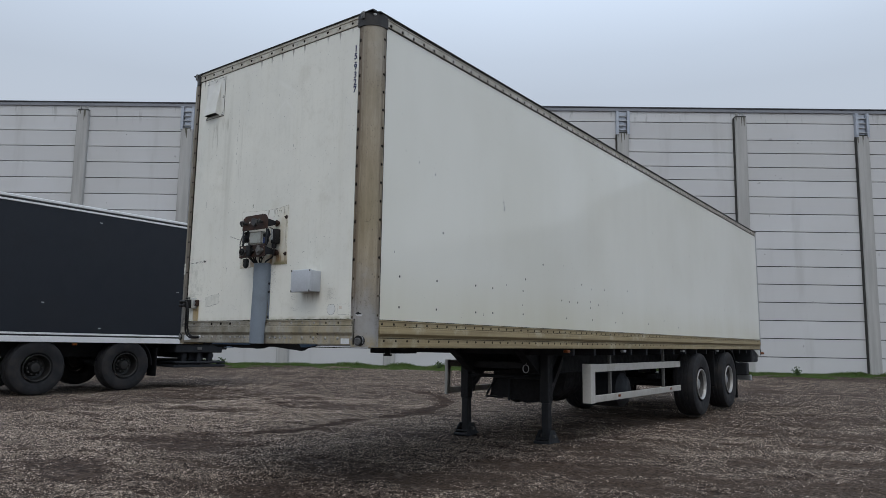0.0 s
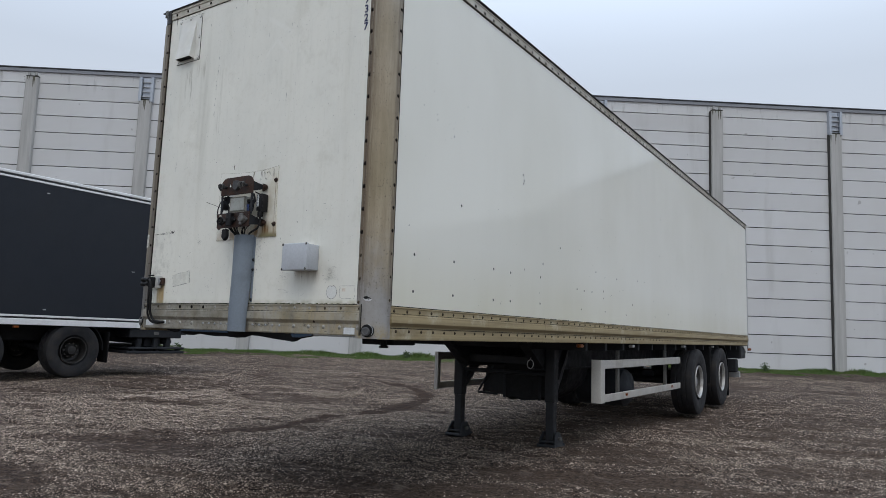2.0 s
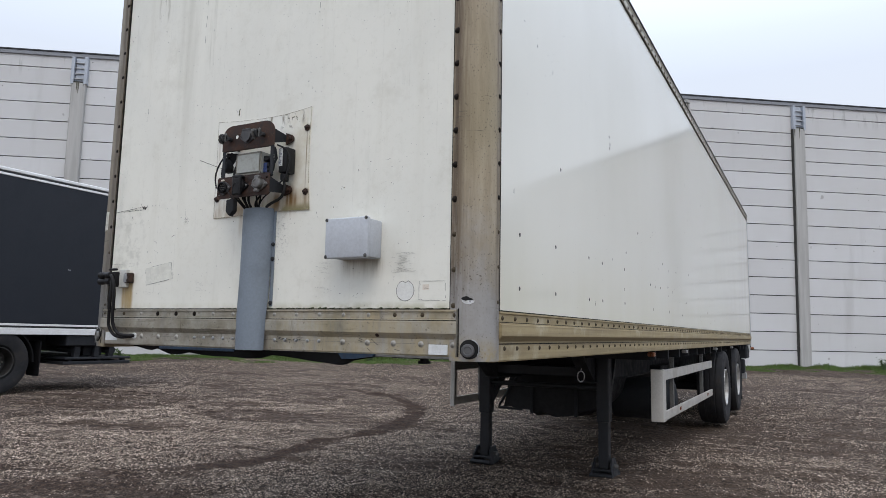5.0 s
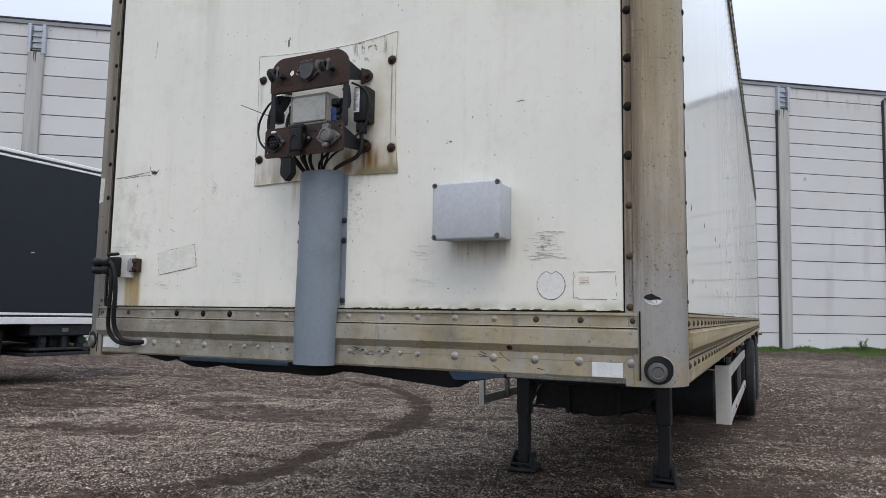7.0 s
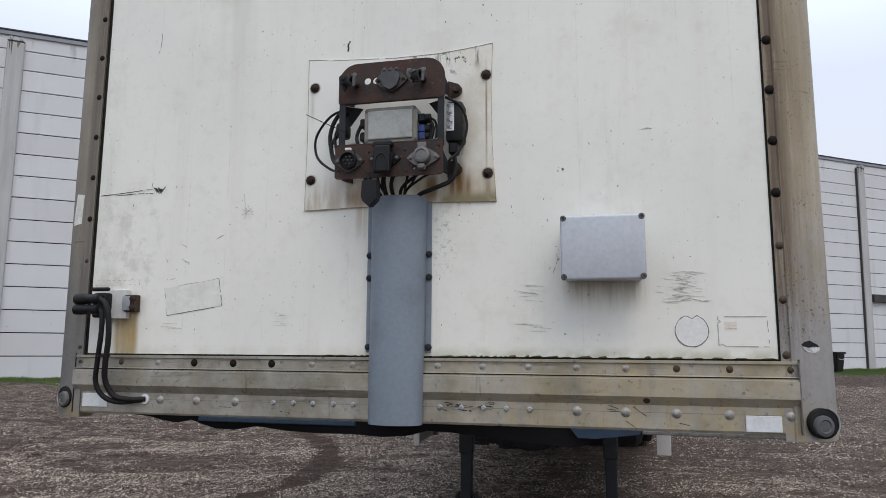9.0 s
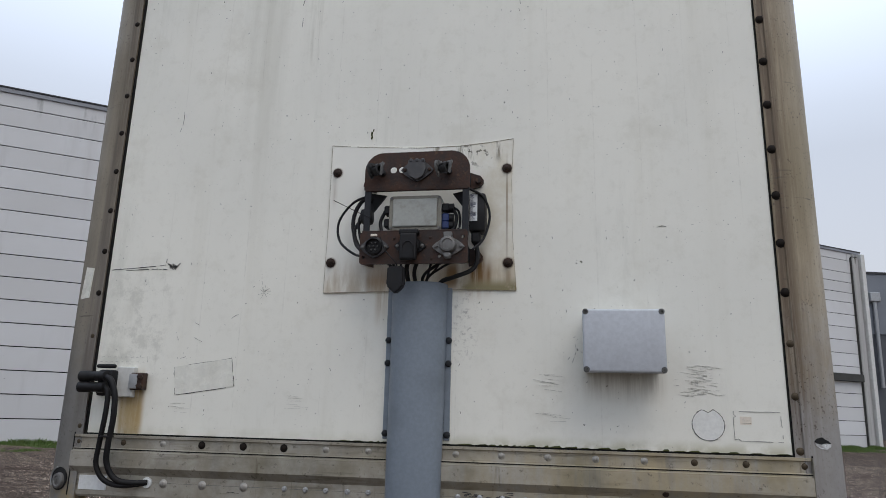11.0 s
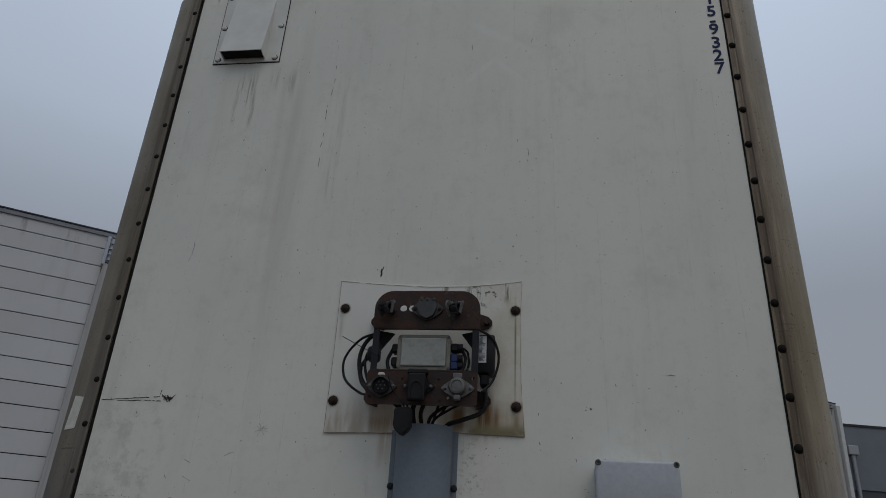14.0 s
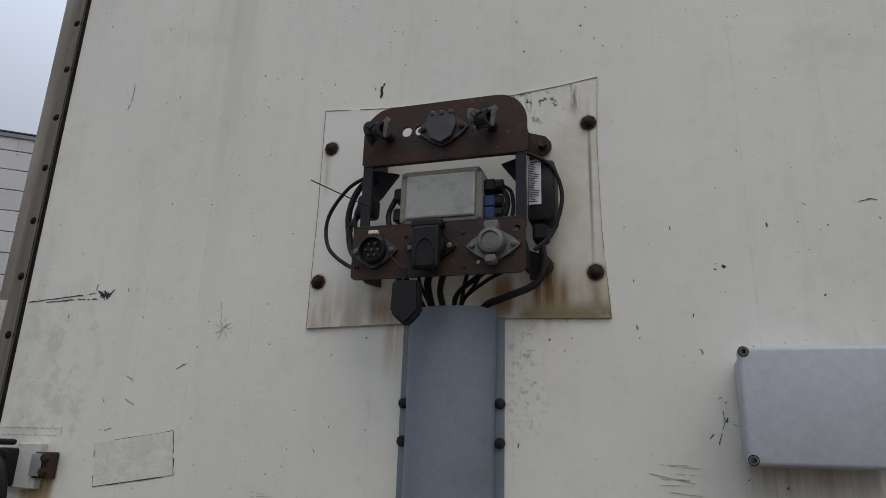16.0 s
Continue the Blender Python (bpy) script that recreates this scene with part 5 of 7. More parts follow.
# sagging rubber and blue steel below the front rail
bm = bmesh.new()
EDGE = [(-0.98, 1.326), (-0.90, 1.320), (-0.84, 1.308), (-0.79, 1.302), (-0.74, 1.313), (-0.70, 1.300), (-0.65, 1.286), (-0.58, 1.284), (-0.50, 1.298), (-0.40, 1.288), (-0.28, 1.284), (-0.16, 1.286), (-0.06, 1.280), (0.02, 1.284), (0.09, 1.302), (0.16, 1.300), (0.24, 1.293), (0.34, 1.284), (0.46, 1.276), (0.53, 1.270), (0.565, 1.276), (0.60, 1.294), (0.70, 1.312), (0.85, 1.320), (1.0, 1.323), (1.12, 1.326)]
lo = [(x, 0.022 + 0.008 * math.sin(x * 9.0), w) for x, w in EDGE]
hi = [(x, 0.003, 1.327) for x, w in reversed(EDGE)]
va = [bm.verts.new(p) for p in lo + hi]
vb = [bm.verts.new(Vector(p) + Vector((0, 0.012, 0.0))) for p in lo + hi]
for i in range(len(EDGE) - 1):
    j = len(va) - 1 - i
    bm.faces.new((va[i], va[i + 1], va[j - 1], va[j])), bm.faces.new((vb[i], vb[i + 1], vb[j - 1], vb[j]))
    bm.faces.new((va[i], va[i + 1], vb[i + 1], vb[i]))
bmesh.ops.recalc_face_normals(bm, faces=bm.faces[:])
part("rubber_seal", bm, M_RUBBER, trailer, "torn black rubber seal hanging down", True)
part("front_beam", boxed(-0.70, -0.14, -0.004, 0.028, 1.312, 1.3275, 0.003), M_BLUE_STEEL, trailer, "scraped blue steel beam")
part("front_beam", prism(bmesh.new(), [(0.535, -0.012, 1.3275), (0.555, -0.012, 1.302), (0.61, -0.012, 1.302), (0.68, -0.012, 1.311), (0.73, -0.012, 1.318), (0.735, -0.012, 1.3275)], (0, 0.03, 0)), M_BLUE_STEEL, trailer, "scraped blue steel beam")
part("rail_lip", boxed(0.737, 1.152, -0.0035, 0.02, 1.317, 1.3276, 0.002), M_WORN, rail_f, "rusty bent lower lip of the rail")
part("coupler_plate", boxed(-0.9, 0.9, 0.35, 2.6, 1.316, 1.3335, 0.004), M_BLACK_STEEL, trailer, "black coupling plate")
bm = bmesh.new()
rod(bm, (0, 1.72, 1.315), (0, 1.72, 1.225), 0.032, 20)
rod(bm, (0, 1.72, 1.225), (0, 1.72, 1.205), 0.046, 20)
rod(bm, (0, 1.72, 1.315), (0, 1.72, 1.290), 0.060, 20)
part("kingpin", bm, M_BLACK_STEEL, trailer, "greasy kingpin")
part("guide_block", boxed(-0.34, 0.05, 1.80, 2.17, 1.232, 1.315, 0.010), M_BLACK_STEEL, trailer, "black steel block behind the kingpin")

# chassis
for x in (-0.52, 0.52):
    bm = prism(bmesh.new(), [(x - 0.06, 3.55, 1.334), (x - 0.06, 3.62, 1.26), (x - 0.06, 4.05, 0.98), (x - 0.06, LEN - 0.1, 0.98), (x - 0.06, LEN - 0.1, 1.334)], (0.12, 0, 0))
    box(bm, x - 0.09, x + 0.09, 4.03, LEN - 0.1, 0.965, 0.981)
    part("chassis_beam", bm, M_BLACK_STEEL, trailer)
for v in [3.76 + 0.62 * k for k in range(16)]:
    part("crossmember", boxed(LEFT + 0.06, RIGHT - 0.06, v - 0.03, v + 0.03, 1.22, 1.334), M_BLACK_STEEL, trailer)

# landing legs
for x, side in ((0.655, 1), (-0.605, -1)):
    v = 4.11
    leg = part("landing_leg", boxed(x - 0.062, x + 0.062, v - 0.062, v + 0.062, 0.60, 1.325, 0.012, 2), M_LEG, trailer, "black telescopic landing leg")
    part("inner_tube", boxed(x - 0.05, x + 0.05, v - 0.05, v + 0.05, 0.16, 0.61, 0.010, 2), M_LEG, leg)
    bm = boxed(x - 0.115, x + 0.115, v - 0.120, v + 0.120, 0.085, 0.110, 0.010, 2)
    for k in (-1, 1):
        rod(bm, (x - 0.112, v + k * 0.128, 0.112), (x + 0.112, v + k * 0.128, 0.112), 0.021, 12)
        rod(bm, (x - 0.092, v + k * 0.100, 0.158), (x + 0.092, v + k * 0.100, 0.158), 0.013, 10)
    foot = part("foot", bm, M_LEG, leg, "hinged black steel foot")
    for k in (-1, 1):
        edge_x = x + k * 0.090
        bm = prism(bmesh.new(), [(edge_x - 0.006 + k * 0.014, v - 0.125, 0.108), (edge_x - 0.006 + k * 0.014, v + 0.125, 0.108), (edge_x - 0.006, v + 0.115, 0.170), (edge_x - 0.006 - k * 0.012, v + 0.055, 0.262), (edge_x - 0.006 - k * 0.012, v - 0.055, 0.262), (edge_x - 0.006, v - 0.115, 0.170)], (0.012, 0, 0))
        part("cheek", bm, M_LEG, foot, "upright side cheek")
    part("hinge_pin", rod(bmesh.new(), (x - 0.128, v, 0.190), (x + 0.128, v, 0.190), 0.020, 14), M_WORN, foot, "worn hinge pin")
    bm = bmesh.new()
    a, b = Vector((x, v + 0.06, 0.72)), Vector((x - side * 0.05, v + 0.52, 1.16))
    prism(bm, [a + Vector((-0.035, 0, -0.05)), a + Vector((0.035, 0, -0.05)), a + Vector((0.035, 0, 0.06)), a + Vector((-0.035, 0, 0.06))], b - a)
    part("brace", bm, M_LEG, leg, "slanting black brace")
bm = boxed(-0.56, 0.6, 4.07, 4.15, 1.02, 1.12, 0.01)
rod(bm, (-0.56, 4.11, 0.92), (0.6, 4.11, 0.92), 0.025, 12)
part("leg_crossbar", bm, M_LEG, trailer)
# compressed-air tanks and the sagging black tarp box behind the legs
bm = lathe(bmesh.new(), [(0.08, 0), (0.20, 0.03), (0.25, 0.09), (0.25, 0.71), (0.20, 0.77), (0.08, 0.80)], (0.22, 5.95, 0.70), (1, 0, 0), 32)
part("air_tank", bm, M_BLACK_STEEL, trailer, "black air tank", True)
bm = bmesh.new()
HANG = [(-0.80, 0.57), (-0.74, 0.605), (-0.60, 0.575), (-0.47, 0.545), (-0.42, 0.505), (-0.30, 0.535), (-0.16, 0.520), (0.0, 0.515), (0.12, 0.545), (0.24, 0.585), (0.36, 0.65), (0.45, 0.76), (0.50, 0.95), (0.52, 1.30)]
rows_t = []
for k in range(7):
    v = 5.0 + 0.11 * k
    sag = 0.05 * math.sin(k * 1.1)
    rows_t.append([bm.verts.new((u, v + 0.02 * math.sin(u * 14 + k), w + (0.02 * math.sin(u * 11 + k * 1.7) - sag * 0.3 if w < 0.9 else 0.0))) for u, w in HANG])
for ra, rb in zip(rows_t, rows_t[1:]):
    for i in range(len(HANG) - 1):
        bm.faces.new((ra[i], ra[i + 1], rb[i + 1], rb[i]))
for row in (rows_t[0], rows_t[-1]):
    v = row[0].co.y
    up_row = [bm.verts.new((u if u > -0.6 else -0.62 + 0.1 * (u + 0.6), v + 0.03 * math.sin(u * 9), 1.31)) for u, w in HANG[:-1]] + [row[-1]]
    for i in range(len(HANG) - 1):
        ring_v = [row[i], row[i + 1], up_row[i + 1], up_row[i]]
        bm.faces.new(list(dict.fromkeys(ring_v)))
bmesh.ops.recalc_face_normals(bm, faces=bm.faces[:])
part("tarpaulin", bm, M_TARP_BLACK, trailer, "black tarpaulin bundle sagging under the chassis", True)
for u in (-0.43, 0.1):
    part("tarp_strap", boxed(u - 0.018, u + 0.018, 4.965, 4.975, 0.52, 1.31), M_BLACK_STEEL, trailer)
bm = hose(bmesh.new(), [(-0.60, 5.0, 0.96), (-0.84, 5.0, 0.60), (-0.80, 5.0, 0.565), (-0.55, 5.0, 0.56)], 0.016, 8, 3)
part("tarp_hook", bm, M_BLACK_STEEL, trailer, "bent black steel hook", True)
bm = bmesh.new()
lathe(bm, [(0.50, -0.13), (0.53, -0.09), (0.53, 0.09), (0.50, 0.13), (0.30, 0.14), (0.30, -0.14)], (0.0, 7.0, 0.86), (0.06, 0.1, 1), 40)
part("spare_wheel", bm, M_TYRE, trailer, "dark spare tyre under the chassis", True)
part("spare_carrier", boxed(-0.7, 0.72, 6.6, 7.4, 0.98, 1.06, 0.01), M_BLACK_STEEL, trailer)
bm = bmesh.new()
R0 = Vector((0.51, 3.83, 1.04))
hose(bm, [R0 + 0.04 * Vector((0.6 * math.cos(a), 0.8 * math.cos(a), 1.25 * math.sin(a))) for a in [radians(k) for k in range(0, 361, 30)]], 0.006, 8, 2)
hose(bm, [R0 + Vector((0, 0, 0.05)), R0 + Vector((0.01, 0.05, 0.15)), R0 + Vector((0.03, 0.15, 0.29))], 0.004, 6, 3)
part("rope_ring", bm, M_GALV, trailer, "steel lashing ring", True)


def side_guard(sign):
    """Two flat rails on a bent front post, with hangers up to the chassis."""
    x = sign * 1.175
    lab = "pale aluminium side guard"
    bm = bmesh.new()
    r = 0.05
    deep = 0.12 if sign > 0 else 0.06
    prof = [(x - sign * deep, 4.345), (x - sign * 0.02, 4.345), (x - sign * 0.006, 4.351), (x, 4.365), (x, 4.47), (x - sign * 0.025, 4.47), (x - sign * 0.025, 4.375), (x - sign * deep, 4.372)]
    prism(bm, [(a, b, 0.610) for a, b in prof], (0, 0, 0.5))
    g = part("side_guard", bm, M_GUARD, trailer, lab, True)
    for w0, w1 in ((1.005, 1.105), (0.615, 0.705)):
        bm = boxed(x - sign * 0.024, x, 4.4705, 7.93, w0, w1, 0.005)
        part("rail", bm, M_GUARD, g)
    for v in (5.05, 7.2):
        part("hanger", boxed(x - sign * 0.07, x - sign * 0.026, v - 0.016, v + 0.016, 0.62, 1.32, 0.004), M_WORN, g, "galvanised hanger")
    if sign > 0:
        part("reflector", boxed(x + 0.0005, x + 0.008, 5.22, 5.30, 0.65, 0.685, 0.002), M_ORANGE, g, "orange side reflector")
        part("reflector", boxed(x + 0.0005, x + 0.008, 7.38, 7.46, 0.65, 0.685, 0.002), M_ORANGE, g, "orange side reflector")


side_guard(1)
side_guard(-1)
for v in (3.55, 5.3, 7.9, 10.0):
    part("side_lamp", boxed(1.20, 1.258, v - 0.04, v + 0.04, 1.258, 1.295, 0.008), M_ORANGE if v < 5 else M_GALV, trailer, "small orange side lamp" if v < 5 else "dull side lamp")

TYRE = [(0.262, -0.10), (0.311, -0.165), (0.420, -0.19), (0.505, -0.185), (0.535, -0.17), (0.551, -0.13), (0.554, -0.085), (0.544, -0.078), (0.544, -0.068), (0.555, -0.06), (0.556, -0.01), (0.545, -0.004), (0.545, 0.004), (0.556, 0.01), (0.555, 0.06), (0.544, 0.068), (0.544, 0.078), (0.554, 0.085), (0.551, 0.13), (0.535, 0.17), (0.505, 0.185), (0.420, 0.19), (0.311, 0.165), (0.262, 0.10)]
RIM_LIP = [(0.263, 0.150), (0.274, 0.166), (0.271, 0.178), (0.258, 0.178), (0.250, 0.168), (0.247, 0.13)]
RIM_P = [(0.267, 0.162), (0.272, 0.170), (0.263, 0.178), (0.253, 0.170), (0.246, 0.13), (0.239, 0.05), (0.223, 0.0), (0.178, -0.015), (0.147, 0.02), (0.142, 0.03), (0.045, 0.035)]


def wheel(sign, v, w, name="wheel", owner=None, x=None, rim=None):
    """Tyre, dished rim, hub and wheel nuts; sign: the way the outer side looks."""
    owner = owner or trailer
    c = Vector((sign * 1.085 if x is None else x, v, w))
    ax = (sign, 0, 0)
    tyre = part(name, lathe(bmesh.new(), TYRE, c, ax, 56, False), M_TYRE, owner, "worn dusty truck tyre on its rim", True)
    part("rim", lathe(bmesh.new(), [(r - 0.001, h - 0.012) for r, h in RIM_P], c, ax, 48, False), rim or M_RIM_DARK_IN, tyre, "dished steel rim", True)
    part("rim_lip", lathe(bmesh.new(), RIM_LIP, c, ax, 48, False), M_RIM if rim is None else M_DARK_RIM, tyre, "silver rim edge" if rim is None else "dull rim edge", True)
    part("hub", lathe(bmesh.new(), [(0.115, 0.03), (0.11, 0.09), (0.085, 0.12), (0.05, 0.125), (0.02, 0.127)], c, ax, 28), rim and M_DARK_RIM or M_GALV, tyre, "hub cap", True)
    for k in range(10):
        a = 2 * math.pi * k / 10
        p = c + Vector((sign * 0.0, 0.138 * math.cos(a), 0.138 * math.sin(a)))
        part("nut", rod(bmesh.new(), p + Vector((sign * 0.015, 0, 0)), p + Vector((sign * 0.07, 0, 0)), 0.017, 6), rim and M_RIM_DARK_IN or M_GALV, tyre)
    return tyre


for v, w in ((8.85, 0.684), (10.72, 0.708)):
    for s in (1, -1):
        wheel(s, v, w)
    bm = rod(bmesh.new(), (-0.9, v, w), (0.9, v, w), 0.07, 16)
    box(bm, -0.62, -0.44, v - 0.5, v + 0.3, w + 0.08, w + 0.16)
    box(bm, 0.44, 0.62, v - 0.5, v + 0.3, w + 0.08, w + 0.16)
    part("axle", bm, M_BLACK_STEEL, trailer)
    for s in (1, -1):
        bm = lathe(bmesh.new(), [(0.10, 0), (0.14, 0.03), (0.14, 0.22), (0.10, 0.25)], (s * 0.5, v + 0.35, w + 0.05), (0, 0, 1), 20)
        part("air_spring", bm, M_RUBBER, trailer, "black air spring", True)
# mudguards: flap between the axles, arch and flap behind
for s in (1, -1):
    bm = boxed(s * 0.90, s * 1.27, 9.62, 9.65, 0.62, 1.27, 0.008)
    part("mud_flap", bm, M_RUBBER, trailer, "black rubber mud flap")
    bm = bmesh.new()
    arc_pts = [(10.72 + 0.60 * math.cos(a), 0.722 + 0.60 * math.sin(a)) for a in [radians(k) for k in range(-25, 96, 8)]]
    inner = [(10.72 + 0.58 * math.cos(a), 0.722 + 0.58 * math.sin(a)) for a in [radians(k) for k in range(95, -26, -8)]]
    prism(bm, [(s * 0.88, a, b) for a, b in arc_pts + inner], (s * 0.39, 0, 0))
    part("mudguard", bm, M_RUBBER, trailer, "black curved mudguard", True)
    part("mud_flap", boxed(s * 0.90, s * 1.27, 11.285, 11.30, 0.32, 0.62, 0.004), M_RUBBER, trailer, "black rubber mud flap")
# rear underrun, tail lift frame and lamps
bm = boxed(-1.22, 1.24, 12.62, 12.74, 0.62, 0.74, 0.01)
part("underrun_bar", bm, M_GALV, trailer, "galvanised rear underrun bar")
for x in (-0.6, 0.6):
    part("underrun_arm", boxed(x - 0.04, x + 0.04, 12.55, 12.65, 0.62, 1.0, 0.006), M_BLACK_STEEL, trailer)
part("lamp_box", boxed(0.86, 1.24, 12.3, 12.5, 0.74, 1.02, 0.02), M_BLACK_STEEL, trailer, "black rear lamp housing")
part("toolbox", boxed(0.75, 1.25, 12.75, 13.35, 1.02, 1.30, 0.02), M_BLACK_STEEL, trailer, "black box under the rear sill")
bm = prism(bmesh.new(), [(1.20, 13.0, 1.30), (1.20, 13.55, 1.30), (1.20, 13.58, 1.16), (1.20, 13.45, 1.14)], (0.06, 0, 0))
part("corner_bracket", bm, M_WHITE_PAINT, trailer, "white rear corner bracket")
part("buffer", boxed(1.10, 1.262, LEN + 0.0, LEN + 0.09, 1.17, 1.30, 0.015), M_RUBBER, trailer, "black rubber buffer")
part("buffer", boxed(-1.262, -1.10, LEN + 0.0, LEN + 0.09, 1.17, 1.30, 0.015), M_RUBBER, trailer, "black rubber buffer")
bm = rod(bmesh.new(), (1.24, LEN + 0.02, 1.22), (1.30, LEN + 0.10, 1.22), 0.03, 12)
part("width_lamp", bm, M_ORANGE, trailer, "small rear width lamp")

# a ragged line of moss and the bright cut edges at the end of the front rail
bm = bmesh.new()
moss_r = random.Random(12)
x = -0.25
while x < 1.11:
    ln = moss_r.uniform(0.008, 0.05)
    h = moss_r.uniform(0.0015, 0.0060) * (0.5 + 0.6 * math.exp(-((x - 0.6) / 0.4) ** 2))
    prism(bm, [(x, -0.006, 1.5347), (x + ln, -0.006, 1.5347), (x + ln * 0.8, -0.004, 1.5347 + h), (x + ln * 0.25, -0.004, 1.5347 + h * moss_r.uniform(0.5, 1.1))], (0, 0.003, 0))
    x += ln * moss_r.uniform(0.8, 1.9)
tagged(part("moss", bm, M_MOSS, trailer, "green moss along the panel's lower edge"), kind="stuff")
part("rail_edge", boxed(1.1562, 1.1582, -0.0255, -0.004, 1.331, 1.530, 0.0006), M_LID_RIM, rail_f, "bright cut rail edge")
# black strips that draw the shade in the side rail's grooves
for w0, w1, out in ((1.4785, 1.4825, 0.0155), (1.3835, 1.388, 0.0068)):
    part("sealant", boxed(RIGHT - 0.014, RIGHT - 0.013 + out, SEAM_V + 0.004, LEN - 0.07, w0, w1), M_SEAM, trailer, "black strip for the shade in a groove")


# ---- fittings on the trailer's front ----
def plate(outline, holes, y0, thick):
    """A flat sheet facing -y with round holes: outline and holes in (x, z)."""
    bm = bmesh.new()
    edges = []
    for loop in [outline] + [[(cx + r * math.cos(a), cz + r * math.sin(a)) for a in [2 * math.pi * k / 20 for k in range(20)]] for cx, cz, r in holes]:
        vs = [bm.verts.new((x, y0, z)) for x, z in loop]
        edges += [bm.edges.new((vs[i], vs[(i + 1) % len(vs)])) for i in range(len(vs))]
    bmesh.ops.triangle_fill(bm, edges=edges, use_beauty=True, use_dissolve=False)
    ext = bmesh.ops.extrude_face_region(bm, geom=bm.faces[:])
    for v in ext["geom"]:
        if isinstance(v, bmesh.types.BMVert):
            v.co.y += thick
    bmesh.ops.recalc_face_normals(bm, faces=bm.faces[:])
    return bm


def rounded(x0, x1, z0, z1, r_top, r_bottom=0.004, n=8):
    pts = []
    for cx, cz, r, a0 in ((x1 - r_top, z1 - r_top, r_top, 0), (x0 + r_top, z1 - r_top, r_top, 90), (x0 + r_bottom, z0 + r_bottom, r_bottom, 180), (x1 - r_bottom, z0 + r_bottom, r_bottom, 270)):
        pts += [(cx + r * math.cos(radians(a0 + 90 * k / n)), cz + r * math.sin(radians(a0 + 90 * k / n))) for k in range(n + 1)]
    return pts


# mounting plate with its four bolts
mp = [(-0.337, 2.550), (-0.20, 2.538), (-0.02, 2.528), (0.12, 2.529), (0.22, 2.537), (0.309, 2.548), (0.303, 2.40), (0.306, 2.20), (0.318, 2.021), (0.112, 2.026), (-0.12, 2.020), (-0.337, 2.016), (-0.334, 2.28)]
mount = part("mount_plate", plate(mp, [], -0.005, 0.005), M_PLATE, trailer, "thin dirty white mounting plate with rust runs")
for x, w in ((0.291, 2.113), (0.287, 2.441), (-0.317, 2.120), (-0.312, 2.446)):
    c = Vector((x, -0.005, w))
    bm = lathe(bmesh.new(), [(0.017, 0.0), (0.017, 0.0025), (0.0105, 0.003), (0.0105, 0.012), (0.007, 0.013), (0.007, 0.018), (0.003, 0.019)], c, (0, -1, 0), 8)
    part("bolt", bm, M_RUST_BOLT, mount, "rusted bolt with washer")
# brown edge line: dirt at the top left, elsewhere the edge's shade drawn in
bm = bmesh.new()
edge_r = random.Random(8)
for (xa, wa), (xb, wb) in zip(mp, mp[1:] + mp[:1]):
    a, b = Vector((xa, -0.0062, wa)), Vector((xb, -0.0062, wb))
    d = (b - a).normalized()
    n = max(2, int((b - a).length / 0.02))
    for k in range(n):
        if edge_r.random() < 0.97:
            q = Vector((-d.z, 0, d.x)) * edge_r.uniform(0.0003, 0.0008) * (1.0 if abs(d.x) > 0.7 else 0.7)
            p0, p1 = a.lerp(b, k / n), a.lerp(b, (k + 1) / n)
            prism(bm, [p0 - q, p1 - q, p1 + q, p0 + q], (0, 0.001, 0))
tagged(part("edge_dirt", bm, M_EDGE, mount, "brown dirt and painted edge shade round the plate"), kind="stuff")

# connector bracket
top = part("bracket_plate", plate(rounded(-0.176, 0.176, 2.338, 2.468, 0.062), [(-0.079, 2.407, 0.0115), (-0.050, 2.407, 0.0115)], -0.120, 0.006), M_RUST, trailer, "rusty brown upper connector plate with two holes")
bm = boxed(-0.170, 0.170, -0.120, -0.108, 2.335, 2.341, 0.001)
part("folded_edge", bm, M_RUST, top)
low = part("bracket_plate", plate(rounded(-0.175, 0.175, 2.084, 2.190, 0.008, 0.010), [(-0.162, 2.106, 0.005), (0.16, 2.17, 0.006), (0.085, 2.108, 0.005)], -0.140, 0.006), M_RUST, trailer, "rusty brown lower connector plate")
bm = boxed(-0.170, 0.170, -0.139, -0.122, 2.190, 2.195, 0.001)
part("folded_edge", bm, M_RUST, low)
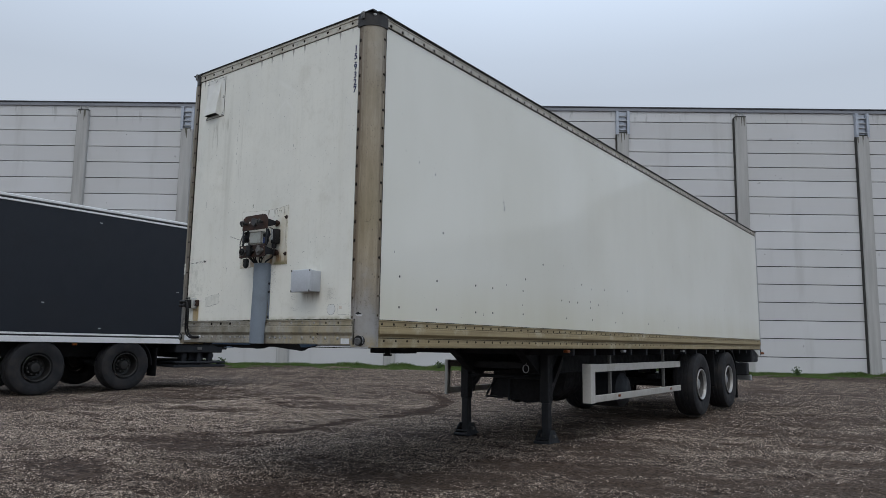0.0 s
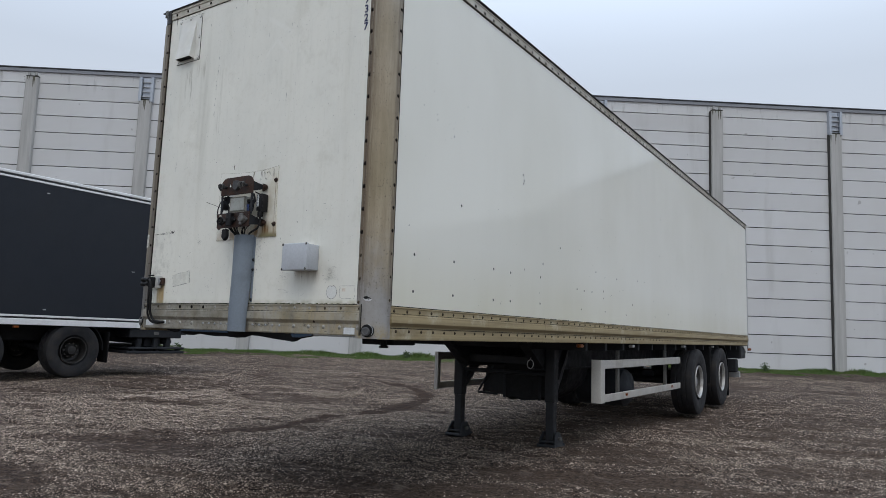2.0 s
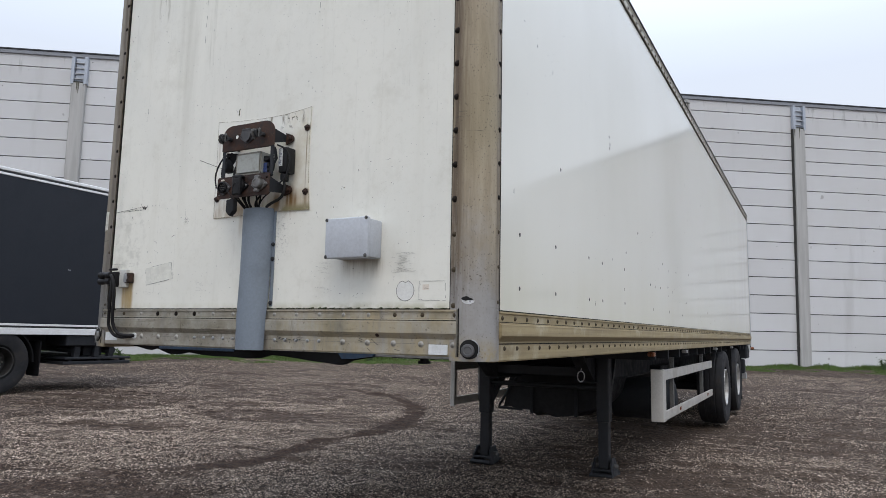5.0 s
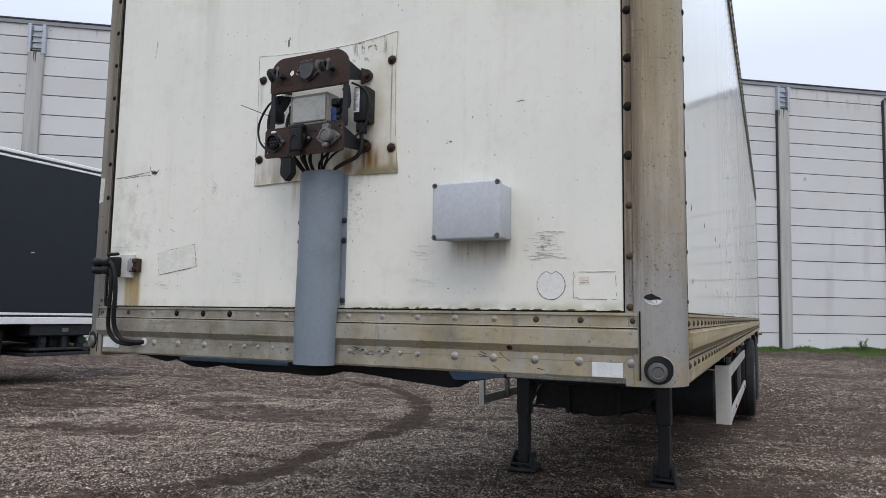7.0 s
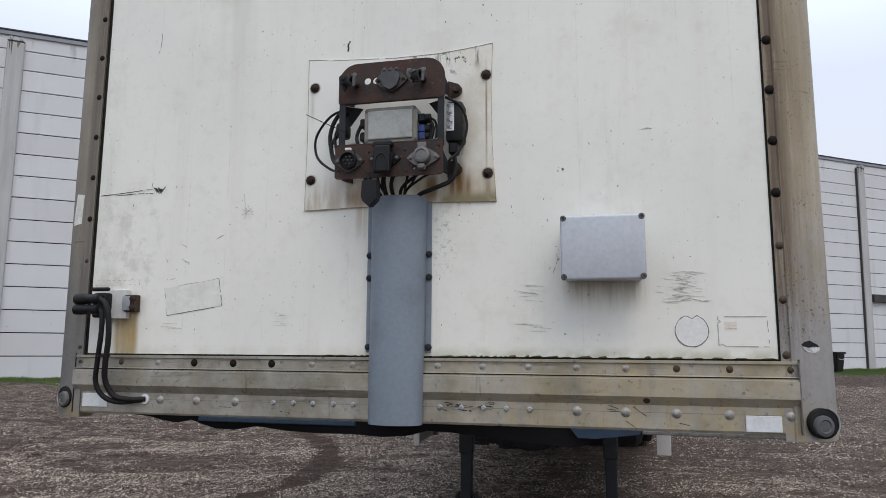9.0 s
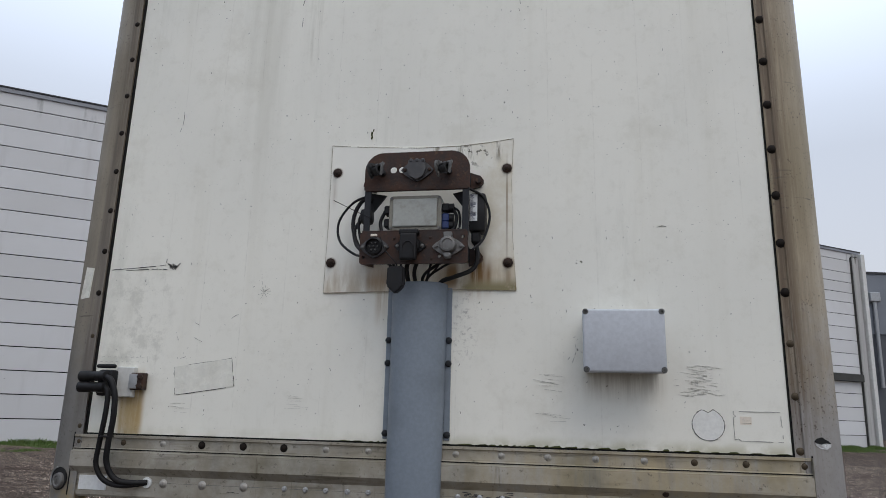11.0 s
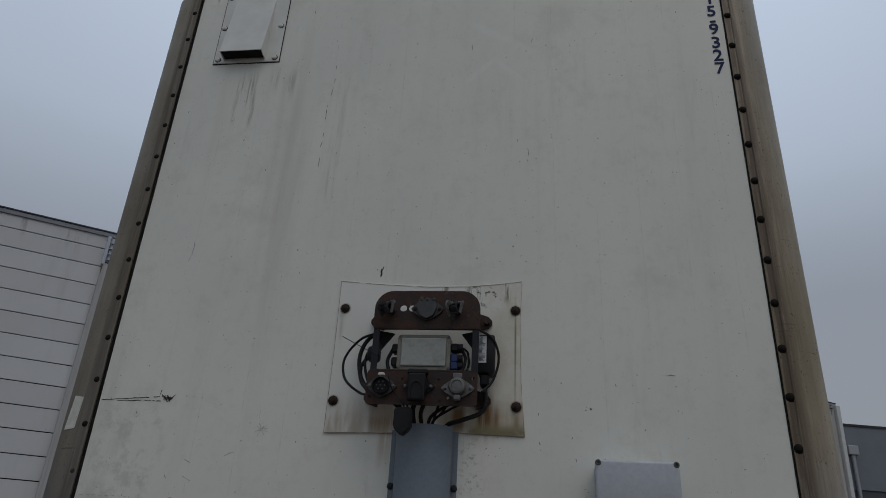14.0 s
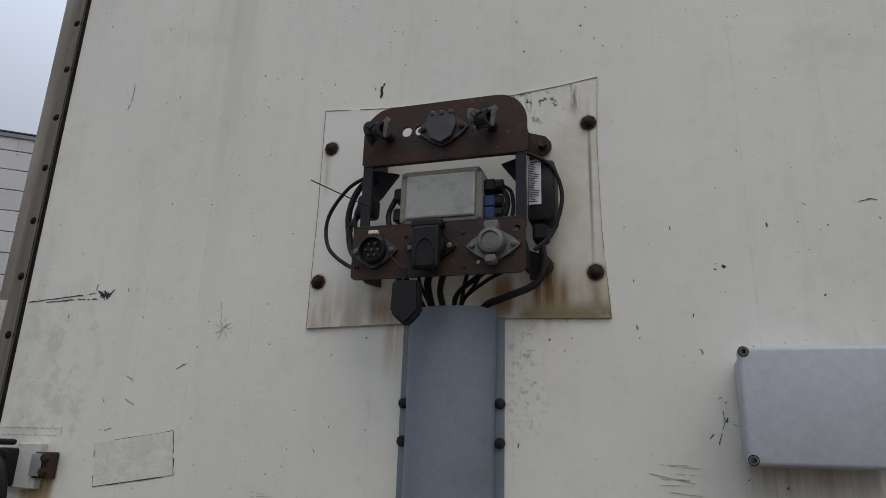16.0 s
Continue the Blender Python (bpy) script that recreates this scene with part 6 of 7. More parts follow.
for x in (-0.163, 0.163):
    bm = boxed(x - 0.0105, x + 0.0105, -0.118, -0.112, 2.18, 2.345, 0.001)
    prism(bm, [(x - 0.003, -0.113, 2.350), (x - 0.003, -0.113, 2.425), (x - 0.003, -0.022, 2.412), (x - 0.003, -0.022, 2.378)], (0.006, 0, 0))
    prism(bm, [(x - 0.003, -0.133, 2.100), (x - 0.003, -0.133, 2.180), (x - 0.003, -0.022, 2.150), (x - 0.003, -0.022, 2.112)], (0.006, 0, 0))
    part("strap", bm, M_BLACK_STEEL, top, "black steel side strap")
    for w in (2.394, 2.130):
        s = 1 if x > 0 else -1
        bm = prism(bmesh.new(), [(x, -0.022, w + 0.03), (x + s * 0.035, -0.022, w + 0.018), (x + s * 0.046, -0.022, w + 0.004), (x + s * 0.046, -0.022, w - 0.008), (x + s * 0.035, -0.022, w - 0.02), (x, -0.022, w - 0.03)], (0, 0.012, 0))
        rod(bm, (x + s * 0.03, -0.020, w - 0.002), (x + s * 0.03, -0.036, w - 0.002), 0.010, 6)
        part("ear", bm, M_RUST, top, "rusty fixing ear with bolt")
    s = 1 if x > 0 else -1
    bm = prism(bmesh.new(), [(x, -0.10, 2.335), (x - s * 0.050, -0.07, 2.335), (x - s * 0.012, -0.07, 2.285), (x, -0.10, 2.25)], (0, 0.01, 0))
    part("gusset", bm, M_BLACK_STEEL, top)

# grey control unit between the plates
unit = part("control_unit", boxed(-0.092, 0.080, -0.098, -0.03, 2.206, 2.321, 0.007, 2), M_UNIT, trailer, "grey control unit with dirty lid", True)
part("lid_rim", plate(rounded(-0.0925, 0.0805, 2.2055, 2.3215, 0.012, 0.012), [], -0.1005, 0.002), M_LID_RIM, unit)
part("lid", boxed(-0.080, 0.068, -0.106, -0.1007, 2.216, 2.311, 0.004, 2), M_UNIT, unit)
for x, w in ((-0.086, 2.314), (0.074, 2.314), (-0.086, 2.213), (0.074, 2.213)):
    part("screw", rod(bmesh.new(), (x, -0.100, w), (x, -0.104, w), 0.0042, 10), M_WORN, unit)
for w in (2.285, 2.250, 2.225):
    bm = boxed(0.081, 0.104, -0.088, -0.05, w - 0.013, w + 0.013, 0.003)
    rod(bm, (0.104, -0.07, w), (0.112, -0.07, w), 0.009, 10)
    part("connector", bm, M_BLUE if w < 2.28 else M_PLASTIC, unit, "blue plug connector" if w < 2.28 else "black plug connector")
    part("plug_collar", rod(bmesh.new(), (0.0945, -0.07, w), (0.118, -0.07, w), 0.0155, 14), M_PLASTIC, unit, "black plug collar")
for w in (2.28, 2.235):
    part("connector", boxed(-0.114, -0.093, -0.088, -0.05, w - 0.015, w + 0.015, 0.004), M_PLASTIC, unit, "black plug connector")
# black module with a printed label
mod = part("module", boxed(0.168, 0.222, -0.075, -0.008, 2.205, 2.335, 0.008, 2), M_PLASTIC, trailer, "black electronic module", True)
part("label", boxed(0.171, 0.196, -0.0775, -0.0752, 2.238, 2.328, 0.0005), M_WHITE, mod, "white printed label")
bm = bmesh.new()
label_r = random.Random(4)
for k in range(22):
    w = 2.324 - 0.0038 * k
    box(bm, 0.1725, 0.1725 + label_r.uniform(0.008, 0.0215), -0.0783, -0.0776, w - 0.0006, w + 0.0006)
part("print", bm, M_INK, mod)
part("plug", boxed(0.176, 0.206, -0.07, -0.03, 2.165, 2.2045, 0.006), M_PLASTIC, mod)


def flange(cx, cz, y, wide, high):
    pts = []
    for a in range(0, 360, 12):
        c, s = math.cos(radians(a)), math.sin(radians(a))
        r = 1.0 / (abs(c) ** 1.25 / wide ** 1.25 + abs(s) ** 1.25 / high ** 1.25) ** 0.8
        pts.append((cx + r * c, y, cz + r * s))
    return prism(bmesh.new(), pts, (0, 0.007, 0))


# sockets: seven-pin, capped black, capped aluminium, and the upper grey one
s7 = part("socket", flange(-0.125, 2.139, -0.1475, 0.048, 0.036), M_GREY_PLUG, low, "open round seven-pin socket")
bm = lathe(bmesh.new(), [(0.027, 0), (0.028, 0.014), (0.0245, 0.016), (0.0235, 0.004), (0.001, 0.004)], (-0.125, -0.147, 2.139), (0, -1, 0), 24)
for k in range(7):
    a = 2 * math.pi * k / 6
    x, w = (0, 0) if k == 6 else (0.013 * math.cos(a), 0.013 * math.sin(a))
    part("pin", rod(bmesh.new(), (-0.125 + x, -0.150, 2.139 + w), (-0.125 + x, -0.160, 2.139 + w), 0.0021, 8), M_WORN, s7, "small metal contact pin")
part("socket_ring", bm, M_PLASTIC, low, "black socket body with pins", True)
part("tag", boxed(-0.137, -0.116, -0.156, -0.147, 2.171, 2.180, 0.002), M_PEACH, low, "torn cream plastic tag")
bm = lathe(bmesh.new(), [(0.032, 0.0), (0.033, 0.018), (0.030, 0.024), (0.012, 0.026)], (-0.009, -0.1405, 2.138), (0, -1, 0), 24)
box(bm, -0.036, 0.018, -0.178, -0.158, 2.090, 2.176, 0.006, 2)
box(bm, -0.040, 0.022, -0.176, -0.146, 2.172, 2.190, 0.005, 2)
hose(bm, [(-0.027, -0.1785, 2.098), (-0.027, -0.1785, 2.128), (-0.020, -0.1785, 2.143), (-0.009, -0.1785, 2.149), (0.002, -0.1785, 2.143), (0.009, -0.1785, 2.128), (0.009, -0.1785, 2.098)], 0.0022, 6, 4)
rod(bm, (-0.042, -0.160, 2.181), (0.024, -0.160, 2.181), 0.004, 8)
part("socket", bm, M_PLASTIC, low, "black socket with its spring cap shut")
part("socket_flange", flange(-0.009, 2.140, -0.1475, 0.052, 0.034), M_PLASTIC, low)
part("socket", flange(0.115, 2.137, -0.1475, 0.052, 0.033), M_ALU_PLUG, low, "worn cast aluminium socket with cap")
bm = lathe(bmesh.new(), [(0.026, 0), (0.027, 0.016), (0.024, 0.024), (0.017, 0.026), (0.016, 0.023), (0.004, 0.024)], (0.115, -0.147, 2.140), (0, -1, 0), 26)
box(bm, 0.101, 0.129, -0.168, -0.148, 2.160, 2.180, 0.003)
box(bm, 0.104, 0.126, -0.172, -0.150, 2.096, 2.112, 0.003)
part("socket_cap", bm, M_ALU_PLUG, low, "round cast cap", True)
part("socket", flange(0.002, 2.402, -0.1275, 0.054, 0.040), M_GREY_PLUG, top, "grey lidded socket")
bm = bmesh.new()
prism(bm, [(-0.025, -0.140, 2.432), (0.027, -0.140, 2.432), (0.034, -0.140, 2.405), (0.024, -0.140, 2.378), (0.002, -0.140, 2.366), (-0.020, -0.140, 2.378), (-0.030, -0.140, 2.405)], (0, 0.012, 0))
for k in (-0.018, 0.002, 0.022):
    box(bm, k - 0.005, k + 0.007, -0.1425, -0.128, 2.425, 2.437, 0.003)
part("socket_cap", bm, M_GREY_PLUG, top, "worn grey lid")
def air_coupling(cx, tilt, wing_mat):
    """A cast claw coupling: pipe stub, hollow ring, ribbed wing seen on edge and a small lever."""
    c = Vector((cx, -0.156, 2.396))
    axis = Vector((math.cos(tilt), -math.sin(tilt), 0.0))
    side = Vector((axis.y, -axis.x, 0.0))
    up = Vector((0, 0, 1))
    bm = rod(bmesh.new(), (cx + 0.009, -0.118, 2.396), (cx + 0.006, -0.152, 2.396), 0.011, 12)
    lathe(bm, [(0.0101, 0.0125), (0.0179, 0.0125), (0.0195, 0.0062), (0.0172, -0.004), (0.0156, -0.014), (0.0094, -0.016), (0.0094, 0.0031)], c, axis, 20, False)
    for a in (20, 100, 190, 280):
        d = side * math.cos(radians(a)) + up * math.sin(radians(a))
        rod(bm, c + d * 0.0164 - axis * 0.0094, c + d * 0.0203 + axis * 0.0109, 0.0035, 6)
    body = part("air_coupling", bm, M_COUPLING, top, "weathered black air-line coupling head", True)
    bm = bmesh.new()
    p = c - axis * 0.0156
    fan = [p + (side * math.cos(radians(a)) + up * math.sin(radians(a))) * (0.0281 + 0.0031 * math.sin(radians(3 * a))) for a in range(-80, 131, 15)] + [p - side * 0.0078]
    prism(bm, fan, axis * -0.005)
    for a in (-60, -20, 20, 60, 100):
        d = side * math.cos(radians(a)) + up * math.sin(radians(a))
        rod(bm, p + d * 0.0062, p + d * 0.0265, 0.0022, 6)
    part("wing", bm, wing_mat, body, "ribbed cast wing", True)
    bm = bmesh.new()
    q = c + axis * 0.0203
    rod(bm, q + up * 0.0156 - axis * 0.0094, q + up * 0.0156 + axis * 0.0094, 0.0047, 10)
    prism(bm, [q + up * 0.0211 + axis * 0.0078, q + up * 0.0078 + axis * 0.0094, q - up * 0.0234 + axis * 0.0031, q - up * 0.0172 - axis * 0.0031, q + up * 0.0109], side * 0.0047)
    part("lever", bm, M_WORN, body, "worn bare lever")


air_coupling(-0.124, radians(35), M_COUPLING)
air_coupling(0.098, radians(25), M_WORN)

for owner, cx, cz, y, half in ((top, 0.002, 2.402, -0.1275, 0.041), (low, -0.009, 2.140, -0.1475, 0.040), (low, 0.115, 2.137, -0.1475, 0.040), (low, -0.125, 2.139, -0.1475, 0.037)):
    for k in (-1, 1):
        bm = lathe(bmesh.new(), [(0.0065, 0), (0.0062, 0.003), (0.0040, 0.005), (0.001, 0.0055)], (cx + k * half, y, cz), (0, -1, 0), 8)
        part("socket_bolt", bm, M_RUST_BOLT if owner is top else M_WORN, owner, "small fixing bolt")
for k, (x, w) in enumerate(((-0.062, 2.168), (0.055, 2.168), (0.150, 2.120), (-0.06, 2.100), (0.06, 2.100))):
    part("plate_screw", lathe(bmesh.new(), [(0.0048, 0), (0.0045, 0.002), (0.001, 0.003)], (x, -0.140, w), (0, -1, 0), 8), M_RUST_BOLT, low)

# cables round the bracket
CABLES = [
    ("cable", 0.0042, [(-0.165, -0.09, 2.330), (-0.228, -0.07, 2.312), (-0.277, -0.06, 2.250), (-0.268, -0.065, 2.180), (-0.208, -0.085, 2.130), (-0.165, -0.12, 2.118)]),
    ("cable", 0.0065, [(-0.19, -0.07, 2.260), (-0.215, -0.075, 2.215), (-0.205, -0.085, 2.165), (-0.17, -0.12, 2.130)]),
    ("cable", 0.0045, [(-0.15, -0.09, 2.32), (-0.20, -0.08, 2.25), (-0.185, -0.09, 2.17), (-0.155, -0.12, 2.15)]),
    ("cable", 0.0042, [(0.17, -0.09, 2.345), (0.216, -0.075, 2.318), (0.236, -0.068, 2.255), (0.218, -0.075, 2.180), (0.185, -0.09, 2.140)]),
    ("cable", 0.0075, [(0.190, -0.05, 2.170), (0.196, -0.055, 2.120), (0.180, -0.06, 2.080), (0.120, -0.062, 2.055), (0.072, -0.040, 2.040), (0.058, -0.020, 1.985)]),
    ("cable", 0.0055, [(0.112, -0.07, 2.285), (0.128, -0.075, 2.255), (0.122, -0.08, 2.215), (0.10, -0.09, 2.19)]),
    ("cable", 0.0050, [(0.112, -0.07, 2.25), (0.120, -0.075, 2.225), (0.110, -0.08, 2.20)]),
    ("cable", 0.0060, [(-0.114, -0.07, 2.28), (-0.128, -0.075, 2.24), (-0.118, -0.085, 2.20)]),
    ("cable", 0.0070, [(-0.125, -0.115, 2.120), (-0.075, -0.095, 2.080), (-0.045, -0.020, 1.985)]),
    ("cable", 0.0075, [(-0.020, -0.105, 2.105), (-0.030, -0.085, 2.070), (-0.022, -0.020, 1.985)]),
    ("cable", 0.0065, [(0.010, -0.105, 2.105), (-0.005, -0.085, 2.065), (0.0, -0.045, 2.015)]),
    ("cable", 0.0070, [(0.115, -0.105, 2.110), (0.070, -0.090, 2.090), (0.030, -0.065, 2.055), (0.022, -0.020, 1.985)]),
    ("cable", 0.0055, [(0.06, -0.09, 2.12), (0.045, -0.085, 2.08), (0.012, -0.020, 1.985)]),
    ("cable", 0.0050, [(-0.05, -0.09, 2.12), (-0.045, -0.08, 2.075), (-0.008, -0.020, 1.985)]),
    ("cord", 0.0022, [(-0.10, -0.170, 2.165), (-0.085, -0.165, 2.125), (-0.050, -0.162, 2.085), (-0.045, -0.155, 2.068)]),
    ("whisker_wire", 0.0013, [(-0.145, -0.12, 2.24), (-0.20, -0.155, 2.262), (-0.255, -0.19, 2.285)]),
    ("cable", 0.0060, [(-0.085, -0.10, 2.110), (-0.060, -0.080, 2.070), (-0.035, -0.022, 1.985)]),
    ("cable", 0.0050, [(0.085, -0.095, 2.105), (0.060, -0.075, 2.075), (0.040, -0.045, 2.045), (0.035, -0.020, 1.985)]),
    ("cable", 0.0050, [(0.135, -0.09, 2.105), (0.085, -0.078, 2.085), (0.048, -0.048, 2.050), (0.045, -0.020, 1.985)]),
    ("cable", 0.0070, [(-0.165, -0.06, 2.345), (-0.205, -0.065, 2.310), (-0.225, -0.065, 2.255), (-0.215, -0.07, 2.190), (-0.18, -0.10, 2.135)]),
    ("cable", 0.0040, [(0.112, -0.07, 2.29), (0.135, -0.072, 2.27), (0.138, -0.075, 2.22), (0.118, -0.085, 2.19)]),
]
for nm, r, pts_c in CABLES:
    if pts_c[-1][2] < 2.0:
        r = 0.75 * r if r < 0.0075 else r
        pts_c = [(0.008 + (x - 0.008) * (0.55 if z < 2.07 and r < 0.007 else 1.0), y, z) for x, y, z in pts_c]
    part(nm, hose(bmesh.new(), pts_c, r, 8, 6), M_PLASTIC, trailer, "black electric cable" if nm == "cable" else "thin black wire", True)
bm = boxed(-0.195, -0.155, -0.10, -0.05, 2.235, 2.285, 0.012, 2)
part("cable_gland", bm, M_PLASTIC, trailer, "black angled cable gland", True)
bm = prism(bmesh.new(), [(-0.072, -0.175, 2.070), (-0.020, -0.175, 2.070), (-0.018, -0.175, 2.010), (-0.036, -0.175, 1.992), (-0.046, -0.175, 1.984), (-0.056, -0.175, 1.992), (-0.074, -0.175, 2.010)], (0, 0.028, 0))
bmesh.ops.bevel(bm, geom=bm.edges[:], offset=0.004, segments=2, affect="EDGES")
part("hanging_cap", bm, M_PLASTIC, trailer, "black socket cap hanging on its cord")

# grey cable cover
def cover_ring(w, half, depth, lift):
    return [(-half * math.cos(a) + 0.001, -lift - depth * math.sin(a) ** 0.8, w) for a in [radians(k) for k in range(0, 181, 12)]]


bm = bmesh.new()
rings = [cover_ring(w, h, d, l) for w, h, d, l in ((2.040, 0.092, 0.072, 0.006), (1.80, 0.090, 0.072, 0.006), (1.565, 0.088, 0.068, 0.016), (1.48, 0.087, 0.062, 0.024), (1.327, 0.086, 0.056, 0.026))]
vr = [[bm.verts.new(p) for p in r] for r in rings]
for a, b in zip(vr, vr[1:]):
    for i in range(len(a) - 1):
        bm.faces.new((a[i], a[i + 1], b[i + 1], b[i]))
bmesh.ops.recalc_face_normals(bm, faces=bm.faces[:])
bmesh.ops.solidify(bm, geom=bm.faces[:], thickness=0.004)
cover = part("cable_cover", bm, M_COVER, trailer, "curved blue-grey cable cover", True)
for s in (-1, 1):
    part("cover_flange", boxed(s * 0.088, s * 0.108, -0.006, -0.0006, 1.545, 2.030, 0.001), M_COVER, cover)
    for w in (1.857, 1.783, 1.562):
        bm = lathe(bmesh.new(), [(0.011, 0), (0.011, 0.003), (0.008, 0.008), (0.002, 0.010)], (s * 0.100, -0.006, w), (0, -1, 0), 10)
        part("screw", bm, M_BLACK_STEEL, cover, "black screw")

# pale grey junction box
jb = part("junction_box", boxed(0.528, 0.753, -0.104, -0.0005, 1.761, 1.936, 0.008, 2), M_BOX, trailer, "pale grey plastic junction box", True)
part("lid", boxed(0.522, 0.759, -0.128, -0.1045, 1.755, 1.942, 0.008, 3), M_BOX, jb, "", True)
for x, w in ((0.531, 1.934), (0.750, 1.934), (0.531, 1.764), (0.750, 1.764)):
    bm = lathe(bmesh.new(), [(0.0072, 0), (0.0072, 0.0018), (0.0048, 0.0020), (0.0042, 0.001)], (x, -0.128, w), (0, -1, 0), 14)
    part("screw_well", lathe(bmesh.new(), [(0.0086, 0), (0.0085, 0.0012), (0.0070, 0.0012)], (x, -0.1278, w), (0, -1, 0), 16), M_SEAM, jb, "dark dirty ring round the screw")
    part("screw", bm, M_WORN, jb, "slotted screw")

# roof ventilator
vent = part("vent_plate", boxed(-1.036, -0.738, -0.0065, -0.0005, 3.577, 3.978, 0.002), M_VENT, trailer, "white sheet-metal ventilator")
bm = bmesh.new()
hood = [(-0.988, -0.007, 3.938), (-0.800, -0.007, 3.938), (-0.800, -0.058, 3.600), (-0.800, -0.007, 3.590), (-0.988, -0.007, 3.590), (-0.988, -0.058, 3.600)]
v = [bm.verts.new(p) for p in hood]
for f in ((0, 1, 2, 5), (1, 2, 3), (0, 5, 4)):
    bm.faces.new([v[i] for i in f])
bmesh.ops.recalc_face_normals(bm, faces=bm.faces[:])
bmesh.ops.solidify(bm, geom=bm.faces[:], thickness=0.003)
part("gasket", boxed(-1.0395, -0.7345, -0.0025, -0.0004, 3.5735, 3.9815), M_SEAM, vent, "black gap round the plate")
part("hood", bm, M_VENT, vent, "wedge-shaped hood open below")
part("opening", boxed(-0.9845, -0.8035, -0.0535, -0.0068, 3.5995, 3.604), M_HOLE, vent, "dark opening")
for x, w in ((-1.018, 3.955), (-0.885, 3.962), (-0.757, 3.958), (-1.018, 3.775), (-0.755, 3.775), (-1.016, 3.596), (-0.757, 3.596)):
    part("washer", lathe(bmesh.new(), [(0.0135, 0), (0.0125, 0.0012), (0.002, 0.0014)], (x, -0.0066, w), (0, -1, 0), 14), M_SEAM, vent, "black sealing ring")
    part("rivet", lathe(bmesh.new(), [(0.0105, 0), (0.0095, 0.004), (0.004, 0.006)], (x, -0.0078, w), (0, -1, 0), 12), M_VENT, vent)

# fleet number down the panel's edge
def letters(chars, size, depth=0.0008):
    """Upright characters facing -y, one by one at (x, z)."""
    bm = bmesh.new()
    deps = bpy.context.evaluated_depsgraph_get()
    for ch, x, z, sc in chars:
        cu = bpy.data.curves.new("glyph", "FONT")
        cu.body, cu.size, cu.align_x, cu.align_y, cu.extrude, cu.resolution_u = ch, size * sc, "CENTER", "CENTER", depth, 3
        cu.offset = 0.0012
        ob = new("glyph", cu)
        deps = bpy.context.evaluated_depsgraph_get()
        m = bpy.data.meshes.new_from_object(ob.evaluated_get(deps))
        m.transform(Matrix.Translation((x, 0, z)) @ Matrix.Rotation(radians(90), 4, "X"))
        bm.from_mesh(m)
        bpy.data.objects.remove(ob)
        bpy.data.meshes.remove(m)
        bpy.data.curves.remove(cu)
    return bm


fleet = letters([("1", 1.073, 3.806, 1), ("5", 1.073, 3.739, 1), ("-", 1.073, 3.692, 1), ("9", 1.073, 3.644, 1), ("3", 1.073, 3.575, 1), ("2", 1.073, 3.510, 1), ("7", 1.073, 3.447, 1)], 0.078)
bmesh.ops.translate(fleet, vec=(0, -0.0012, 0), verts=fleet.verts[:])
part("fleet_number", fleet, M_INK, trailer, "dark blue fleet number 15-9327")


# marks on the front panel: tape, outlines of old stickers, scratches
WORN = random.Random(31)


def stroke(bm, a, b, width, y=-0.0012):
    d = Vector((b[0] - a[0], 0, b[1] - a[1]))
    if d.length < 1e-6:
        return
    d.normalize()
    q = Vector((-d.z, 0, d.x)) * width / 2
    p0, p1 = Vector((a[0], y, a[1])), Vector((b[0], y, b[1]))
    n = max(1, min(8, int((p1 - p0).length / 0.007)))
    cuts = [p0.lerp(p1, k / n) + q * (WORN.uniform(-0.5, 0.5) if 0 < k < n else 0.0) for k in range(n + 1)]
    wide = [WORN.uniform(0.35, 1.0) for _ in cuts]
    for k in range(n):
        if n < 3 or WORN.random() > 0.16:
            prism(bm, [cuts[k] - q * wide[k], cuts[k + 1] - q * wide[k + 1], cuts[k + 1] + q * wide[k + 1], cuts[k] + q * wide[k]], (0, 0.0008, 0))


def stroke_set(name, segs, width, label, material=None):
    bm = bmesh.new()
    for a, b in segs:
        stroke(bm, a, b, width)
    return tagged(part(name, bm, material or M_MARK, trailer, label), kind="stuff")


tape = [(-0.858, 1.761), (-0.649, 1.792), (-0.634, 1.699), (-0.845, 1.667)]
part("tape", plate(tape, [], -0.0015, 0.0012), M_TAPE, trailer, "wrinkled clear tape")
stroke_set("tape_edge", [(tape[i], tape[(i + 1) % 4]) for i in range(4)], 0.0042, "dirty tape edge")
ring = [(0.885 + 0.045 * math.cos(a), 1.614 + 0.045 * math.sin(a)) for a in [radians(k) for k in range(112, 432, 10)]] + [(0.885 + 0.016, 1.657), (0.885 + 0.002, 1.648), (0.885 - 0.012, 1.655), (0.885 - 0.017, 1.656)]
part("round_sticker", plate(ring, [], -0.0013, 0.001), M_STICKER, trailer, "bleached round sticker")
stroke_set("sticker_outline", list(zip(ring, ring[1:] + ring[:1])), 0.0058, "dark outline of a round sticker")
sq = [(0.958, 1.655), (1.088, 1.654), (1.091, 1.569), (0.975, 1.570), (0.967, 1.576), (0.957, 1.573), (0.957, 1.636), (0.964, 1.641), (0.957, 1.646)]
stroke_set("sticker_outline", list(zip(sq, sq[1:] + sq[:1])), 0.0026, "outline of a removed square sticker", M_FAINT)
part("print_patch", boxed(0.975, 1.007, -0.0012, -0.0004, 1.617, 1.640), M_PEACH, trailer, "pale orange faded print")
stroke_set("faded_print", [((0.978, 1.633), (1.005, 1.634)), ((0.978, 1.627), (1.004, 1.628)), ((0.978, 1.621), (1.006, 1.621))], 0.0016, "faded brown print", M_EDGE)
rs = random.Random(9)
segs = []
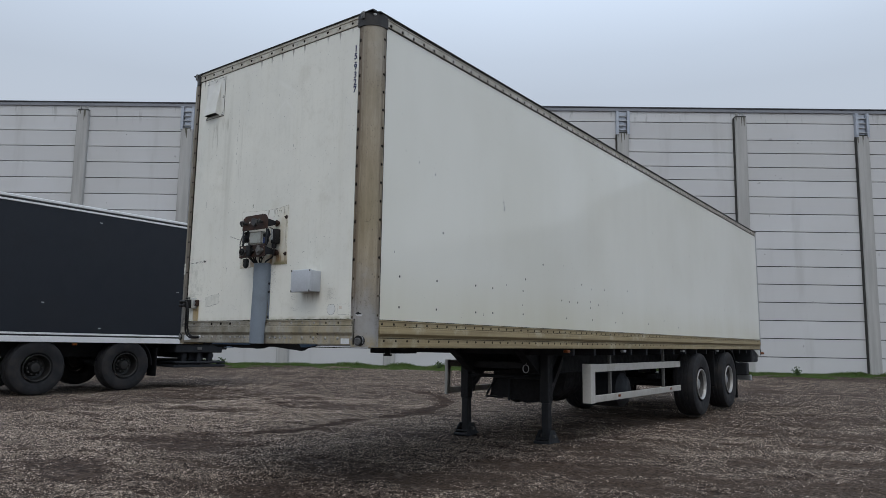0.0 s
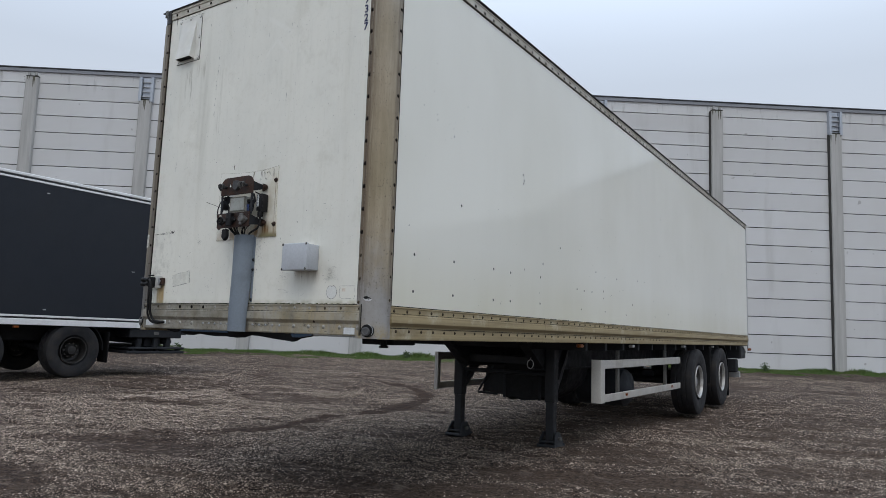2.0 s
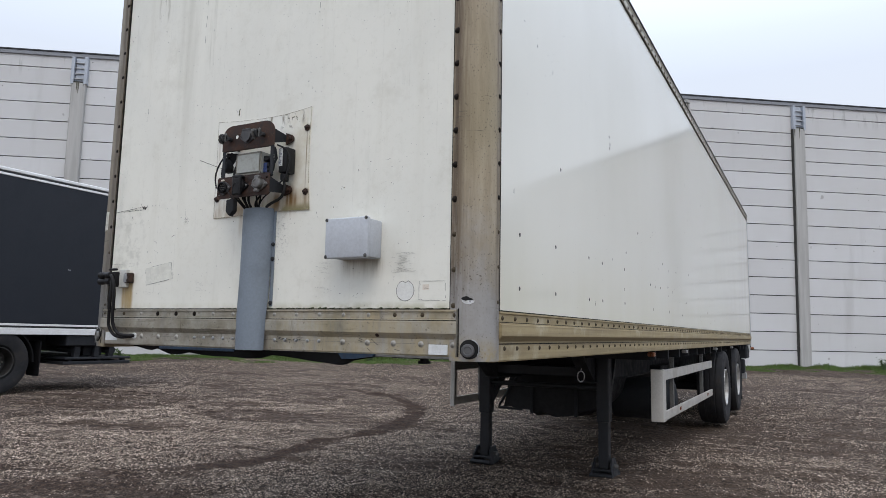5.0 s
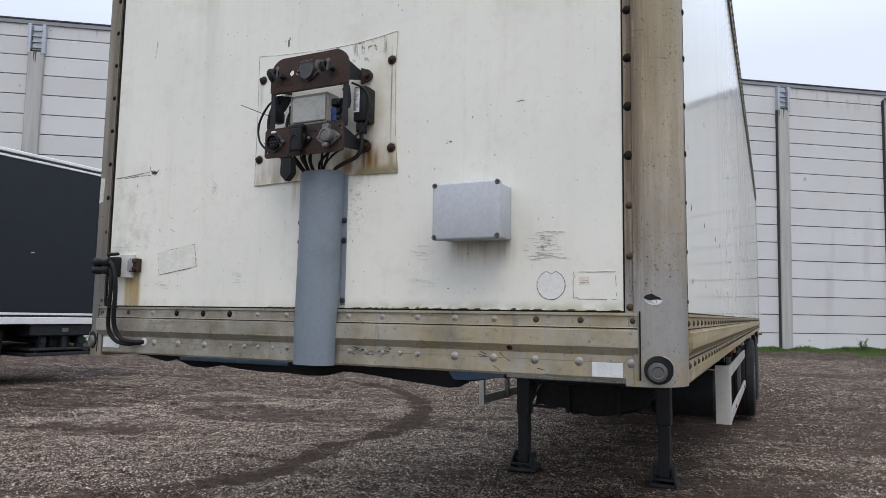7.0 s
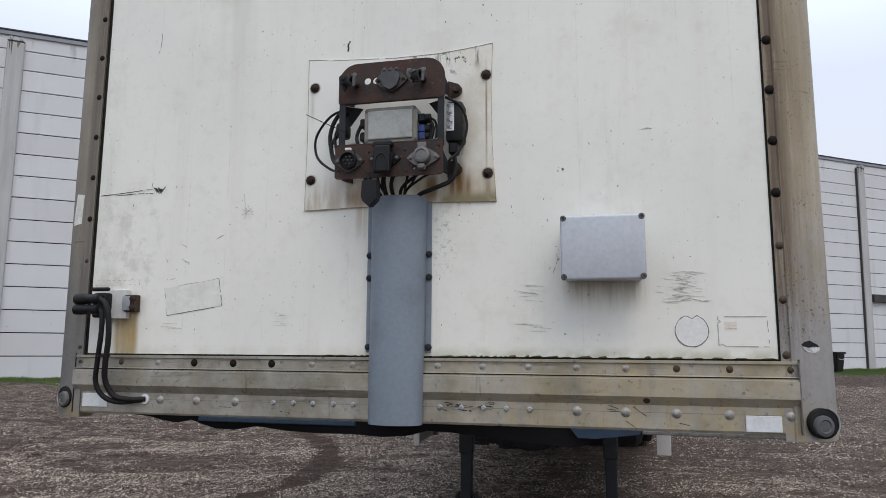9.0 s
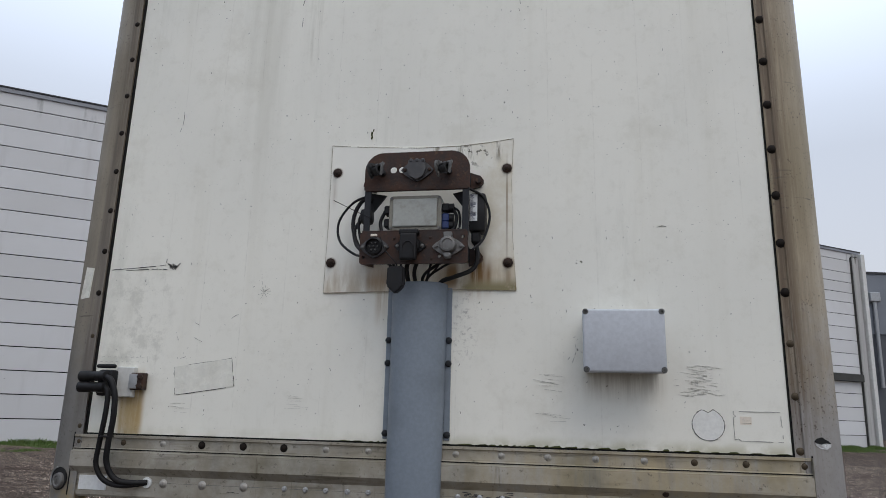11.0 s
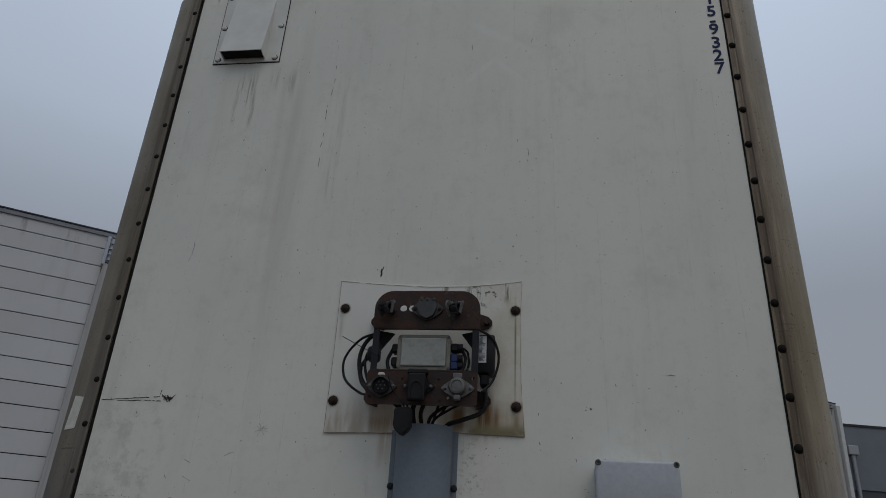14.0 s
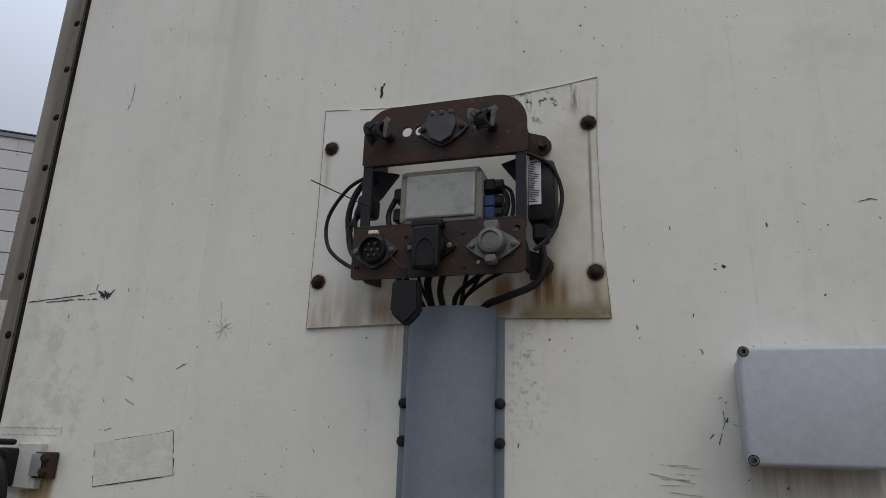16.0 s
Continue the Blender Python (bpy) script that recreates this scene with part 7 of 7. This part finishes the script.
for k in range(95):
    x, w = rs.gauss(0.865, 0.030), rs.uniform(1.694, 1.786)
    ln, tilt = rs.uniform(0.008, 0.030), rs.uniform(-0.22, 0.10)
    segs.append(((x - ln / 2, w - tilt * ln / 2), (x + ln / 2, w + tilt * ln / 2)))
stroke_set("scratches", segs, 0.0006, "dense fine grey scratches", M_FAINT)
segs = []
for cx, cw, n, spread in ((-0.41, 1.655, 6, 0.028), (0.43, 1.735, 5, 0.03), (-0.83, 1.63, 4, 0.02), (0.44, 1.63, 3, 0.02)):
    for k in range(n):
        x, w = cx + rs.uniform(-0.02, 0.02), cw + spread * (k / n - 0.5) * 1.8
        segs.append(((x - 0.025, w), (x + 0.03, w - rs.uniform(-0.002, 0.006))))
segs += [((0.389, 1.754), (0.447, 1.753)), ((0.371, 1.738), (0.448, 1.723)), ((0.395, 1.733), (0.44, 1.728)), ((0.375, 1.635), (0.41, 1.632)), ((0.41, 1.632), (0.455, 1.624))]
stroke_set("scratches", segs, 0.0008, "short fine scratches", M_FAINT)
segs = [((-1.149, 2.105), (-1.05, 2.112)), ((-1.05, 2.112), (-0.965, 2.118)), ((-0.965, 2.118), (-0.915, 2.124)), ((-1.09, 2.103), (-0.99, 2.107)), ((-0.99, 2.107), (-0.93, 2.105))]
segs += [((-0.93 + 0.006 * k, 2.128 - 0.004 * k), (-0.90 + 0.004 * k, 2.098 + 0.006 * k)) for k in range(6)]
segs += [((-0.937, 2.128), (-0.932, 2.150))]
stroke_set("torn_scratch", [((-0.925 + 0.005 * k, 2.126 - 0.003 * (k % 3)), (-0.918 + 0.005 * k, 2.108 + 0.004 * (k % 2))) for k in range(6)], 0.006, "black torn paint at the end of a scratch")
stroke_set("torn_scratch", segs, 0.0032, "black torn scratch across the panel")
segs = [((-1.145 + 0.02 * k, 1.776 + 0.001 * (k % 2)), (-1.135 + 0.02 * k, 1.776)) for k in range(9)] + [((-1.14 + 0.022 * k, 1.792), (-1.128 + 0.022 * k, 1.793)) for k in range(8)] + [((-0.966, 1.795), (-0.962, 1.776))]
stroke_set("tape_remains", segs, 0.0013, "dotted remains of tape", M_FAINT)
segs = [((-0.552 + 0.003 * math.cos(a), 2.02 + 0.003 * math.sin(a)), (-0.551 + 0.024 * math.cos(a), 2.02 + 0.024 * math.sin(a))) for a in [radians(k) for k in (10, 40, 60, 85, 120, 150, 200, 240, 300, 340)]]
segs += [((-0.556, 2.03), (-0.564, 2.06)), ((-0.564, 2.06), (-0.566, 2.085))]
stroke_set("star_scratch", segs, 0.0009, "star-shaped scratch", M_FAINT)
segs = [((-0.665, 1.93), (-0.648, 1.94)), ((-0.65, 1.94), (-0.638, 1.942)), ((-0.86, 1.865), (-0.853, 1.853)), ((-0.795, 1.862), (-0.765, 1.848)), ((-0.84, 1.79), (-0.82, 1.796)), ((-0.80, 1.915), (-0.78, 1.905))]
segs += [((-0.937, 2.66), (-0.934, 2.69)), ((-0.934, 2.69), (-0.936, 2.715)), ((-0.94, 2.65), (-0.945, 2.635))]
segs += [((0.492, 1.79), (0.505, 1.83)), ((0.505, 1.83), (0.503, 1.848)), ((0.505, 1.832), (0.525, 1.822)), ((0.478, 1.80), (0.484, 1.808)), ((0.497, 1.87), (0.503, 1.872)), ((0.507, 1.862), (0.511, 1.863))]
segs += [((0.765, 2.225), (0.785, 2.228)), ((0.78, 2.23), (0.795, 2.226)), ((0.69, 1.948), (0.696, 1.944)), ((0.62, 1.60), (0.628, 1.605)), ((0.60, 1.59), (0.603, 1.596))]
stroke_set("scuffs", segs, 0.0014, "small black scuffs")
segs = [((-0.195, 2.583), (-0.194, 2.60)), ((-0.196, 2.57), (-0.193, 2.585)), ((-0.19, 2.60), (-0.189, 2.608)), ((0.525, 2.112), (0.528, 2.116))]
stroke_set("scuffs", segs, 0.009, "mossy dabs above the plate", M_MOSS)
segs, x, w = [], -0.475, 3.55
for k in range(12):
    x2, w2 = x + rs.uniform(-0.008, 0.006), w - rs.uniform(0.02, 0.05)
    if k % 3 != 1:
        segs.append(((x, w), (x2, w2)))
    x, w = x2, w2 - rs.uniform(0.0, 0.03)
segs += [((0.33, 3.10), (0.333, 3.07)), ((0.328, 3.05), (0.331, 3.04)), ((0.10, 3.62), (0.101, 3.59)), ((0.35, 3.64), (0.345, 3.62)), ((-0.31, 3.93), (-0.308, 3.915)), ((-0.61, 3.86), (-0.611, 3.83))]
for k in range(60):
    x, w = rs.uniform(-1.1, 1.05), rs.uniform(1.6, 3.8)
    segs.append(((x, w), (x + rs.uniform(-0.003, 0.003), w + rs.uniform(0.003, 0.009))))
stroke_set("scuffs", segs, 0.0021, "scattered black chips in the paint")

# scrapes on the front rail
bm = bmesh.new()
for k in range(26):
    x, w = rs.uniform(0.135, 0.30), rs.gauss(1.386, 0.009)
    stroke(bm, (x, w), (x + rs.uniform(0.012, 0.045), w + rs.uniform(-0.004, 0.003)), rs.uniform(0.0015, 0.005), -0.0062)
for xa, wa, xb, wb in ((0.645, 1.398, 0.672, 1.389), (0.713, 1.396, 0.751, 1.369), (0.693, 1.354, 0.722, 1.334), (0.640, 1.387, 0.666, 1.384), (0.648, 1.380, 0.675, 1.381), (0.84, 1.352, 0.868, 1.347), (-0.62, 1.362, -0.57, 1.360), (-0.40, 1.352, -0.36, 1.349)):
    stroke(bm, (xa, wa), (xb, wb), 0.0026, -0.0062)
tagged(part("rail_scrapes", bm, M_MARK, trailer, "black scrapes across the front rail"), kind="stuff")
part("rail_groove", boxed(-1.19, 1.153, -0.0056, -0.004, 1.3796, 1.3806), M_WORN, rail_f, "fine groove along the rail")
part("rust_spot", lathe(bmesh.new(), [(0.010, 0.0), (0.009, 0.002), (0.002, 0.003)], (0.752, -0.0150, 1.414), (0, -0.8, -0.6), 12), M_RUST_BOLT, rail_f, "small rusted hole")

# plugged holes and chips along the side panel
bm = bmesh.new()
SPOTS = [(0.40, 1.90), (0.917, 1.903), (1.537, 1.909), (1.842, 1.906), (2.448, 1.918), (0.40, 1.643), (0.915, 1.648), (1.541, 1.651), (1.845, 1.658), (2.447, 1.670), (3.47, 1.664), (4.2, 1.67), (4.95, 1.66), (3.35, 1.87), (3.55, 1.865), (3.78, 1.87), (4.15, 1.9), (4.15, 1.82), (4.4, 1.87), (5.2, 1.80), (6.2, 1.68), (6.9, 1.75), (7.6, 1.66), (2.5, 2.05), (2.9, 2.25), (1.0, 2.35), (3.9, 2.1), (4.6, 2.08), (5.4, 2.12), (2.05, 2.82), (2.07, 2.77), (2.06, 2.74)]
for v, w in SPOTS:
    prism(bm, [(RIGHT - 0.0105, v + 0.010 * math.cos(a), w + 0.011 * math.sin(a)) for a in [radians(k) for k in range(0, 360, 45)]], (0.0012, 0, 0))
for k in range(22):
    v, w = rs.uniform(0.3, 11), rs.uniform(1.6, 3.2)
    prism(bm, [(RIGHT - 0.0105, v, w), (RIGHT - 0.0105, v + 0.006, w), (RIGHT - 0.0105, v + 0.006, w + rs.uniform(0.01, 0.03)), (RIGHT - 0.0105, v, w + 0.01)], (0.001, 0, 0))
tagged(part("side_chips", bm, M_MARK, trailer, "black chips and plugged holes in the side panel"), kind="stuff")

# cable holder at the front corner with two hanging air lines
holder = part("holder_plate", boxed(-1.060, -0.993, -0.024, -0.0005, 1.655, 1.758, 0.003), M_WHITE_PAINT, trailer, "white cable-holder plate")
bm = boxed(-1.108, -1.052, -0.055, -0.012, 1.658, 1.745, 0.008, 2)
part("holder_body", bm, M_PLASTIC, holder, "black holder body", True)
for w in (1.722, 1.686):
    bm = lathe(bmesh.new(), [(0.012, 0.0), (0.018, 0.003), (0.0185, 0.036), (0.0165, 0.040), (0.0165, 0.072), (0.019, 0.076), (0.019, 0.098), (0.012, 0.102)], (-1.160, -0.072, w), (1, 0, 0), 18)
    part("parking_socket", bm, M_PLASTIC, holder, "black parking socket", True)
part("hook_bar", boxed(-1.122, -1.050, -0.05, -0.035, 1.751, 1.765, 0.006, 2), M_PLASTIC, holder, "", True)
bm = boxed(-1.000, -0.953, -0.030, -0.0005, 1.680, 1.738, 0.003)
part("rust_bracket", bm, M_RUST, holder, "rusted bracket")
part("zinc_strip", boxed(-1.003, -0.972, -0.034, -0.0305, 1.684, 1.734, 0.001), M_GALV, holder)
for w in (1.725, 1.694):
    part("bolt", lathe(bmesh.new(), [(0.010, 0), (0.010, 0.008), (0.005, 0.010)], (-0.962, -0.0305, w), (0, -1, 0), 6), M_RUST_BOLT, holder)
for pts_c, r in (([(-1.062, -0.075, 1.722), (-1.032, -0.085, 1.708), (-1.012, -0.085, 1.66), (-1.010, -0.080, 1.58), (-1.022, -0.072, 1.50), (-1.026, -0.060, 1.44), (-1.000, -0.045, 1.392), (-0.950, -0.03, 1.380), (-0.905, -0.006, 1.381)], 0.0095),
                 ([(-1.064, -0.072, 1.690), (-1.044, -0.078, 1.668), (-1.042, -0.078, 1.60), (-1.056, -0.070, 1.50), (-1.064, -0.060, 1.435), (-1.038, -0.048, 1.388), (-0.985, -0.034, 1.370), (-0.910, -0.008, 1.378)], 0.0085)):
    part("air_line", hose(bmesh.new(), pts_c, r, 10, 8), M_PLASTIC, holder, "black air line hanging down", True)
part("tie", lathe(bmesh.new(), [(0.021, 0), (0.021, 0.006), (0.012, 0.006)], (-1.030, -0.072, 1.524), (0, 0, 1), 14), M_PLASTIC, holder)
part("grommet", lathe(bmesh.new(), [(0.017, 0), (0.017, 0.006), (0.010, 0.008), (0.009, 0.002)], (-0.906, -0.005, 1.380), (0, -1, 0), 18), M_WHITE, rail_f, "white grommet", True)

# ---- dark trailer parked beside ----
dark = thing("dark_trailer", Matrix.Translation((-11.22, 7.05, -0.09)) @ Matrix.Rotation(-0.018, 4, "X"), "dark blue-grey box trailer with white trim, parked alongside", "trailer")
HX = 1.27
part("side_panel", boxed(HX - 0.05, HX, -13.55, -0.29, 1.255, 3.84), M_TARP, dark, "smooth dark blue-grey side panel")
part("side_panel", boxed(-HX, -HX + 0.05, -13.55, -0.29, 1.255, 3.84), M_TARP, dark, "smooth dark blue-grey side panel")
part("front_wall", boxed(-HX, HX, -13.6, -13.551, 1.05, 3.98, 0.01), M_WHITE_PAINT, dark)
part("roof", boxed(-HX + 0.05, HX - 0.05, -13.55, -0.05, 3.90, 3.96, 0.01), M_WHITE_PAINT, dark)
part("floor", boxed(-HX + 0.05, HX - 0.05, -13.55, -0.05, 1.06, 1.12), M_BLACK_STEEL, dark)
for s in (1, -1):
    x = s * HX
    part("trim", boxed(x - s * 0.06, x + s * 0.012, -13.55, -0.29, 3.845, 3.885, 0.004), M_TRIM, dark, "white trim line")
    part("trim", boxed(x - s * 0.06, x + s * 0.004, -13.55, -0.29, 3.886, 3.925, 0.003), M_BLACK_TRIM, dark, "black trim line")
    part("trim", boxed(x - s * 0.06, x + s * 0.014, -13.55, -0.29, 3.926, 3.985, 0.010), M_TRIM, dark, "white roof edge")
    part("trim", boxed(x - s * 0.06, x + s * 0.010, -13.55, -0.29, 1.215, 1.253, 0.004), M_TRIM, dark, "white trim line")
    part("trim", boxed(x - s * 0.06, x + s * 0.002, -13.55, -0.29, 1.180, 1.214, 0.003), M_BLACK_TRIM, dark, "black trim line")
    part("trim", boxed(x - s * 0.06, x + s * 0.012, -13.55, -0.29, 1.06, 1.179, 0.006), M_TRIM, dark, "pale lower rail")
    part("trim", boxed(x - s * 0.06, x + s * 0.006, -0.335, -0.292, 1.256, 3.844, 0.004), M_TRIM, dark, "white end trim")
    post = part("rear_post", boxed(x - s * 0.09, x + s * 0.015, -0.289, -0.01, 0.98, 4.00, 0.01), M_BLUE_FRAME, dark, "grey-blue rear door post")
    for w in (1.35, 2.2, 3.0, 3.5):
        part("hinge", boxed(x + s * 0.0155, x + s * 0.04, -0.05, 0.02, w, w + 0.14, 0.008), M_BLACK_STEEL, post)
part("rear_doors", boxed(-HX + 0.09, HX - 0.09, -0.06, -0.012, 1.13, 3.96, 0.008), M_BLUE_FRAME, dark)
for x in (-0.5, 0.5):
    part("chassis_beam", boxed(x - 0.07, x + 0.07, -12.5, -0.15, 0.74, 1.055), M_BLACK_STEEL, dark)
for x in (0.62, 1.02):
    part("bracket", boxed(x - 0.05, x + 0.05, -1.15, -0.75, 0.66, 1.055, 0.01), M_BLACK_STEEL, dark)
part("tail_lift_beam", boxed(-1.2, 1.24, -1.62, -0.32, 0.85, 1.055, 0.02), M_BLACK_STEEL, dark, "black tail-lift housing")
part("lamp_panel", boxed(1.241, 1.256, -1.05, -0.93, 0.92, 0.99, 0.004), M_WORN, dark, "dull grey reflector")
part("beam_lip", boxed(1.0, 1.25, -0.318, -0.20, 0.93, 1.055, 0.01), M_BLACK_STEEL, dark)
for v, r in ((-1.35, 0.055), (-0.62, 0.07)):
    part("lift_cylinder", rod(bmesh.new(), (-1.0, v, 0.77), (1.2, v, 0.77), r, 14), M_BLACK_STEEL, dark, "black lift cylinder")
    part("platform_arm", boxed(1.08, 1.18, v - 0.06, v + 0.06, 0.60, 0.86, 0.008), M_BLACK_STEEL, dark)
part("platform_arm", boxed(1.10, 1.20, -1.0, -0.90, 0.64, 0.86, 0.008), M_BLACK_STEEL, dark)
for w0, w1, v0 in ((0.595, 0.64, -1.62), (0.50, 0.56, -1.66)):
    part("tail_platform", boxed(-1.2, 1.25, v0, -0.22, w0, w1, 0.01), M_BLACK_STEEL, dark, "black folded tail-lift platform")
for v in (-1.5, -0.9, -0.35):
    part("platform_rib", boxed(1.10, 1.22, v - 0.03, v + 0.03, 0.561, 0.594), M_BLACK_STEEL, dark)
for v, w in ((-2.84, 0.571), (-4.69, 0.538)):
    for s in (1, -1):
        wheel(s, v, w, "wheel", dark, s * 1.075, M_DARK_RIM)
    part("axle", rod(bmesh.new(), (-0.9, v, w), (0.9, v, w), 0.07, 16), M_BLACK_STEEL, dark)
for s in (1, -1):
    part("mud_flap", boxed(s * 0.88, s * 1.26, -2.12, -2.10, 0.31, 0.95, 0.006), M_RUBBER, dark, "black rubber mud flap")
    pts_m = [(-2.84 + 0.62 * math.cos(radians(k)), 0.57 + 0.62 * math.sin(radians(k))) for k in range(0, 100, 9)]
    pts_i = [(-2.84 + 0.60 * math.cos(radians(k)), 0.57 + 0.60 * math.sin(radians(k))) for k in range(99, -1, -9)]
    part("mudguard", prism(bmesh.new(), [(s * 0.88, a, b) for a, b in pts_m + pts_i], (s * 0.38, 0, 0)), M_RUBBER, dark, "black curved mudguard", True)
part("side_lamp", boxed(HX - 0.03, HX + 0.004, -4.05, -3.95, 1.00, 1.04, 0.005), M_ORANGE, dark)
bm = bmesh.new()
for v, w in ((-4.75, 1.86), (-3.55, 1.36), (-3.72, 3.66), (-1.75, 2.28)):
    box(bm, HX + 0.0004, HX + 0.0015, v, v + 0.06, w, w + 0.012)
part("chips", bm, M_WHITE, dark, "small pale chips in the panel")

# ---- warehouse panels ----
for a, b in zip(BAYS, BAYS[1:]):
    levels = ROW_Z_WEST if b < -16 else ROW_Z
    for z0, z1 in zip(levels, levels[1:]):
        part("panel", boxed(a + 0.26, b - 0.26, -0.03, 0.035, z0 + 0.018, z1 - 0.018), M_CONCRETE, warehouse)
